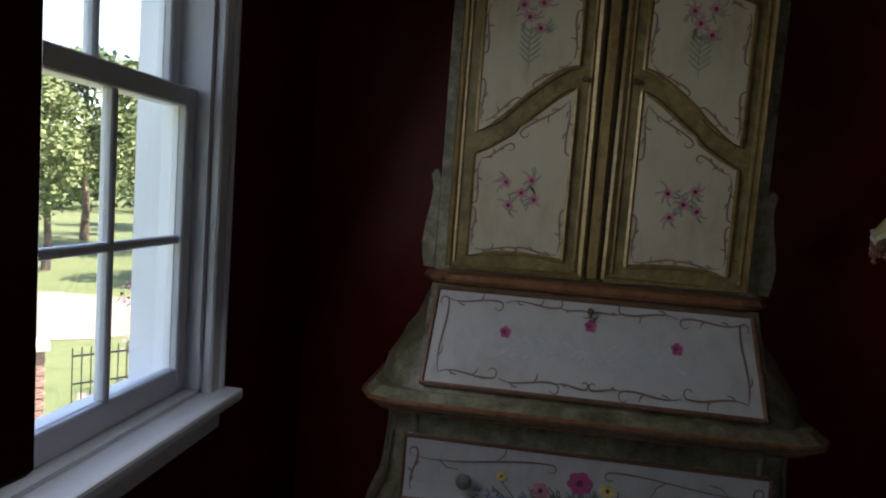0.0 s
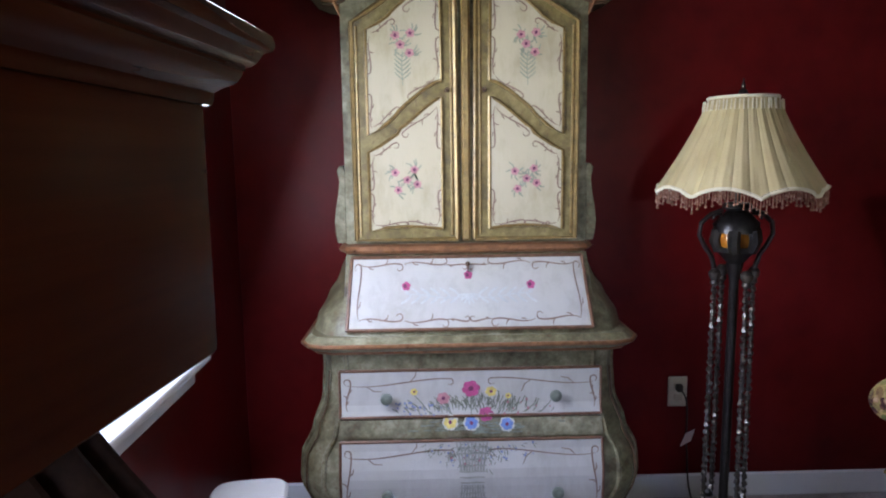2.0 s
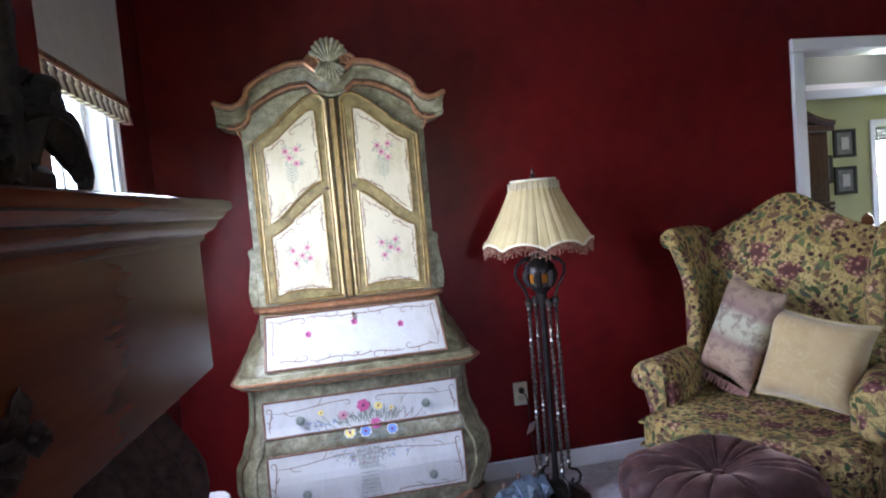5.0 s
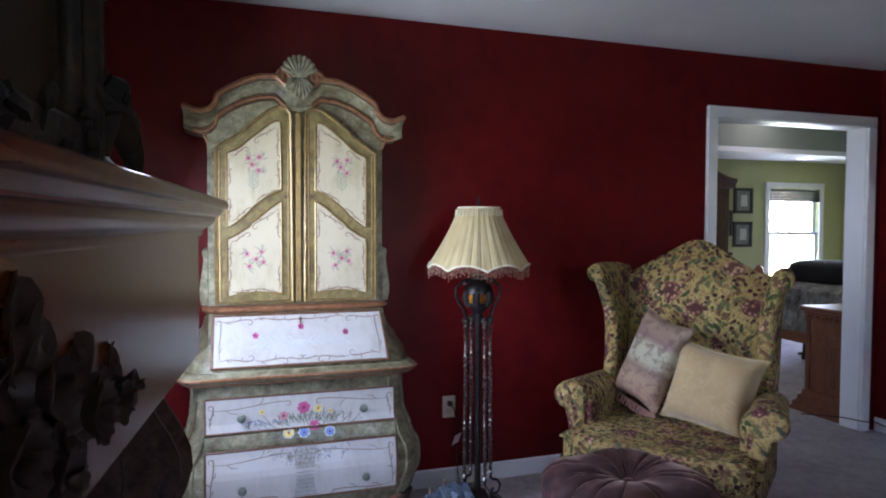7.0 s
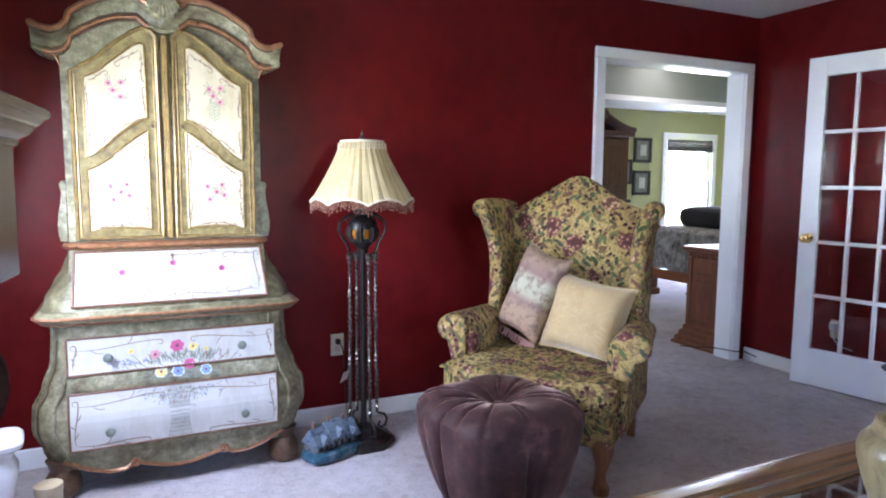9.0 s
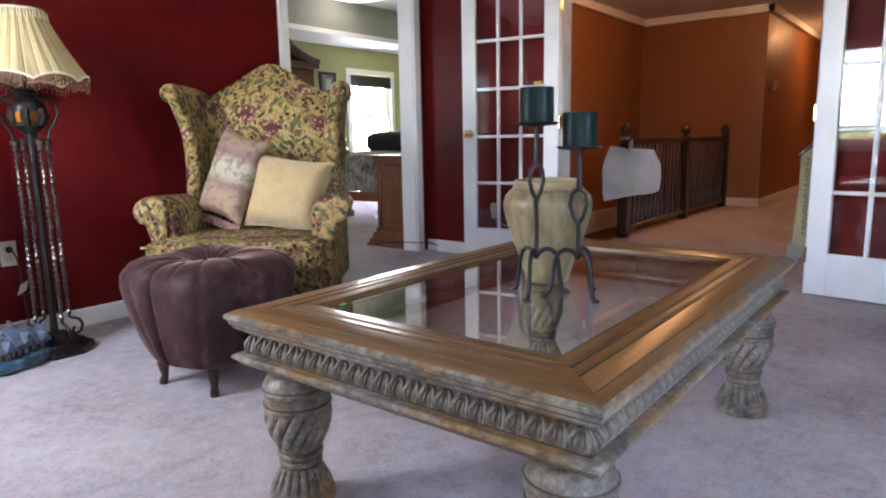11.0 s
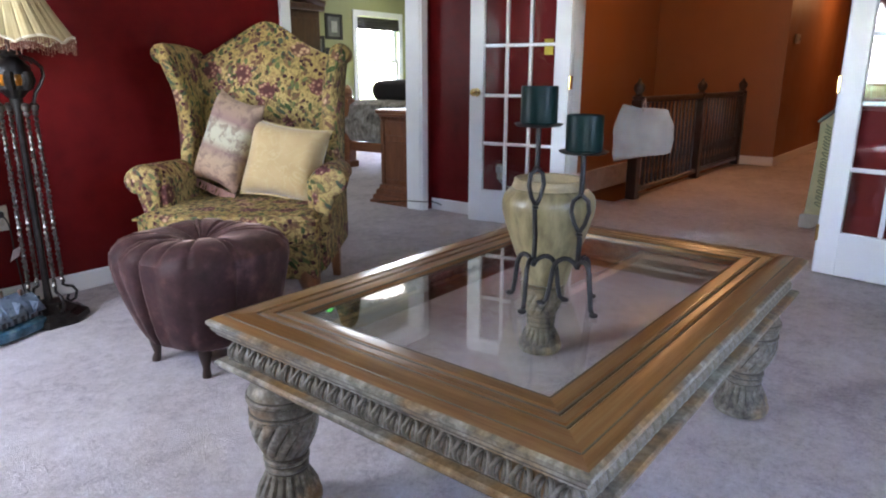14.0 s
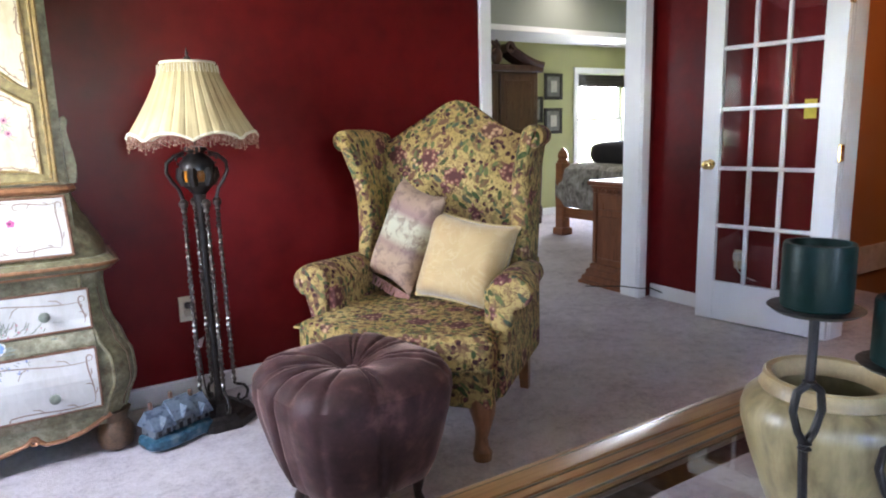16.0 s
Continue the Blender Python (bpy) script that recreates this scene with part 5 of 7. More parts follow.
def ottoman():
    n = Nodes("mauve_velvet")
    a, b = n.noise(5, 5, 0.65), n.noise(22, 4, 0.6)
    both = n.math("ADD", n.math("MULTIPLY", a, 0.6), n.math("MULTIPLY", b, 0.4))
    n.set(Base_Color=n.ramp(both, (0.38, (0.022, 0.008, 0.008)), (0.53, (0.050, 0.019, 0.018)), (0.68, (0.135, 0.062, 0.055))), Roughness=0.62, Specular_IOR_Level=0.25, Sheen_Weight=n.ramp(n.noise(4.5, 4, 0.6, 0.8), (0.44, 0.1), (0.60, 0.9)), Sheen_Roughness=0.3, Sheen_Tint=(0.92, 0.62, 0.52))
    n.bump(n.math("ADD", b, n.math("MULTIPLY", n.noise(300, 1), 0.4)), 0.25, 0.005)
    O = thing("ottoman", (1.072, 0.672, 0), 8, "tufted mauve velvet ottoman on small dark legs", "ottoman")
    prof = [(0.205, 0.112), (0.214, 0.118), (0.236, 0.17), (0.258, 0.25), (0.277, 0.34), (0.286, 0.40), (0.284, 0.44), (0.258, 0.472), (0.215, 0.493), (0.165, 0.497), (0.11, 0.490), (0.065, 0.474), (0.035, 0.455), (0.015, 0.446)]
    rnd = random.Random(9)
    folds = sorted(rnd.uniform(0, 6.283) for _ in range(17))
    seg = 200
    loops = []
    for r, z in prof:
        lp = []
        for i in range(seg):
            t = 2 * math.pi * i / seg
            sq = (abs(math.cos(t)) ** 3.2 + abs(math.sin(t)) ** 3.2) ** (-1 / 3.2)
            k = min(1, max(0, (r - 0.05) / 0.2)) if z > 0.44 else 1
            rr = r * (1 + (sq - 1) * 0.75 * k)
            fold = 0
            for q, fa in enumerate(folds):
                dlt = (t - fa - 0.35 * math.sin(q) * (0.4 - z) + math.pi) % (2 * math.pi) - math.pi
                sharp = max(0.0, 1 - abs(dlt) / 0.085) ** 2
                side = (0.15, 1.0, 0.35)[q % 3] * (0.7 + 0.4 * math.sin(q * 2.7))
                fold += sharp * (side if z < 0.47 else 1.0)
            low = 1 if z < 0.4 else max(0.25, 1 - (z - 0.4) * 6)
            rr -= 0.026 * fold * low
            rr += 0.011 * noise.noise((2.2 * math.cos(t), 2.2 * math.sin(t), z * 4)) * min(1, r / 0.15)
            top = 0.017 * fold * min(1, max(0, (0.27 - r) / 0.12)) if z > 0.45 and r > 0.03 else 0
            top += 0.006 * math.sin(4 * t + 1) if z > 0.44 and r > 0.1 else 0
            lp.append((rr * math.cos(t), rr * math.sin(t), z - top * 0.8))
        loops.append(lp)
    bm = bmesh.new()
    rings(bm, loops)
    part("cover", bm, n.m, O, "gathered mauve velvet cover", True)
    bm = bmesh.new()
    lathe(bm, [(0.022, 0.443), (0.024, 0.45), (0.018, 0.457), (0.004, 0.460)], 14)
    part("button", bm, n.m, O, "covered centre button", True)
    for sx in (-1, 1):
        for sy in (-1, 1):
            bm = bmesh.new()
            tube(bm, [(sx * 0.13, sy * 0.13, 0.125), (sx * 0.14, sy * 0.14, 0.08), (sx * 0.137, sy * 0.137, 0.035), (sx * 0.142, sy * 0.142, 0.008), (sx * 0.143, sy * 0.143, 0)], [0.03, 0.022, 0.013, 0.017, 0.015], 12)
            part("leg", bm, plain("dark_stained_leg", (0.03, 0.015, 0.010), 0.35), O, "small dark turned leg", True)


wing_chair()
pillows()
ottoman()

# ---- fireplace mantel ----


def petal_mesh():
    """One cupped petal, 1 across, its hollow towards +x, its root at the origin and its tip at +y."""
    bm = bmesh.new()
    n = 7
    rows = []
    for side in (0, 1):
        for j in range(n + 1):
            v = j / n
            half = 0.5 * math.sin(math.pi * (0.08 + 0.80 * v)) ** 0.8
            lp = []
            for i in range(n + 1):
                u = -1 + 2 * i / n
                cup = 0.34 * u * u * half + 0.42 * v * v - 0.16 * max(0, v - 0.75) * 4
                lp.append((cup - 0.10 * side * (1 - u * u) * math.sin(math.pi * min(1, v * 1.05)) - 0.03 * side, v, u * half))
            rows.append((side, j, [bm.verts.new(p) for p in lp]))
    front, back = [r[2] for r in rows if r[0] == 0], [r[2] for r in rows if r[0] == 1]
    for g in (front, back):
        for a, b in zip(g, g[1:]):
            for i in range(n):
                bm.faces.new((a[i], a[i + 1], b[i + 1], b[i]))
    for a, b in ((front[0], back[0]), (front[-1], back[-1]), ([r[0] for r in front], [r[0] for r in back]), ([r[-1] for r in front], [r[-1] for r in back])):
        for i in range(len(a) - 1):
            bm.faces.new((a[i], a[i + 1], b[i + 1], b[i]))
    bmesh.ops.recalc_face_normals(bm, faces=bm.faces)
    for f in bm.faces:
        f.smooth = True
    me = bpy.data.meshes.new("petal")
    bm.to_mesh(me)
    bm.free()
    me.materials.append(M_MANTEL_X)
    return me


def mantel():
    M = thing("fireplace_mantel", (-0.686, -0.477, 0), -6, "dark mahogany fireplace surround with carved frieze and scrolled legs", "fireplace")
    X, Y0, Y1 = 0.225, -0.835, 0.835
    bm = bmesh.new()
    box(bm, -0.07, X, Y0, Y1, 1.07, 1.385, bevel=0.004)
    part("frieze", bm, M_MANTEL, M, "plain polished mahogany frieze board")
    bm = bmesh.new()
    sweep_rect(bm, -0.03, X, Y0, Y1, [(-0.02, 1.352), (0.006, 1.354), (0.009, 1.362), (0.008, 1.368), (0.016, 1.374), (0.027, 1.380), (0.033, 1.390), (0.034, 1.398), (0.041, 1.400), (0.047, 1.406), (0.053, 1.417), (0.061, 1.420), (0.064, 1.428), (0.061, 1.438), (0.055, 1.442), (-0.1, 1.4425)])
    box(bm, -0.07, X + 0.036, Y0 - 0.036, Y1 + 0.036, 1.395, 1.4415)
    part("shelf", bm, M_MANTEL, M, "moulded mahogany mantel shelf", True)
    for s in (-1, 1):
        yc = s * 0.665
        bm = bmesh.new()
        loops = []
        for k in range(25):
            z = 1.069 * k / 24
            bow = math.exp(-((z - 0.86) / 0.15) ** 2)
            out = 0.125 + 0.085 * bow + 0.05 * math.exp(-((z - 0.1) / 0.12) ** 2)
            w = 0.085 + 0.012 * bow
            yc = s * (0.640 + 0.055 * bow)
            row = [(-0.07, yc - w, z)]
            for i in range(41):
                a = -math.pi / 2 + math.pi * i / 40
                fl = 1 + 0.075 * math.cos(14 * a)
                row.append((-0.05 + (out + 0.05) * abs(math.cos(a)) ** 0.45 * fl, yc + w * math.copysign(abs(math.sin(a)) ** 0.8, a) * fl, z))
            row.append((-0.07, yc + w, z))
            loops.append(row)
        rings(bm, loops)
        part("leg", bm, M_MANTEL_LEG, M, "fluted scroll-carved mahogany leg", True)
    bm = bmesh.new()
    box(bm, -0.07, 0.03, -0.56, 0.56, 0, 1.069)
    part("firebox", bm, M_BLACKIRON, M, "black firebox surround")
    rnd = random.Random(6)
    petal = petal_mesh()

    def petal_at(name, parent, c, turn, size, open_up):
        o = new(name, petal)
        o.parent = parent
        o.matrix_basis = Matrix.Translation(c) @ Matrix.Rotation(turn, 4, "X") @ Matrix.Rotation(open_up, 4, "Z") @ Matrix.Scale(size, 4)

    for y, z, r in ((-0.59, 1.150, 0.045), (-0.51, 1.175, 0.055), (-0.41, 1.185, 0.064), (-0.30, 1.205, 0.066), (-0.22, 1.245, 0.055), (-0.20, 1.160, 0.052), (-0.11, 1.195, 0.060), (-0.02, 1.180, 0.048), (0.045, 1.185, 0.034)):
        bm = bmesh.new()
        lathe(bm, [(0.010, 0.0), (r * 0.42, 0.004), (r * 0.36, 0.018), (r * 0.20, 0.034), (0.004, 0.040)], 14)
        bmesh.ops.transform(bm, matrix=Matrix.Translation((X, y, z)) @ Matrix.Rotation(radians(90), 4, "Y"), verts=bm.verts)
        rose = part("carved_rose", bm, M_MANTEL_X, M, "carved rose on the frieze", True)
        for ring, n, size, open_up in ((0, 5, 0.92, 0.25), (1, 5, 0.66, -0.35), (2, 3, 0.40, -0.75)):
            t0 = rnd.uniform(0, 6)
            for k in range(n):
                petal_at("petal", rose, (X + 0.012 + 0.012 * ring, y, z), t0 + 2 * math.pi * k / n, r * size, open_up)
        for k in range(3):
            a = rnd.uniform(0, 6.28)
            petal_at("carved_leaf", rose, (X + 0.004, y + 0.6 * r * math.cos(a), z + 0.6 * r * math.sin(a)), a, r * 1.15, 0.32)


def gilded_frame():
    n = Nodes("worn_dark_gilding")
    a, b = n.noise(14, 5, 0.7), n.noise(60, 3, 0.6)
    f = n.ramp(n.math("ADD", n.math("MULTIPLY", a, 0.6), n.math("MULTIPLY", b, 0.4)), (0.50, (0.007, 0.005, 0.004)), (0.62, (0.026, 0.014, 0.007)), (0.74, (0.15, 0.075, 0.028)))
    n.set(Base_Color=f, Metallic=0.15, Roughness=n.ramp(b, (0.3, 0.5), (0.7, 0.75)), Specular_IOR_Level=0.2)
    n.bump(b, 0.4, 0.006)
    F = thing("gilded_frame", (-0.575, -0.57, 1.4425), -6, "ornate dark gilded baroque frame standing on the mantel", "picture frame")
    rnd = random.Random(12)
    W, H = 0.36, 0.82
    for s in (-1, 1):
        bm = bmesh.new()
        box(bm, -0.02, 0.025, s * W - 0.055, s * W + 0.05, 0.0, H)
        rail = part("side_rail", bm, n.m, F, "gilded upright")
        for o, r in ((0.0, 0.020), (-0.045, 0.016), (0.04, 0.014)):
            bm = bmesh.new()
            tube(bm, [(0.03 - abs(o) * 0.3, s * (W + o), 0.02), (0.03 - abs(o) * 0.3, s * (W + o), H)], r, 10)
            part("round_moulding", bm, n.m, rail, smooth=True)
        bm = bmesh.new()
        for k in range(46):
            z = rnd.uniform(0.01, H)
            m = Matrix.Translation((rnd.uniform(0.02, 0.05), s * (W + rnd.uniform(-0.05, 0.055)), z)) @ Euler((rnd.uniform(0, 6), rnd.uniform(-0.5, 0.5), 0)).to_matrix().to_4x4() @ Matrix.Diagonal((0.012, rnd.uniform(0.012, 0.035), rnd.uniform(0.008, 0.016), 1))
            bmesh.ops.create_icosphere(bm, subdivisions=1, radius=1, matrix=m)
        tagged(part("carving", bm, n.m, F, "carved gilded acanthus", True), kind="stuff")
        bm = bmesh.new()
        for q in range(6):
            k = q / 5
            y0, y1, z1 = W + 0.01, W + 0.135 - 0.06 * k, 0.028 + 0.115 * k
            pts = bezier((0.040, s * y0, 0.15 - 0.02 * q), (0.060, s * (y0 + 0.05), z1 + 0.05), (0.075 - 0.02 * k, s * (y1 - 0.02), z1 + 0.035), (0.060, s * y1, z1 - 0.012), 8)
            tube(bm, pts, [0.010 + 0.014 * math.sin(math.pi * (0.15 + 0.8 * i / 8)) for i in range(9)], 8, 0.6)
            x, y, z = pts[-1]
            tube(bm, [(x + 0.002 * j, y - s * 0.014 * (1 - math.cos(0.8 * j)), z - 0.013 * math.sin(0.8 * j) + 0.004) for j in range(6)], 0.0085, 8)
        box(bm, -0.02, 0.045, min(s * W, s * (W + 0.09)), max(s * W, s * (W + 0.09)), 0.0, 0.05, bevel=0.012)
        part("scroll_foot", bm, n.m, F, "carved scroll foot", True)
    bm = bmesh.new()
    box(bm, -0.02, 0.04, -W, W, 0.0, 0.09, bevel=0.01)
    for k in range(40):
        m = Matrix.Translation((rnd.uniform(0.03, 0.05), rnd.uniform(-W, W), rnd.uniform(0.0, 0.10))) @ Matrix.Rotation(rnd.uniform(0, 6), 4, "X") @ Matrix.Diagonal((0.012, rnd.uniform(0.015, 0.04), 0.012, 1))
        bmesh.ops.create_icosphere(bm, subdivisions=1, radius=1, matrix=m)
    part("bottom_rail", bm, n.m, F, "carved gilded bottom rail", True)
    bm = bmesh.new()
    box(bm, -0.02, 0.035, -W - 0.05, W + 0.05, H, H + 0.08, bevel=0.01)
    part("top_rail", bm, n.m, F, "carved gilded top rail")
    bm = bmesh.new()
    box(bm, -0.02, -0.005, -W, W, 0.05, H)
    part("canvas", bm, plain("dark_brown_varnished_canvas", (0.022, 0.014, 0.009), 0.65, vary=0.5, scale=6, spec=0.1), F, "dark varnished panel")


mantel()
gilded_frame()

# ---- sash windows ----


def sash_window(name, face, y0, y1, z0, z1, label, cols=3, rows=2):
    """A double-hung window in a wall at x = face (room on +x); parts in the wall's own place."""
    W = thing(name, (0, 0, 0), 0, label, "window", kind="structure")
    zm = (z0 + z1) / 2 + 0.0
    f = face
    lin = boxes((f - 0.156, f, y0, y0 + 0.015, z0, z1), (f - 0.156, f, y1 - 0.015, y1, z0, z1), (f - 0.156, f, y0, y1, z1 - 0.015, z1), (f - 0.17, f, y0, y1, z0, z0 + 0.012))
    part("window_frame", lin, M_WHITE, W, "white painted jamb lining")
    part("casing", boxes((f, f + 0.022, y0 - 0.045, y0 + 0.004, z0, z1 + 0.004), (f, f + 0.022, y1 - 0.004, y1 + 0.045, z0, z1 + 0.004), (f, f + 0.024, y0 - 0.045, y1 + 0.045, z1 + 0.005, z1 + 0.075), (f + 0.02, f + 0.03, y1 + 0.03, y1 + 0.045, z0, z1), (f + 0.02, f + 0.03, y0 - 0.045, y0 - 0.03, z0, z1), bevel=0.004), M_WHITE, W, "white painted casing")
    bm = bmesh.new()
    box(bm, f - 0.02, f + 0.065, y0 - 0.06, y1 + 0.06, z0 - 0.022, z0 + 0.003, bevel=0.007, seg=2)
    part("window_sill", bm, M_WHITE, W, "white painted sill")
    bm = bmesh.new()
    box(bm, f + 0.001, f + 0.022, y0 - 0.045, y1 + 0.045, z0 - 0.085, z0 - 0.023, bevel=0.005)
    part("sill_apron", bm, M_WHITE, W, "white painted apron under the sill")
    for nm, xs, za, zb in (("lower_sash", f - 0.045, z0 + 0.012, zm + 0.018), ("upper_sash", f - 0.082, zm - 0.018, z1 - 0.015)):
        a, b = y0 + 0.016, y1 - 0.016
        st, rl = 0.034, 0.038
        bot = 0.05 if nm == "lower_sash" else rl
        sash = part(nm, boxes((xs - 0.017, xs + 0.017, a, a + st, za, zb), (xs - 0.017, xs + 0.017, b - st, b, za, zb), (xs - 0.016, xs + 0.016, a + st, b - st, za, za + bot), (xs - 0.016, xs + 0.016, a + st, b - st, zb - rl, zb), bevel=0.003), M_WHITE, W, "white painted sash")
        ga, gb, gz0, gz1 = a + st, b - st, za + bot, zb - rl
        for k in range(1, cols):
            y = ga + (gb - ga) * k / cols
            bm = bmesh.new()
            box(bm, xs - 0.012, xs + 0.012, y - 0.008, y + 0.008, gz0, gz1, bevel=0.003)
            part("muntin", bm, M_WHITE, sash)
        for k in range(1, rows):
            z = gz0 + (gz1 - gz0) * k / rows
            bm = bmesh.new()
            box(bm, xs - 0.011, xs + 0.0115, ga, gb, z - 0.008, z + 0.008, bevel=0.003)
            part("muntin", bm, M_WHITE, sash)
        for i in range(cols):
            for j in range(rows):
                bm = bmesh.new()
                box(bm, xs - 0.002, xs + 0.002, ga + (gb - ga) * i / cols, ga + (gb - ga) * (i + 1) / cols, gz0 + (gz1 - gz0) * j / rows, gz0 + (gz1 - gz0) * (j + 1) / rows)
                part("pane", bm, M_GLASS, sash).visible_shadow = False
    return W


sash_window("window_1", XL, WY0, WY1, WZ0, WZ1, "white double-hung sash window with small panes")
sash_window("window_2", XL, -2.60, -1.89, WZ0, WZ1, "white double-hung sash window with small panes")


def valance():
    V = thing("window_valance", (XL + 0.032, 0.925, 0), 0, "taupe fabric window valance with copper braid and tassels", "valance")
    cloth = plain("taupe_valance_cloth", (0.33, 0.30, 0.27), 0.9, vary=0.1, scale=20, bump=0.3, fine=300)
    bm = bmesh.new()
    box(bm, 0.0, 0.022, -0.46, 0.46, 1.845, 2.40, bevel=0.006)
    part("panel", bm, cloth, V)
    bm = bmesh.new()
    box(bm, 0.018, 0.030, -0.462, 0.462, 1.835, 1.857, bevel=0.004)
    part("braid", bm, M_COPPER, V, "copper-coloured braid")
    dark, light = plain("brown_tassel_thread", (0.10, 0.06, 0.045), 0.8, vary=0.3), plain("ivory_tassel_thread", (0.50, 0.42, 0.33), 0.8, vary=0.2)
    for k in range(30):
        y = -0.45 + 0.9 * k / 29
        bm = bmesh.new()
        lathe(bm, [(0.003, 0.0), (0.007, -0.012), (0.009, -0.018), (0.006, -0.026), (0.011, -0.045), (0.015, -0.062)], 8)
        part("tassel", bm, dark if k % 2 else light, V, smooth=True, at=(0.022, y, 1.838))


valance()

# ---- floor lamp ----


def floor_lamp():
    L = thing("floor_lamp", (0.838, 1.575, 0), 0, "black iron floor lamp with cream pleated scalloped shade", "lamp")
    iron = plain("blackened_bronze_metal", (0.030, 0.026, 0.024), 0.35, metal=0.7, vary=0.5, scale=40, bump=0.2)
    n = Nodes("cream_pleated_silk")
    g = n.noise(8, 4)
    n.set(Base_Color=n.ramp(g, (0.3, (0.42, 0.325, 0.165)), (0.7, (0.51, 0.41, 0.225))), Roughness=0.8, Specular_IOR_Level=0.2, Subsurface_Weight=0.0)
    n.bump(n.noise(200, 2), 0.15, 0.002)
    silk = n.m
    nsc, seg = 8, 360
    rot = radians(12)

    def shade(thick):
        loops = []
        for j in range(13):
            k = j / 12
            lp = []
            for i in range(seg):
                a = 2 * math.pi * i / seg
                sc = abs(math.sin(nsc * (a + rot) / 2)) ** 0.8
                zb = 1.172 + 0.028 * sc
                zt = 1.462
                z = zt + (zb - zt) * k
                r = 0.097 + (0.240 - 0.097) * (k ** 1.04) - 0.006 * math.sin(math.pi * k)
                r += -0.0065 * abs(math.cos(15 * a)) ** 14 * (0.5 + 0.5 * k) + 0.0012 * math.cos(60 * a) + thick
                lp.append((r * math.cos(a), r * math.sin(a), z))
            loops.append(lp)
        return loops

    bm = bmesh.new()
    o, q = shade(0), shade(-0.004)
    rings(bm, o + list(reversed(q)), caps=False)
    sh = part("shade", bm, silk, L, "cream pleated silk shade", True)
    trim = plain("ivory_braid_trim", (0.62, 0.55, 0.40), 0.8, vary=0.1)
    bm = bmesh.new()
    tube(bm, [Vector(p) * 1.0 for p in o[-1][::2]] + [o[-1][0]], 0.0058, 6)
    part("lower_braid", bm, trim, sh, "ivory braid along the scallops", True)
    bm = bmesh.new()
    tube(bm, [(0.099 * math.cos(a), 0.099 * math.sin(a), 1.464) for a in [2 * math.pi * i / 40 for i in range(41)]], 0.0052, 6)
    part("upper_braid", bm, trim, sh, "ivory braid at the top", True)
    bead = plain("dusty_rose_glass_beads", (0.24, 0.115, 0.080), 0.25, vary=0.5, scale=90, bump=0)
    bm = bmesh.new()
    for i in range(0, 360, 2):
        x, y, z = o[-1][i]
        ln = 0.036 + 0.012 * math.sin(i * 1.3)
        tube(bm, [(x, y, z - 0.004), (x, y, z - ln * 0.5), (x, y, z - ln)], [0.0015, 0.0026, 0.0015], 4)
        bmesh.ops.create_icosphere(bm, subdivisions=1, radius=0.0046, matrix=Matrix.Translation((x, y, z - ln)))
    tagged(part("bead_fringe", bm, bead, sh, "dusty rose bead fringe"), kind="stuff")
    bm = bmesh.new()
    for i in range(0, 360, 6):
        x, y, z = o[1][i]
        tube(bm, [(x * 1.03, y * 1.03, 1.456), (x * 1.06, y * 1.06, 1.425)], 0.002, 4)
    tagged(part("top_fringe", bm, trim, sh, "short ivory bead fringe"), kind="stuff")
    bm = bmesh.new()
    lathe(bm, [(0.010, 1.09), (0.008, 1.10), (0.006, 1.40), (0.005, 1.475), (0.014, 1.478), (0.012, 1.486), (0.004, 1.492), (0.007, 1.500), (0.003, 1.515), (0.001, 1.525)], 12)
    for k in range(3):
        a = 2 * math.pi * k / 3
        tube(bm, [(0, 0, 1.462), (0.097 * math.cos(a), 0.097 * math.sin(a), 1.462)], 0.0022, 5)
    part("finial", bm, iron, L, smooth=True)
    bm = bmesh.new()
    lathe(bm, [(0.012, 1.10), (0.040, 1.095), (0.044, 1.082), (0.030, 1.072), (0.048, 1.055), (0.066, 1.035), (0.068, 1.005)], 20)
    lathe(bm, [(0.018, 0.905), (0.030, 0.915), (0.042, 0.930), (0.060, 0.945), (0.062, 0.960)], 20)
    bmesh.ops.translate(bm, vec=(0, 0, 0.05), verts=bm.verts)
    cage = part("urn_cage", bm, iron, L, "dark metal urn cap and cup", True)
    for k in range(6):
        a = 2 * math.pi * k / 6
        bm = bmesh.new()
        tube(bm, [(0.059 * math.cos(a), 0.059 * math.sin(a), 1.063), (0.066 * math.cos(a), 0.064 * math.sin(a), 1.03), (0.051 * math.cos(a), 0.051 * math.sin(a), 1.0)], 0.019, 8)
        part("cage_rib", bm, iron, cage, smooth=True)
    nn = Nodes("amber_glass")
    nn.set(Base_Color=(0.50, 0.17, 0.015), Roughness=0.15, Transmission_Weight=0.35, Specular_IOR_Level=0.6)
    bm = bmesh.new()
    lathe(bm, [(0.046, 0.948), (0.056, 0.965), (0.059, 0.985), (0.056, 1.008), (0.05, 1.016)], 20)
    bmesh.ops.translate(bm, vec=(0, 0, 0.05), verts=bm.verts)
    part("amber_globe", bm, nn.m, L, "amber glass globe", True)
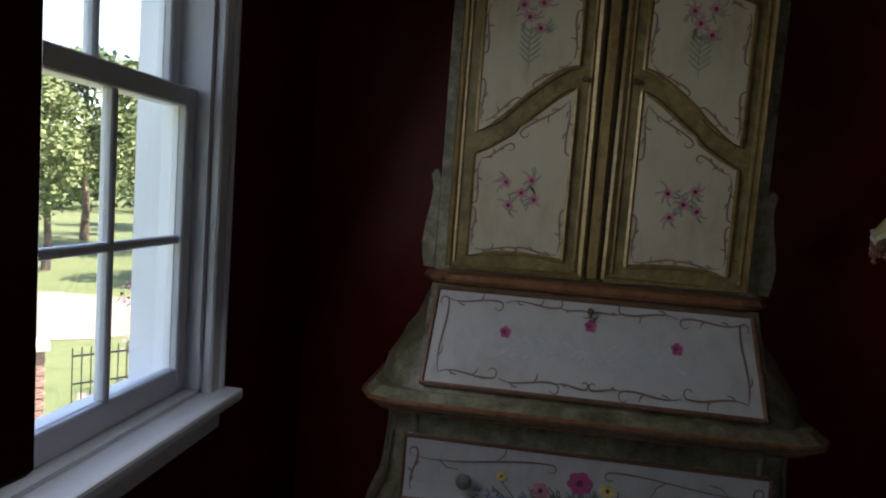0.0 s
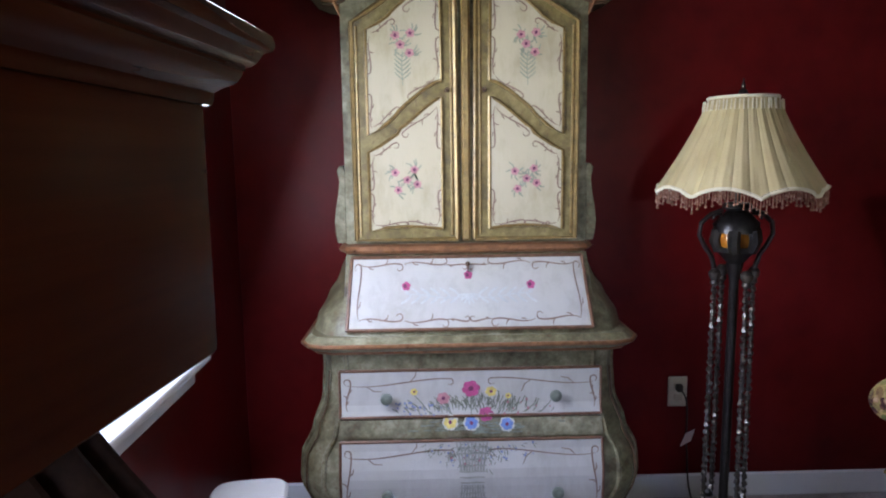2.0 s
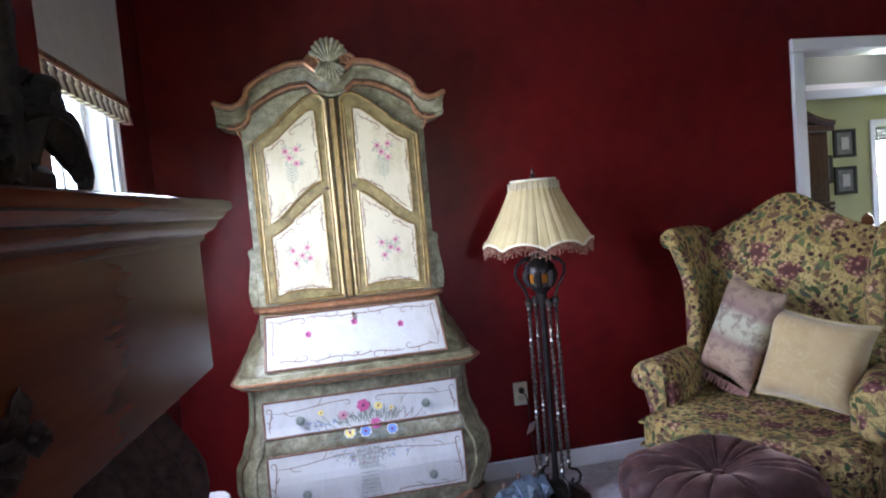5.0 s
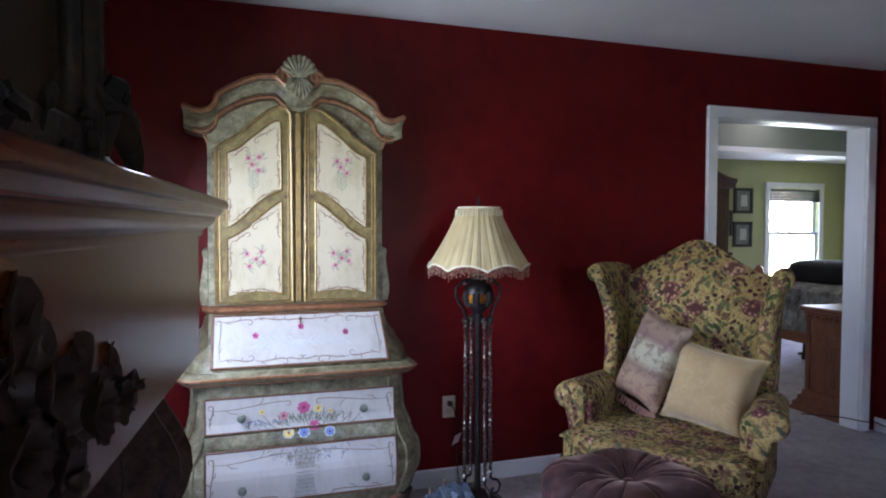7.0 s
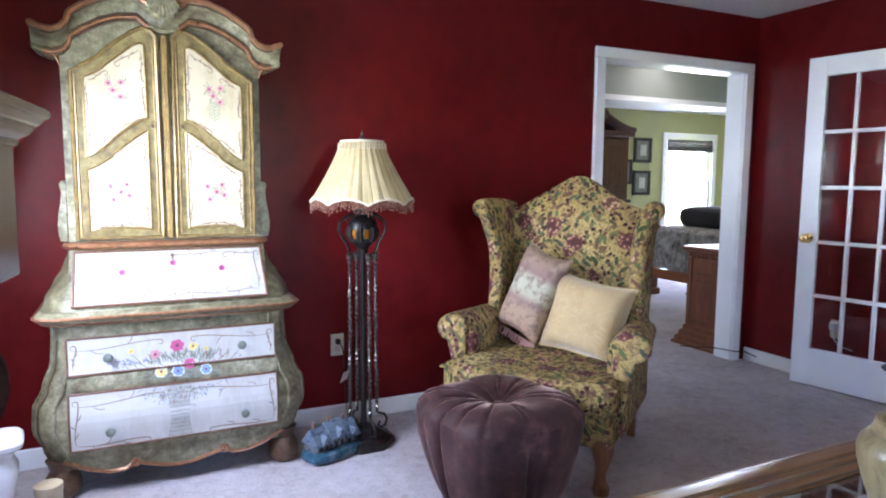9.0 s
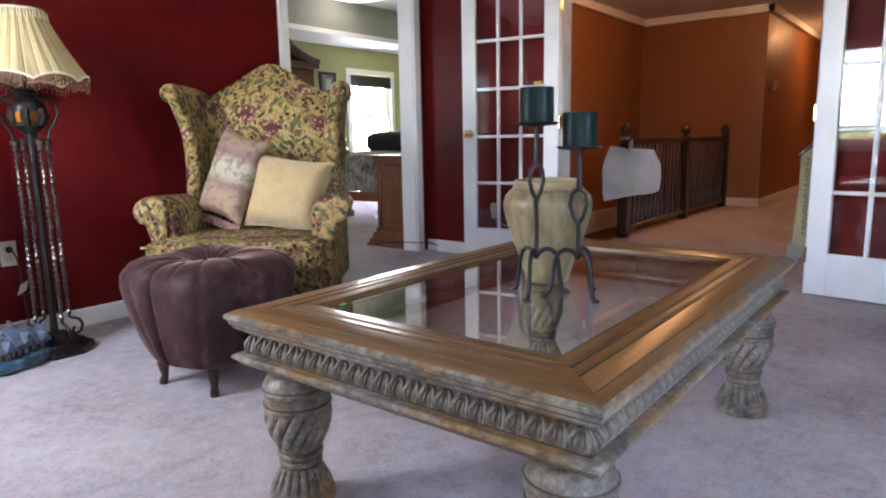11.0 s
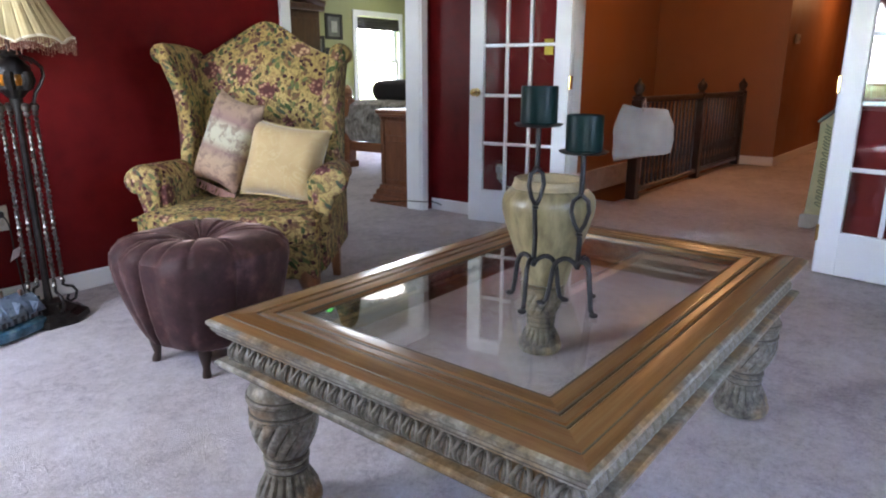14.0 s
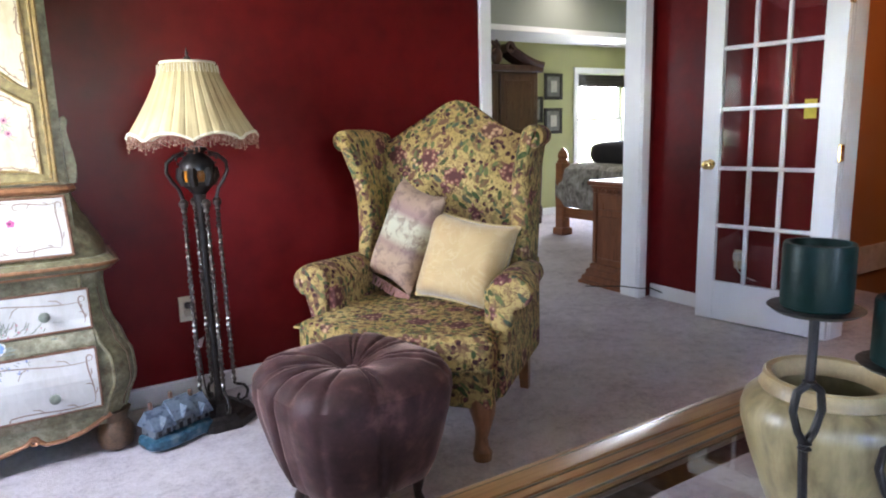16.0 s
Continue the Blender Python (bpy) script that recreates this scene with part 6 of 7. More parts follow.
    for k in range(2):
        sx = 1 if k else -1
        bm = bmesh.new()
        tube(bm, [(sx * 0.045, 0, 1.075), (sx * 0.082, 0, 1.062), (sx * 0.112, 0, 1.035), (sx * 0.116, 0, 0.998), (sx * 0.098, 0, 0.962), (sx * 0.076, 0, 0.932), (sx * 0.064, 0, 0.89)], 0.0075, 8)
        tube(bm, [(sx * 0.060 + 0.018 * math.cos(0.7 * j) * sx, 0, 1.045 + 0.018 * math.sin(0.7 * j)) for j in range(9)], 0.005, 6)
        bmesh.ops.translate(bm, vec=(0, 0, 0.05), verts=bm.verts)
        part("handle", bm, iron, L, "curled iron handle", True)
    bm = bmesh.new()
    lathe(bm, [(0.018, 0.08), (0.0145, 0.16), (0.0145, 0.90), (0.026, 0.957)], 12)
    part("pole", bm, iron, L, "plain centre pole", True)
    steel = plain("worn_steel_twist", (0.095, 0.082, 0.07), 0.34, metal=0.8, vary=0.5, scale=60, bump=0.2)
    for k in range(4):
        a = radians(7 + 90 * k)
        bm = bmesh.new()
        pts, rr = [], []
        for j in range(109):
            z = 0.925 - 0.765 * j / 108
            r = 0.066 + 0.006 * (j / 108)
            pts.append((r * math.cos(a) + 0.0016 * math.cos(j * 1.5), r * math.sin(a) + 0.0016 * math.sin(j * 1.5), z))
            rr.append(0.0082 + 0.0030 * math.sin(j * 1.9))
        tube(bm, pts, rr, 6)
        lathe(bm, [(0.008, -0.030), (0.014, -0.022), (0.010, -0.012), (0.018, -0.002), (0.019, 0.012), (0.010, 0.024)], 12, at=(0.066 * math.cos(a), 0.066 * math.sin(a), 0.918))
        part("twisted_rod", bm, steel, L, "rope-twisted iron rod", True)
        bm = bmesh.new()
        ca, sa = math.cos(a), math.sin(a)
        tube(bm, [(r * ca, r * sa, z) for r, z in ((0.078, 0.165), (0.070, 0.145), (0.085, 0.135), (0.112, 0.125), (0.128, 0.098), (0.118, 0.066), (0.092, 0.058), (0.080, 0.075), (0.090, 0.092))], 0.0065, 8)
        part("scroll", bm, iron, L, "iron scroll at the base", True)
    bm = bmesh.new()
    rings(bm, [[(r * math.cos(2 * math.pi * (i + 0.5) / 8), r * math.sin(2 * math.pi * (i + 0.5) / 8), z) for i in range(8)] for r, z in ((0.150, 0), (0.155, 0.008), (0.150, 0.032), (0.120, 0.042), (0.112, 0.052), (0.090, 0.062), (0.055, 0.085), (0.02, 0.09))])
    part("base", bm, iron, L, "stepped octagonal iron base")


floor_lamp()

# ---- French doors ----


def door_leaf(name, hinge, turn, note, w=0.757):
    """A glazed leaf; its hinge edge is the local origin, its width runs along +x."""
    D = thing(name, (*hinge, 0.012), turn, "white fifteen-pane French door standing open", "door", "French doors", kind="structure")
    h, t = 2.035, 0.0175
    st, tr, br = 0.108, 0.115, 0.235
    part("door_frame", boxes((0, st, -t, t, 0, h), (w - st, w, -t, t, 0, h), (st, w - st, -t, t, 0, br), (st, w - st, -t, t, h - tr, h), bevel=0.003), M_WHITE, D, "white painted stiles and rails")
    x0, x1, z0, z1 = st, w - st, br, h - tr
    for k in (1, 2):
        x = x0 + (x1 - x0) * k / 3
        bm = bmesh.new()
        box(bm, x - 0.011, x + 0.011, -0.014, 0.014, z0, z1, bevel=0.004)
        part("muntin", bm, M_WHITE, D)
    for k in range(1, 5):
        z = z0 + (z1 - z0) * k / 5
        bm = bmesh.new()
        box(bm, x0, x1, -0.0135, 0.0135, z - 0.011, z + 0.011, bevel=0.004)
        part("muntin", bm, M_WHITE, D)
    for i in range(3):
        for j in range(5):
            bm = bmesh.new()
            box(bm, x0 + (x1 - x0) * i / 3, x0 + (x1 - x0) * (i + 1) / 3, -0.002, 0.002, z0 + (z1 - z0) * j / 5, z0 + (z1 - z0) * (j + 1) / 5)
            part("pane", bm, M_GLASS, D).visible_shadow = False
    for s in (-1, 1):
        bm = bmesh.new()
        lathe(bm, [(0.030, 0), (0.031, 0.005), (0.012, 0.012), (0.011, 0.03), (0.022, 0.038), (0.028, 0.05), (0.026, 0.062), (0.014, 0.07)], 20)
        bmesh.ops.transform(bm, matrix=Matrix.Rotation(radians(-90 * s), 4, "X"), verts=bm.verts)
        part("knob", bm, M_BRASS, D, "polished brass knob", True, at=(w - 0.06, s * t, 0.93))
    for z in (0.22, 1.0, 1.78):
        bm = bmesh.new()
        box(bm, -0.012, 0.004, -0.024, 0.024, z - 0.045, z + 0.045, bevel=0.003)
        part("hinge", bm, M_BRASS, D, "brass hinge")
    if note:
        bm = bmesh.new()
        box(bm, 0.125, 0.185, note * 0.003, note * 0.0045, 1.18, 1.28)
        part("sticker", bm, plain("yellow_paper", (0.62, 0.50, 0.06), 0.7), D, "yellow paper sticker on the pane")
    return D


door_leaf("door_3", (3.806, 0.652), 100.0, 1, 0.735)
door_leaf("door_4", (3.800, -0.915), -99.0, 0)

# ---- hall ----
M_DARKRAIL = plain("dark_walnut_stain", (0.030, 0.014, 0.009), 0.35, vary=0.4, scale=20)


def railing():
    R = thing("stair_railing", (5.32, 0.80, 0), 0, "dark walnut stair railing with turned newels round the stairwell", "railing")
    for x in (0.0, 1.63, 3.13):
        bm = bmesh.new()
        box(bm, x - 0.045, x + 0.045, -0.045, 0.045, 0, 0.86, bevel=0.006)
        lathe(bm, [(0.040, 0.86), (0.054, 0.872), (0.054, 0.888), (0.030, 0.90), (0.026, 0.915), (0.040, 0.93), (0.050, 0.955), (0.047, 0.98), (0.03, 1.0), (0.012, 1.02), (0.016, 1.03), (0.004, 1.04)], 18, at=(x, 0, 0.0))
        part("newel", bm, M_DARKRAIL, R, "square newel with turned cap", True)
    for nm, z0, z1, w in (("handrail", 0.835, 0.885, 0.032), ("bottom_rail", 0.055, 0.10, 0.028)):
        bm = bmesh.new()
        box(bm, 0.045, 3.10, -w, w, z0, z1, bevel=0.010)
        part(nm, bm, M_DARKRAIL, R)
    me = None
    for k in range(29):
        x = 0.11 + 0.105 * k
        if abs(x - 1.63) < 0.06:
            continue
        if me is None:
            bm = bmesh.new()
            lathe(bm, [(0.016, 0.10), (0.016, 0.18), (0.011, 0.20), (0.017, 0.28), (0.012, 0.42), (0.010, 0.78), (0.012, 0.835)], 8)
            o = part("baluster", bm, M_DARKRAIL, R, smooth=True, at=(x, 0, 0))
            me = o.data
        else:
            o = new("baluster", me)
            o.parent = R
            o.location = (x, 0, 0)


railing()


def plastic_bag():
    n = Nodes("translucent_plastic_film")
    g = n.noise(4, 3, 0.6)
    n.set(Base_Color=n.ramp(g, (0.3, (0.78, 0.76, 0.75)), (0.7, (0.90, 0.89, 0.89))), Roughness=0.3, Alpha=n.ramp(n.noise(3.5, 3), (0.30, 0.34), (0.70, 0.46)))
    n.bump(n.noise(12, 3, 0.5, 1.5), 0.3, 0.015)
    B = thing("plastic_bag", (5.235, 0.70, 0.36), 113, "filled translucent white plastic bag hung on the newel", "bag")
    bm = bmesh.new()
    loops = []
    for j in range(15):
        k = j / 14
        lp = []
        for i in range(36):
            a = 2 * math.pi * i / 36
            wx = 0.235 + 0.02 * math.sin(k * 3) - 0.05 * k ** 3
            wy = 0.015 + 0.055 * math.sin(math.pi * min(1, k * 0.9 + 0.12)) ** 0.7
            q = 0.012 * noise.noise((math.cos(a) * 2, math.sin(a) * 2, k * 4))
            lp.append(((wx + q) * math.copysign(abs(math.cos(a)) ** 0.7, math.cos(a)), -0.045 + (wy + q) * math.sin(a) - 0.03, 0.02 + 0.42 * k + 0.02 * noise.noise((a, k * 3, 5)) * (1 - 0.5 * k) + 0.02 * math.cos(a) * k - 0.05 * math.cos(a) * (1 - k)))
        loops.append(lp)
    rings(bm, loops)
    part("film", bm, n.m, B, smooth=True)
    bm = bmesh.new()
    soft_box(bm, -0.16, 0.14, -0.10, -0.05, 0.03, 0.09, 0.8)
    part("contents", bm, plain("mixed_dull_cloth", (0.40, 0.40, 0.33), 0.9, vary=0.5, scale=12), B, "dull cloth seen through the film", True)
    bm = bmesh.new()
    tube(bm, [(-0.02, -0.07, 0.40), (0.0, -0.05, 0.47), (0.0, 0.0, 0.515), (0.02, 0.05, 0.47), (0.02, 0.06, 0.43), (0.02, -0.05, 0.41)], 0.006, 6)
    part("handle_loop", bm, n.m, B, smooth=True)


plastic_bag()


def hall_light(x, y):
    L = thing("ceiling_light", (x, y, ZC), 0, "flush ceiling light with frosted bowl, switched on", "ceiling light", "hall ceiling lights")
    bm = bmesh.new()
    lathe(bm, [(0.15, -0.05), (0.19, -0.045), (0.20, -0.02), (0.17, 0.0)], 30)
    part("rim", bm, plain("bronze_fixture_metal", (0.22, 0.12, 0.06), 0.35, metal=0.7), L, "bronze rim", True)
    n = Nodes("glowing_frosted_glass")
    n.set(Base_Color=(0.9, 0.85, 0.75), Roughness=0.5, Emission_Color=(1.0, 0.80, 0.52), Emission_Strength=0.06)
    bm = bmesh.new()
    lathe(bm, [(0.02, -0.145), (0.08, -0.135), (0.13, -0.105), (0.165, -0.05), (0.16, -0.046)], 30)
    o = part("bowl", bm, n.m, L, "lit frosted glass bowl", True)
    o.visible_shadow = False


hall_light(6.42, 0.48)
hall_light(10.6, -0.3)


def hall_desk():
    D = thing("slant_top_desk", (5.03, -1.245, 0), 0, "pale green painted slant-top desk with floral side in the hall", "desk")
    pale = plain("pale_yellow_green_paint", (0.50, 0.48, 0.26), 0.5, vary=0.15, scale=8)
    bm = bmesh.new()
    slab(bm, [(0.0, 0.10), (0.62, 0.10), (0.60, 0.5), (0.60, 0.74), (0.30, 1.02), (0.0, 1.02)], "x", 0.0, 0.85)
    part("body", bm, pale, D)
    bm = bmesh.new()
    slab(bm, [(0.605, 0.745), (0.62, 0.755), (0.31, 1.045), (0.0, 1.045), (0.0, 1.022), (0.30, 1.022)], "x", -0.012, 0.862)
    part("lid", bm, plain("dark_green_edge_paint", (0.06, 0.065, 0.03), 0.4), D, "dark green edged slanted lid")
    bm = bmesh.new()
    slab(bm, [(0.0, 0.0), (0.08, 0.0), (0.12, 0.05), (0.30, 0.07), (0.50, 0.05), (0.56, 0.0), (0.645, 0.0), (0.645, 0.10), (0.0, 0.10)], "x", -0.015, 0.865)
    part("plinth", bm, M_IVORY, D, "ivory bracket-foot plinth")
    bm = bmesh.new()
    rnd = random.Random(2)
    fn = lambda u, v: (-0.0015, u, v)
    for k in range(26):
        z = 0.16 + 0.55 * k / 25
        for s in (-1, 1):
            stroke(bm, [(0.53, z), (0.53 + s * 0.02, z + 0.012), (0.53 + s * 0.035, z + rnd.uniform(0, 0.03))], 0.005, fn)
    part("painted_vine", bm, plain("grey_green_painted_vine", (0.20, 0.22, 0.12), 0.5, bump=0), D, "painted vine border")


hall_desk()


def thermostat():
    T = thing("thermostat", (8.9, 0.365, 1.50), 0, "small beige thermostat on the hall wall", "thermostat")
    bm = bmesh.new()
    box(bm, -0.06, 0.06, -0.03, 0.013, -0.055, 0.055, bevel=0.008)
    part("case", bm, plain("beige_plastic", (0.48, 0.38, 0.27), 0.5), T)
    bm = bmesh.new()
    box(bm, -0.035, 0.035, -0.033, -0.031, -0.02, 0.02)
    part("dial_window", bm, plain("grey_display", (0.16, 0.15, 0.13), 0.3), T, "grey display window")


thermostat()
casing("door_5", [(12.3, 12.38, -1.25, -1.22, 0, 2.05), (11.5, 11.58, -1.25, -1.22, 0, 2.05), (11.5, 12.38, -1.25, -1.22, 2.05, 2.12)], "white casing of a further hall door")

# ---- bedroom ----


def bed_window():
    x0, x1, z0, z1, y = 6.72, 7.60, 0.62, 1.90, 5.70
    W = thing("window_3", (0, 0, 0), 0, "white double-hung bedroom window with a dark blind", "window", kind="structure")
    part("casing", boxes((x0 - 0.08, x0, y - 0.022, y, z0 - 0.06, z1), (x1, x1 + 0.08, y - 0.022, y, z0 - 0.06, z1), (x0 - 0.08, x1 + 0.08, y - 0.024, y, z1, z1 + 0.08), (x0 - 0.1, x1 + 0.1, y - 0.05, y, z0 - 0.03, z0), bevel=0.004), M_WHITE, W, "white painted casing")
    zm = 1.28
    for nm, yy, a, b in (("lower_sash", y + 0.03, z0, zm + 0.02), ("upper_sash", y + 0.07, zm - 0.02, z1)):
        s = part(nm, boxes((x0, x0 + 0.045, yy - 0.015, yy + 0.015, a, b), (x1 - 0.045, x1, yy - 0.015, yy + 0.015, a, b), (x0 + 0.045, x1 - 0.045, yy - 0.014, yy + 0.014, a, a + 0.045), (x0 + 0.045, x1 - 0.045, yy - 0.014, yy + 0.014, b - 0.04, b)), M_WHITE, W, "white painted sash")
        if nm == "upper_sash":
            for k in range(1, 4):
                x = x0 + 0.045 + (x1 - x0 - 0.09) * k / 4
                part("muntin", boxes((x - 0.008, x + 0.008, yy - 0.01, yy + 0.01, a + 0.04, b - 0.04)), M_WHITE, s)
            for k in range(1, 3):
                z = a + (b - a) * k / 3
                part("muntin", boxes((x0 + 0.045, x1 - 0.045, yy - 0.009, yy + 0.009, z - 0.008, z + 0.008)), M_WHITE, s)
    bm = bmesh.new()
    for k in range(4):
        box(bm, x0 + 0.004, x1 - 0.004, y - 0.03 + 0.004 * k, y + 0.008, 1.72 + 0.042 * k, 1.76 + 0.042 * k, bevel=0.004)
    part("blind", bm, plain("black_brown_blind_cloth", (0.018, 0.015, 0.013), 0.8), W, "dark folded blind")


bed_window()


def picture(x, z, w, h):
    P = thing("framed_picture", (x, 5.695, z), 0, "small black-framed picture with pale mat", "picture", "bedroom pictures")
    part("frame", boxes((-w / 2, -w / 2 + 0.04, -0.022, 0, -h / 2, h / 2), (w / 2 - 0.04, w / 2, -0.022, 0, -h / 2, h / 2), (-w / 2 + 0.04, w / 2 - 0.04, -0.022, 0, -h / 2, -h / 2 + 0.04), (-w / 2 + 0.04, w / 2 - 0.04, -0.022, 0, h / 2 - 0.04, h / 2)), plain("black_picture_frame", (0.016, 0.013, 0.012), 0.35), P, "black frame")
    part("mat", boxes((-w / 2 + 0.04, w / 2 - 0.04, -0.010, -0.004, -h / 2 + 0.04, h / 2 - 0.04)), plain("grey_print", (0.14, 0.14, 0.13), 0.5, vary=0.4, scale=12), P, "grey print")
    part("print", boxes((-w * 0.14, w * 0.2, -0.013, -0.0102, -h * 0.22, h * 0.22)), plain("pale_print_paper", (0.42, 0.40, 0.36), 0.6, vary=0.2, scale=20), P, "pale print")


for px, pz in ((6.27, 1.72), (6.265, 1.27), (5.93, 1.42)):
    picture(px, pz, 0.31, 0.34)


M_ARMOIRE = wood("dark_brown_armoire_wood", (0.030, 0.012, 0.007), (0.085, 0.034, 0.018), 0.32, "z")


def armoire():
    A = thing("armoire", (4.95, 5.42, 0), 0, "tall cherry armoire with carved broken pediment", "armoire")
    part("body", boxes((-0.60, 0.60, -0.28, 0.27, 0.08, 1.86), (-0.64, 0.64, -0.31, 0.27, 0.0, 0.10), (-0.64, 0.64, -0.31, 0.27, 1.02, 1.06), bevel=0.008), M_ARMOIRE, A)
    for s in (-1, 1):
        bm = bmesh.new()
        box(bm, min(0.02 * s, 0.54 * s), max(0.02 * s, 0.54 * s), -0.305, -0.281, 1.10, 1.82, bevel=0.008)
        d = part("door", bm, M_ARMOIRE, A)
        bm = bmesh.new()
        box(bm, min(0.09 * s, 0.47 * s), max(0.09 * s, 0.47 * s), -0.315, -0.305, 1.18, 1.74, bevel=0.004)
        part("door_panel", bm, M_ARMOIRE, d)
        bm = bmesh.new()
        loops = []
        for k in range(11):
            u = k / 10
            x = 0.64 - 0.50 * u
            z = 1.90 + 0.20 * u ** 1.6
            loops.append([(s * x, y, z + dz) for y, dz in ((-0.30, -0.04), (-0.36, 0.02), (-0.36, 0.055), (-0.1, 0.055), (-0.1, -0.04))])
        rings(bm, loops)
        tube(bm, [(s * 0.14 + 0.05 * math.cos(0.6 * k), -0.34, 2.11 + 0.05 * math.sin(0.6 * k)) for k in range(11)], 0.022, 8)
        part("pediment", bm, M_ARMOIRE, A, "carved swan-neck pediment", True)
        bm = bmesh.new()
        lathe(bm, [(0.05, 0.10), (0.05, 0.2), (0.03, 0.25), (0.045, 0.6), (0.03, 0.98), (0.05, 1.0)], 12, at=(s * 0.60, -0.29, 0))
        part("corner_post", bm, M_ARMOIRE, A, smooth=True)
    bm = bmesh.new()
    box(bm, -0.66, 0.66, -0.33, 0.27, 1.84, 1.92, bevel=0.015)
    part("cornice", bm, M_ARMOIRE, A)
    bm = bmesh.new()
    lathe(bm, [(0.03, 1.92), (0.06, 1.96), (0.07, 2.03), (0.04, 2.10), (0.05, 2.14), (0.01, 2.2)], 12, at=(0, -0.26, 0))
    part("finial", bm, M_ARMOIRE, A, smooth=True)


armoire()


def bed():
    B = thing("bed", (5.22, 3.4, 0), 0, "cherry wood bed with fur-patterned cover", "bed")
    oak = wood("orange_brown_bed_wood", (0.17, 0.055, 0.018), (0.32, 0.12, 0.045), 0.35, "y")
    for y in (-0.92, 0.92):
        bm = bmesh.new()
        box(bm, -0.06, 0.06, y - 0.06, y + 0.06, 0.05, 0.80, bevel=0.01)
        box(bm, -0.08, 0.08, y - 0.08, y + 0.08, 0.0, 0.08, bevel=0.01)
        lathe(bm, [(0.075, 0.80), (0.085, 0.82), (0.06, 0.84), (0.08, 0.87), (0.06, 0.92), (0.01, 0.96)], 4, at=(0, y, 0))
        part("bedpost", bm, oak, B, "square bedpost with pointed cap")
    bm = bmesh.new()
    box(bm, -0.025, 0.025, -0.86, 0.86, 0.20, 0.31, bevel=0.006)
    part("foot_rail", bm, oak, B)
    bm = bmesh.new()
    soft_box(bm, 0.03, 2.1, -0.86, 0.86, 0.30, 0.68, 0.12)
    part("mattress", bm, M_WHITE, B, smooth=True)
    n = Nodes("grey_fur_pattern_cover")
    g, h = n.noise(7, 5, 0.7, 0.8), n.noise(30, 4, 0.6, 0.3, n.stretch(1, 1, 0.4))
    n.set(Base_Color=n.ramp(n.math("ADD", n.math("MULTIPLY", g, 0.6), n.math("MULTIPLY", h, 0.4)), (0.36, (0.06, 0.055, 0.05)), (0.5, (0.26, 0.24, 0.21)), (0.62, (0.45, 0.43, 0.40))), Roughness=0.9)
    n.bump(g, 0.6, 0.02)
    bm = bmesh.new()
    loops = []
    prof = [(-0.055, 0.34), (-0.075, 0.45), (-0.07, 0.6), (-0.04, 0.74), (0.04, 0.775), (0.4, 0.79), (1.2, 0.80), (2.0, 0.78)]
    for x, z in prof:
        lp = []
        for i in range(41):
            y = -0.98 + 1.96 * i / 40
            q = noise.noise((x * 3, y * 4, z * 3))
            lp.append((x + 0.025 * q, y, z + 0.03 * noise.noise((x * 2 + 7, y * 3, 1)) + (0.03 * math.sin(y * 9) if z < 0.4 else 0)))
        loops.append(lp + [(x + 0.02, yy, z - 0.02) for _, yy, _ in reversed(lp)])
    rings(bm, loops)
    part("cover", bm, n.m, B, "grey fur-patterned bed cover", True)
    for y, x, mt in ((0.52, 0.55, "black_pillow_cloth"), (0.1, 0.85, "black_pillow_cloth")):
        bm = bmesh.new()
        soft_box(bm, x - 0.3, x + 0.35, y - 0.38, y + 0.38, 0.76, 1.02, 0.6)
        part("pillow", bm, plain(mt, (0.016, 0.014, 0.015), 0.8), B, "black pillow", True)
    bm = bmesh.new()
    tube(bm, [(0.12, 0.42, 0.22), (0.12, 0.42, 0.05)], 0.015, 8)
    tube(bm, [(0.05, 0.42, 0.07), (0.4, 0.38, 0.09)], 0.014, 8)
    lathe(bm, [(0.025, -0.012), (0.03, 0), (0.025, 0.012)], 14)
    for v in bm.verts:
        if abs(v.co.z) < 0.02 and v.co.length < 0.05:
            v.co = Vector((0.12 + v.co.x, 0.42 + v.co.z, 0.03 + v.co.y))
    part("caster", bm, M_BLACKIRON, B, "black steel bed frame caster")


bed()


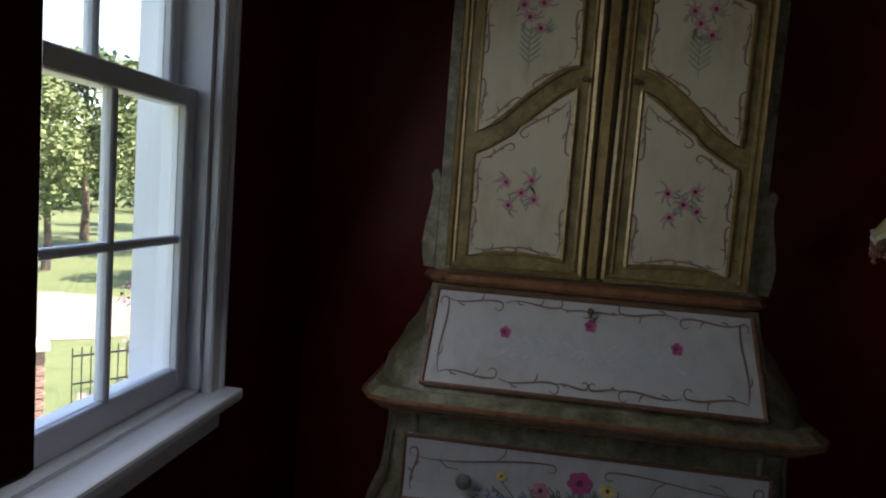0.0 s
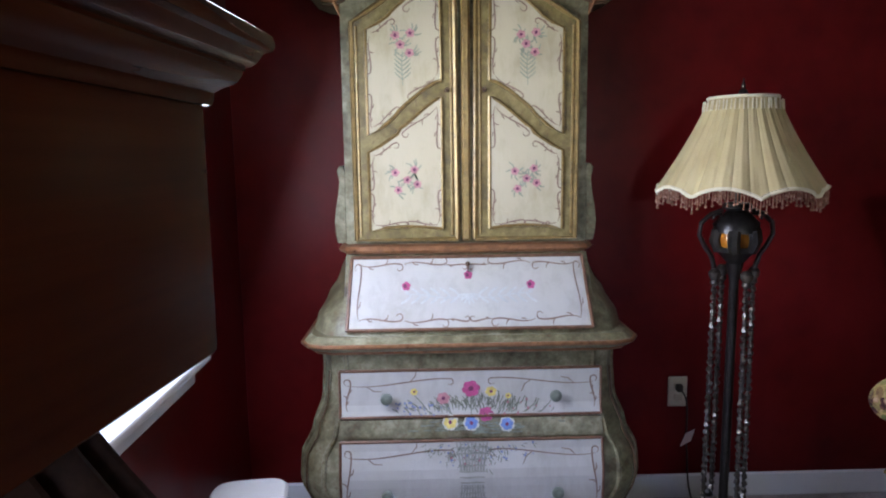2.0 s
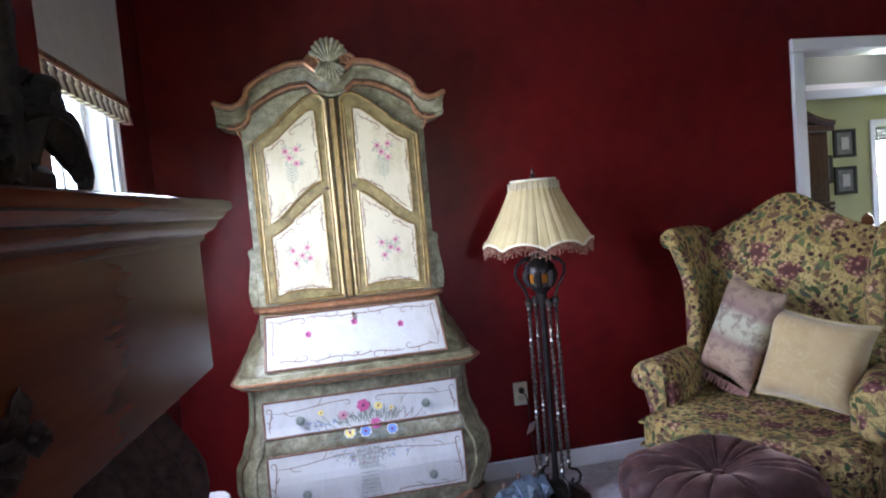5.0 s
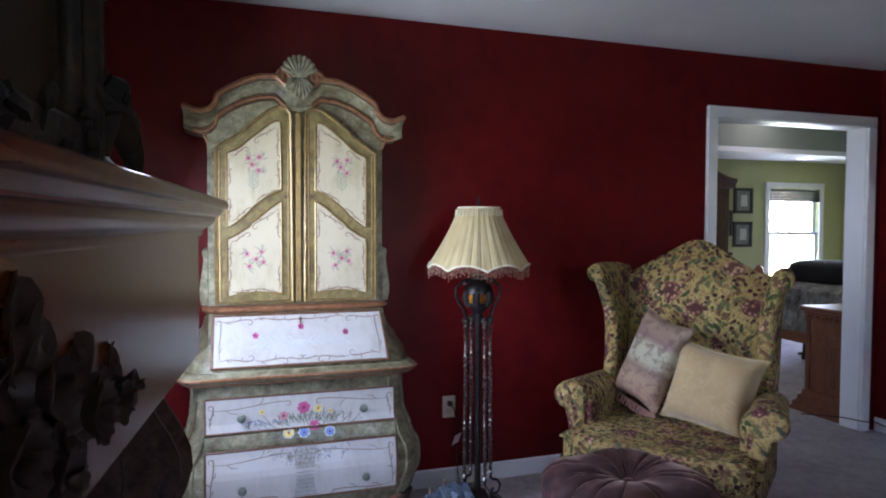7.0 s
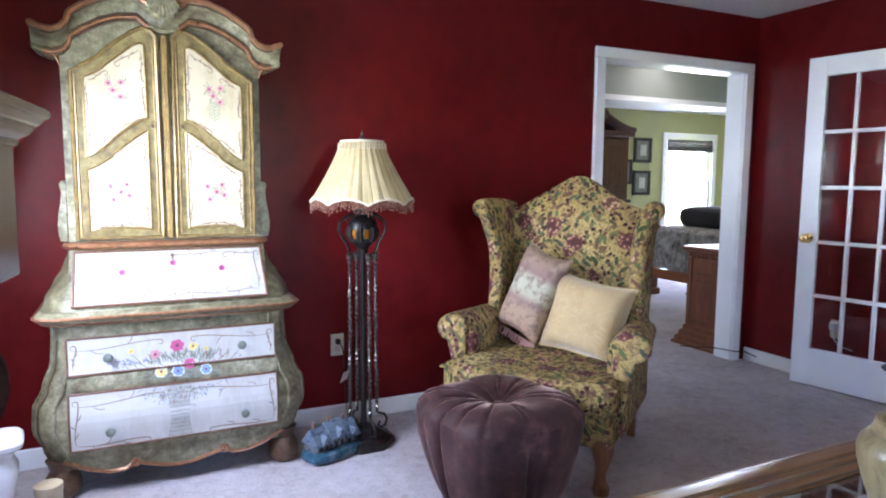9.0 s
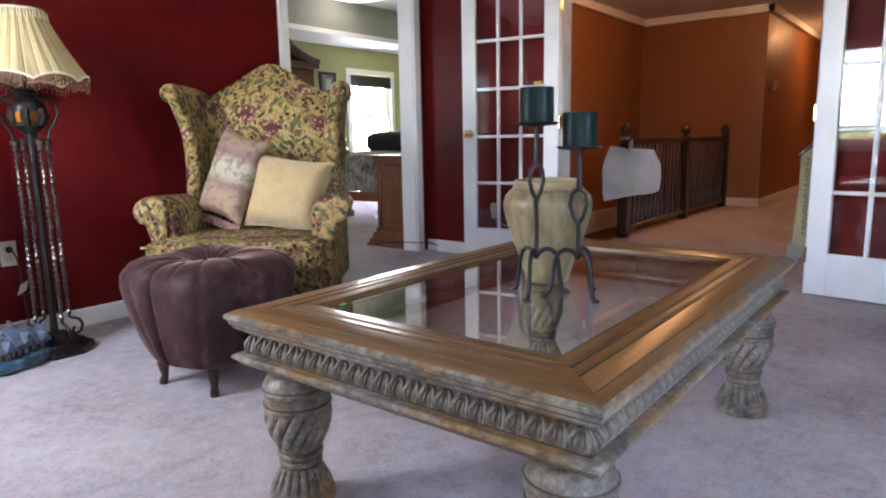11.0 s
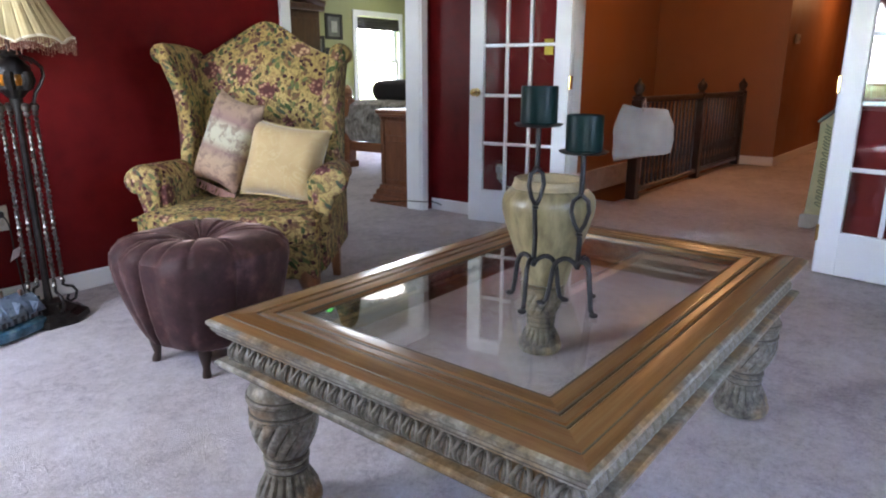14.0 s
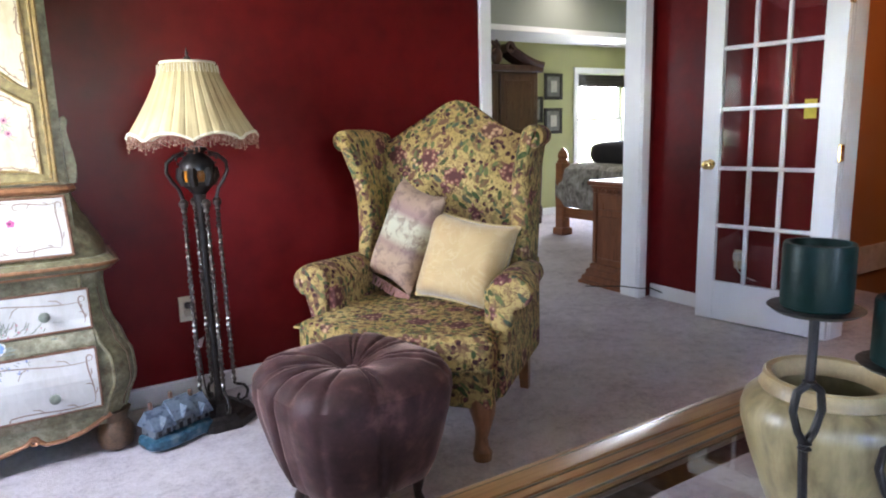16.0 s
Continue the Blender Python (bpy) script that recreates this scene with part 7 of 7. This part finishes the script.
def dresser():
    D = thing("dresser", (3.83, 2.25, 0), 0, "carved cherry dresser with dentil top beside the opening", "dresser")
    bm = bmesh.new()
    box(bm, 0, 0.9, -0.17, 0.17, 0.10, 0.74, bevel=0.006)
    part("body", bm, M_CHERRY, D)
    bm = bmesh.new()
    sweep_rect(bm, 0, 0.9, -0.17, 0.17, [(-0.02, 0.72), (0.012, 0.724), (0.02, 0.745), (0.034, 0.752), (0.040, 0.770), (0.034, 0.785), (-0.17, 0.787)])
    part("top", bm, M_CHERRY, D, "moulded top")
    for k in range(9):
        y = -0.16 + 0.04 * k
        part("dentil", boxes((-0.012, 0.0, y, y + 0.02, 0.700, 0.722)), M_CHERRY, D)
    bm = bmesh.new()
    sweep_rect(bm, 0, 0.9, -0.17, 0.17, [(0.0, 0.16), (0.018, 0.15), (0.020, 0.12), (0.040, 0.105), (0.042, 0.075), (0.062, 0.06), (0.064, 0.03), (0.08, 0.022), (0.082, 0.0)])
    part("plinth", bm, M_CHERRY, D, "stepped moulded plinth")
    for a, b, z0, z1 in ((-0.13, 0.13, 0.20, 0.52), (-0.13, 0.13, 0.57, 0.69)):
        bm = bmesh.new()
        box(bm, -0.010, 0.004, a, b, z0, z1, bevel=0.006)
        part("side_panel", bm, M_CHERRY, D)
    for y in (-0.155, 0.155):
        bm = bmesh.new()
        box(bm, -0.014, 0.01, y - 0.02, y + 0.02, 0.16, 0.70, bevel=0.005)
        part("pilaster", bm, M_CHERRY, D)


dresser()


def bedroom_light():
    # shallow white disc with weak emission under the tray ceiling
    L = thing("ceiling_light", (5.7, 4.45, 2.72), 0, "flush glowing white disc on the bedroom ceiling", "ceiling light")
    bm = bmesh.new()
    lathe(bm, [(0.05, -0.09), (0.25, -0.08), (0.38, -0.045), (0.40, -0.01), (0.40, 0.0)], 36)
    n = Nodes("glowing_white")
    n.set(Base_Color=(0.9, 0.9, 0.9), Roughness=0.5, Emission_Color=(1.0, 0.97, 0.92), Emission_Strength=0.08)
    part("glow_disc", bm, n.m, L, smooth=True)
    D = thing("recessed_light", (6.9, 5.3, 2.268), 0, "small round recessed ceiling light", "ceiling light")
    bm = bmesh.new()
    lathe(bm, [(0.06, -0.004), (0.09, -0.006), (0.09, 0.0)], 24)
    part("trim_ring", bm, n.m, D, smooth=True)


bedroom_light()

# ---- small things in the living room ----


def outlet():
    O = thing("wall_outlet", (0.80, 1.9, 0.42), 0, "beige wall outlet with a plugged-in lamp cord", "outlet")
    bm = bmesh.new()
    box(bm, -0.036, 0.036, -0.007, 0, -0.058, 0.058, bevel=0.003)
    part("cover_plate", bm, plain("almond_plastic", (0.58, 0.50, 0.38), 0.4, vary=0.08), O)
    for z in (-0.02, 0.02):
        bm = bmesh.new()
        box(bm, -0.016, 0.016, -0.010, -0.006, z - 0.014, z + 0.014, bevel=0.004)
        part("socket", bm, plain("almond_socket", (0.46, 0.39, 0.29), 0.4), O)
    dark = plain("brown_cord", (0.03, 0.02, 0.016), 0.5)
    bm = bmesh.new()
    box(bm, -0.012, 0.012, -0.035, -0.010, 0.006, 0.034, bevel=0.005)
    part("plug", bm, dark, O, "brown plug")
    C = thing("lamp_cord", (0.80, 1.9, 0), 0, "thin brown lamp cord with a white tag", "cord")
    bm = bmesh.new()
    tube(bm, bezier((0.0, -0.034, 0.435), (0.03, -0.07, 0.42), (0.02, -0.03, 0.30), (0.03, -0.04, 0.2), 10) + bezier((0.03, -0.04, 0.2), (0.035, -0.045, 0.08), (0.03, -0.06, 0.01), (0.045, -0.18, 0.006), 8), 0.0032, 6)
    part("cord", bm, dark, C, smooth=True)
    bm = bmesh.new()
    slab(bm, [(0.0, 0.225), (0.038, 0.245), (0.052, 0.29), (0.018, 0.275)], "y", -0.052, -0.049)
    part("tag", bm, plain("pinkish_white_tag", (0.62, 0.50, 0.48), 0.6), C, "pale paper tag")


outlet()


def village():
    V = thing("ceramic_village", (0.655, 1.49, 0), 24, "glazed blue ceramic village ornament standing on the carpet", "ornament")
    n = Nodes("mottled_blue_glaze")
    g = n.noise(22, 4, 0.6)
    n.set(Base_Color=n.ramp(g, (0.3, (0.012, 0.03, 0.045)), (0.5, (0.03, 0.09, 0.13)), (0.7, (0.11, 0.17, 0.20))), Roughness=0.25)
    n.bump(g, 0.3, 0.004)
    roof = plain("pale_blue_roof_glaze", (0.10, 0.13, 0.17), 0.3, vary=0.4, scale=40)
    wallm = plain("grey_cottage_glaze", (0.085, 0.10, 0.115), 0.3, vary=0.4, scale=30)
    dark = plain("dark_window_glaze", (0.02, 0.02, 0.025), 0.2)
    bm = bmesh.new()
    soft_box(bm, -0.15, 0.15, -0.085, 0.085, 0.0, 0.06, 0.6, 28, 8)
    part("base", bm, n.m, V, "teal rockwork base", True)
    for x, w, h in ((-0.085, 0.075, 0.10), (0.005, 0.085, 0.115), (0.085, 0.065, 0.095)):
        bm = bmesh.new()
        box(bm, x - w / 2, x + w / 2, -0.045, 0.05, 0.03, h, bevel=0.003)
        c = part("cottage", bm, wallm, V)
        bm = bmesh.new()
        slab(bm, [(-0.062, h - 0.01), (0.002, h + 0.06), (0.066, h - 0.01)], "x", x - w / 2 - 0.008, x + w / 2 + 0.008)
        part("roof", bm, roof, c, "pale blue shingled roof")
        bm = bmesh.new()
        slab(bm, [(x - 0.02, h - 0.005), (x, h + 0.035), (x + 0.02, h - 0.005)], "y", -0.07, -0.02)
        part("dormer", bm, roof, c)
        for dx in (-0.018, 0.018):
            bm = bmesh.new()
            box(bm, x + dx - 0.008, x + dx + 0.008, -0.047, -0.044, 0.06, 0.085)
            part("window", bm, dark, c)
        bm = bmesh.new()
        box(bm, x - w * 0.3, x - w * 0.3 + 0.014, 0.0, 0.014, h + 0.03, h + 0.085, bevel=0.002)
        part("chimney", bm, plain("brown_chimney_glaze", (0.15, 0.09, 0.07), 0.4), c)


village()


def white_stool():
    S = thing("ceramic_stool", (-0.635, 1.28, 0), 8, "glossy white ceramic pedestal stool beside the secretary", "stool")
    gl = plain("white_glazed_ceramic", (0.70, 0.69, 0.70), 0.2, vary=0.05, bump=0.02)
    bm = bmesh.new()

    def sq(w, z):
        return [(w * math.copysign(abs(math.cos(a)) ** 0.45, math.cos(a)), w * math.copysign(abs(math.sin(a)) ** 0.45, math.sin(a)), z) for a in [2 * math.pi * i / 32 for i in range(32)]]
    rings(bm, [sq(w, z) for w, z in ((0.085, 0), (0.09, 0.01), (0.09, 0.03), (0.07, 0.06), (0.066, 0.15), (0.082, 0.22), (0.088, 0.26), (0.07, 0.30), (0.078, 0.33), (0.098, 0.345))])
    part("pedestal", bm, gl, S, smooth=True)
    bm = bmesh.new()
    rings(bm, [sq(w, z) for w, z in ((0.098, 0.343), (0.106, 0.350), (0.108, 0.365), (0.100, 0.374), (0.02, 0.376))])
    part("top", bm, gl, S, "square moulded top", True)
    T = thing("round_tin", (-0.46, 1.27, 0), 0, "small beige tin with an orange flower", "tin")
    bm = bmesh.new()
    lathe(bm, [(0.042, 0), (0.045, 0.005), (0.045, 0.15), (0.048, 0.155), (0.047, 0.18), (0.01, 0.185)], 24)
    part("can", bm, plain("beige_tin_paint", (0.45, 0.36, 0.24), 0.4), T, smooth=True)
    bm = bmesh.new()
    petals(bm, 0, 0.09, 0.035, lambda x, z: (x, -0.0475, z), 7)
    part("flower", bm, plain("orange_flower_paint", (0.55, 0.24, 0.04), 0.5), T, "orange painted flower")


white_stool()


def green_tag():
    T = thing("price_sticker", (0.795, -0.357, TOP), 24, "small bright green paper sticker stuck on the glass", "sticker")
    bm = bmesh.new()
    box(bm, -0.012, 0.012, -0.006, 0.006, 0.0, 0.0012, bevel=0.0004)
    part("paper", bm, plain("bright_green_paper", (0.06, 0.42, 0.06), 0.6, vary=0.1), T)


green_tag()


def side_outlet():
    O = thing("wall_outlet", (XR, 1.21, 0.365), -90, "beige wall outlet with a pale plugged-in adapter and cord", "outlet")
    bm = bmesh.new()
    box(bm, -0.036, 0.036, -0.007, 0, -0.058, 0.058, bevel=0.003)
    part("cover_plate", bm, plain("almond_wall_plate", (0.55, 0.48, 0.38), 0.4, vary=0.08), O)
    pale = plain("pale_grey_plastic", (0.60, 0.59, 0.60), 0.4, vary=0.1)
    bm = bmesh.new()
    box(bm, -0.022, 0.022, -0.045, -0.007, -0.005, 0.046, bevel=0.006)
    part("adapter", bm, pale, O, "pale plug-in adapter")
    bm = bmesh.new()
    tube(bm, bezier((0.0, -0.03, -0.004), (0.0, -0.05, -0.07), (0.05, -0.03, -0.10), (0.12, -0.016, -0.11), 10), 0.004, 6)
    part("cord", bm, pale, O, "thin pale cord", True)


side_outlet()


def floor_wire():
    W = thing("floor_wire", (3.70, 1.86, 0), 0, "thin dark wire lying along the door casing", "wire")
    bm = bmesh.new()
    tube(bm, [(-0.26, 0.24, 0.09), (-0.05, 0.10, 0.085), (0.03, 0.0, 0.075), (0.11, -0.01, 0.07), (0.125, -0.1, 0.05)], 0.004, 6)
    part("wire", bm, M_BLACKIRON, W, smooth=True)


floor_wire()

# ---- garden below the window ----
GROUND = -2.6


def garden():
    n = Nodes("mown_lawn")
    a, b, c = n.noise(0.25, 4, 0.6), n.noise(2.5, 4, 0.7), n.noise(30, 2)
    both = n.math("ADD", n.math("MULTIPLY", a, 0.5), n.math("MULTIPLY", b, 0.5))
    n.set(Base_Color=n.mix(n.ramp(c, (0.3, 0.0), (0.7, 0.4)), n.ramp(both, (0.35, (0.055, 0.085, 0.025)), (0.65, (0.125, 0.145, 0.055))), (0.08, 0.10, 0.04)), Roughness=0.9)
    n.bump(c, 0.5, 0.05)
    bm = bmesh.new()
    bmesh.ops.create_grid(bm, x_segments=30, y_segments=30, size=400, matrix=Matrix.Translation((0, 0, GROUND)))
    structure("ground", bm, n.m, "mown green lawn with worn patches")
    gravel = plain("pale_dusty_gravel", (0.20, 0.155, 0.125), 0.95, vary=0.3, scale=1.5, fine=25, bump=0.4)
    bm = bmesh.new()
    pts = []
    for k in range(24):
        t = 2 * math.pi * k / 24
        q = 1 + 0.12 * math.sin(3 * t) + 0.08 * math.sin(5 * t + 1)
        pts.append((-11.2 + 3.4 * q * math.cos(t), 15.5 + 2.6 * q * math.sin(t)))
    slab(bm, pts, "z", GROUND, GROUND + 0.02)
    structure("pavement", bm, gravel, "bare patch of pale gravel in the lawn")
    bm = bmesh.new()
    slab(bm, [(-4.0, 5.0), (-3.0, 5.6), (-6.0, 10.4), (-7.4, 9.8)], "z", GROUND, GROUND + 0.03)
    structure("path", bm, gravel, "pale garden path")


garden()
M_BRICKS = plain("red_brown_brick", (0.33, 0.19, 0.145), 0.85, vary=0.35, scale=6, bump=0.3)
M_BARK = plain("grey_brown_bark", (0.10, 0.075, 0.055), 0.9, vary=0.4, scale=5, bump=0.6)


def leaf_mat(name, lo, hi):
    n = Nodes(name)
    n.set(Base_Color=n.ramp(n.island(), (0.0, lo), (1.0, hi)), Roughness=0.6, Specular_IOR_Level=0.3)
    return n.m


M_LEAVES = leaf_mat("broad_green_leaves", (0.08, 0.115, 0.04), (0.19, 0.23, 0.09))
M_LEAVES2 = leaf_mat("dark_green_leaves", (0.04, 0.065, 0.025), (0.11, 0.15, 0.06))


def leaf_cloud(rnd, blobs, count, size):
    verts, faces = [], []
    for _ in range(count):
        cx, cy, cz, r = rnd.choice(blobs)
        d = Vector((rnd.gauss(0, 1), rnd.gauss(0, 1), rnd.gauss(0, 1))).normalized() * r * rnd.uniform(0.55, 1.05)
        c = Vector((cx, cy, cz)) + Vector((d.x, d.y, d.z * 0.8))
        u = Vector((rnd.gauss(0, 1), rnd.gauss(0, 1), rnd.gauss(0, 0.6))).normalized()
        v = u.orthogonal().normalized()
        s = size * rnd.uniform(0.6, 1.3)
        i = len(verts)
        verts += [c - u * s, c + v * s * 0.6, c + u * s, c - v * s * 0.6]
        faces.append((i, i + 1, i + 2, i + 3))
    me = bpy.data.meshes.new("crown")
    me.from_pydata([tuple(v) for v in verts], [], faces)
    return me


def tree(x, y, h, seed, mat_leaf, spread=0.34, count=5200, low=0.28):
    rnd = random.Random(seed)
    T = thing("tree", (x, y, GROUND), 0, "broad leafy green tree standing on the lawn", "tree", "garden trees")
    bm = bmesh.new()
    tube(bm, [(0, 0, 0), (0.05, 0.02, h * 0.15), (-0.05, 0.05, h * 0.35), (0.05, 0, h * 0.6), (0, 0, h * 0.85)], [h * 0.024, h * 0.018, h * 0.015, h * 0.009, 0.02], 10)
    blobs = []
    for k in range(13):
        a, z = rnd.uniform(0, 6.28), h * rnd.uniform(low + 0.08, 0.9)
        r = h * spread * math.sin(math.pi * min(1, (z / h - low) / (1 - low) * 0.8 + 0.2)) * rnd.uniform(0.4, 0.95)
        tip = (r * math.cos(a), r * math.sin(a), z)
        tube(bm, [(0, 0, z * 0.7), (tip[0] * 0.5, tip[1] * 0.5, z * 0.88), tip], [h * 0.008, h * 0.005, 0.02], 6)
        blobs.append((*tip, h * rnd.uniform(0.09, 0.16)))
    blobs.append((0, 0, h * 0.88, h * 0.12))
    part("trunk", bm, M_BARK, T, "grey-brown trunk with limbs", True)
    me = leaf_cloud(rnd, blobs, count, h * 0.0145)
    me.materials.append(mat_leaf)
    o = new("crown", me)
    o.parent = T
    return T


rnd = random.Random(31)
for ang, dist, h, mt in ((29.0, 24, 6.6, 0), (32.5, 33, 9.0, 0), (36.5, 38, 10.0, 1), (39.0, 27, 7.0, 0), (43.0, 30, 8.5, 0), (31.0, 46, 10.0, 1), (47.0, 38, 9.0, 1), (25.5, 34, 9.0, 1)):
    a = radians(ang)
    tree(-0.16 - dist * math.sin(a), 0.1 + dist * math.cos(a), h, int(dist * 10), (M_LEAVES, M_LEAVES2)[mt])


def far_wood():
    rn = random.Random(77)
    blobs = []
    for k in range(70):
        a, d = radians(5 + 60 * k / 69), rn.uniform(62, 78)
        z = GROUND + rn.uniform(1.0, 6)
        blobs.append((-d * math.sin(a), d * math.cos(a), z, rn.uniform(2.5, 4.5)))
    me = leaf_cloud(rn, blobs, 7000, 0.55)
    me.materials.append(M_LEAVES2)
    tagged(new("far_wood", me), "dense dark green wood at the lawn's edge", "wood", kind="stuff")


far_wood()


def garden_fence():
    metal = plain("black_fence_iron", (0.02, 0.02, 0.02), 0.5)
    F = thing("garden_fence", (-6.3, 8.2, GROUND), 52, "black iron garden fence with thin pickets", "fence")
    for z in (0.15, 0.75, 1.15):
        bm = bmesh.new()
        box(bm, 0, 2.6, -0.012, 0.012, z, z + 0.025)
        part("rail", bm, metal, F)
    me = None
    for k in range(22):
        if me is None:
            bm = bmesh.new()
            box(bm, -0.007, 0.007, -0.007, 0.007, 0, 1.28)
            me = part("picket", bm, metal, F).data
        else:
            o = new("picket", me)
            o.parent = F
            o.location = (0.12 * k, 0, 0)
    P = thing("brick_pillar", (-6.65, 7.75, GROUND), 40, "square red brick garden pillar with a pale cap", "pillar")
    bm = bmesh.new()
    box(bm, -0.21, 0.21, -0.21, 0.21, 0, 1.34)
    part("core", bm, plain("pale_mortar", (0.34, 0.30, 0.27), 0.9), P, "pale mortar core")
    me = None
    for c in range(17):
        for side in range(4):
            for k in range(2):
                if me is None:
                    b = bmesh.new()
                    box(b, -0.102, 0.102, -0.05, 0.05, -0.032, 0.032, bevel=0.004)
                    o = part("brick", b, M_BRICKS, P)
                    me = o.data
                else:
                    o = new("brick", me)
                    o.parent = P
                off = (k - 0.5) * 0.215 + (0.05 if (c + side) % 2 else -0.05) * 0.4
                o.matrix_basis = pose(0, 0, 0.04 + 0.078 * c, 0, 0, 90 * side) @ pose(off, -0.172, 0)
    bm = bmesh.new()
    box(bm, -0.28, 0.28, -0.28, 0.28, 1.34, 1.42, bevel=0.015)
    part("cap", bm, plain("pale_stone_cap", (0.50, 0.47, 0.44), 0.8), P, "pale stone cap")
    S = thing("flowering_shrub", (-6.3, 10.6, GROUND), 0, "small purple-leaved shrub on the lawn", "shrub")
    rn = random.Random(5)
    bm = bmesh.new()
    for k in range(6):
        a = rn.uniform(0, 6.28)
        tube(bm, [(0, 0, 0), (0.2 * math.cos(a), 0.2 * math.sin(a), 0.6), (0.35 * math.cos(a), 0.35 * math.sin(a), 1.3)], [0.03, 0.02, 0.006], 6)
    part("stems", bm, M_BARK, S)
    me = leaf_cloud(rn, [(rn.gauss(0, 0.25), rn.gauss(0, 0.25), rn.uniform(0.4, 1.9), rn.uniform(0.2, 0.4)) for _ in range(12)], 700, 0.05)
    me.materials.append(leaf_mat("purple_grey_leaves", (0.10, 0.06, 0.08), (0.28, 0.20, 0.22)))
    o = new("foliage", me)
    o.parent = S


garden_fence()
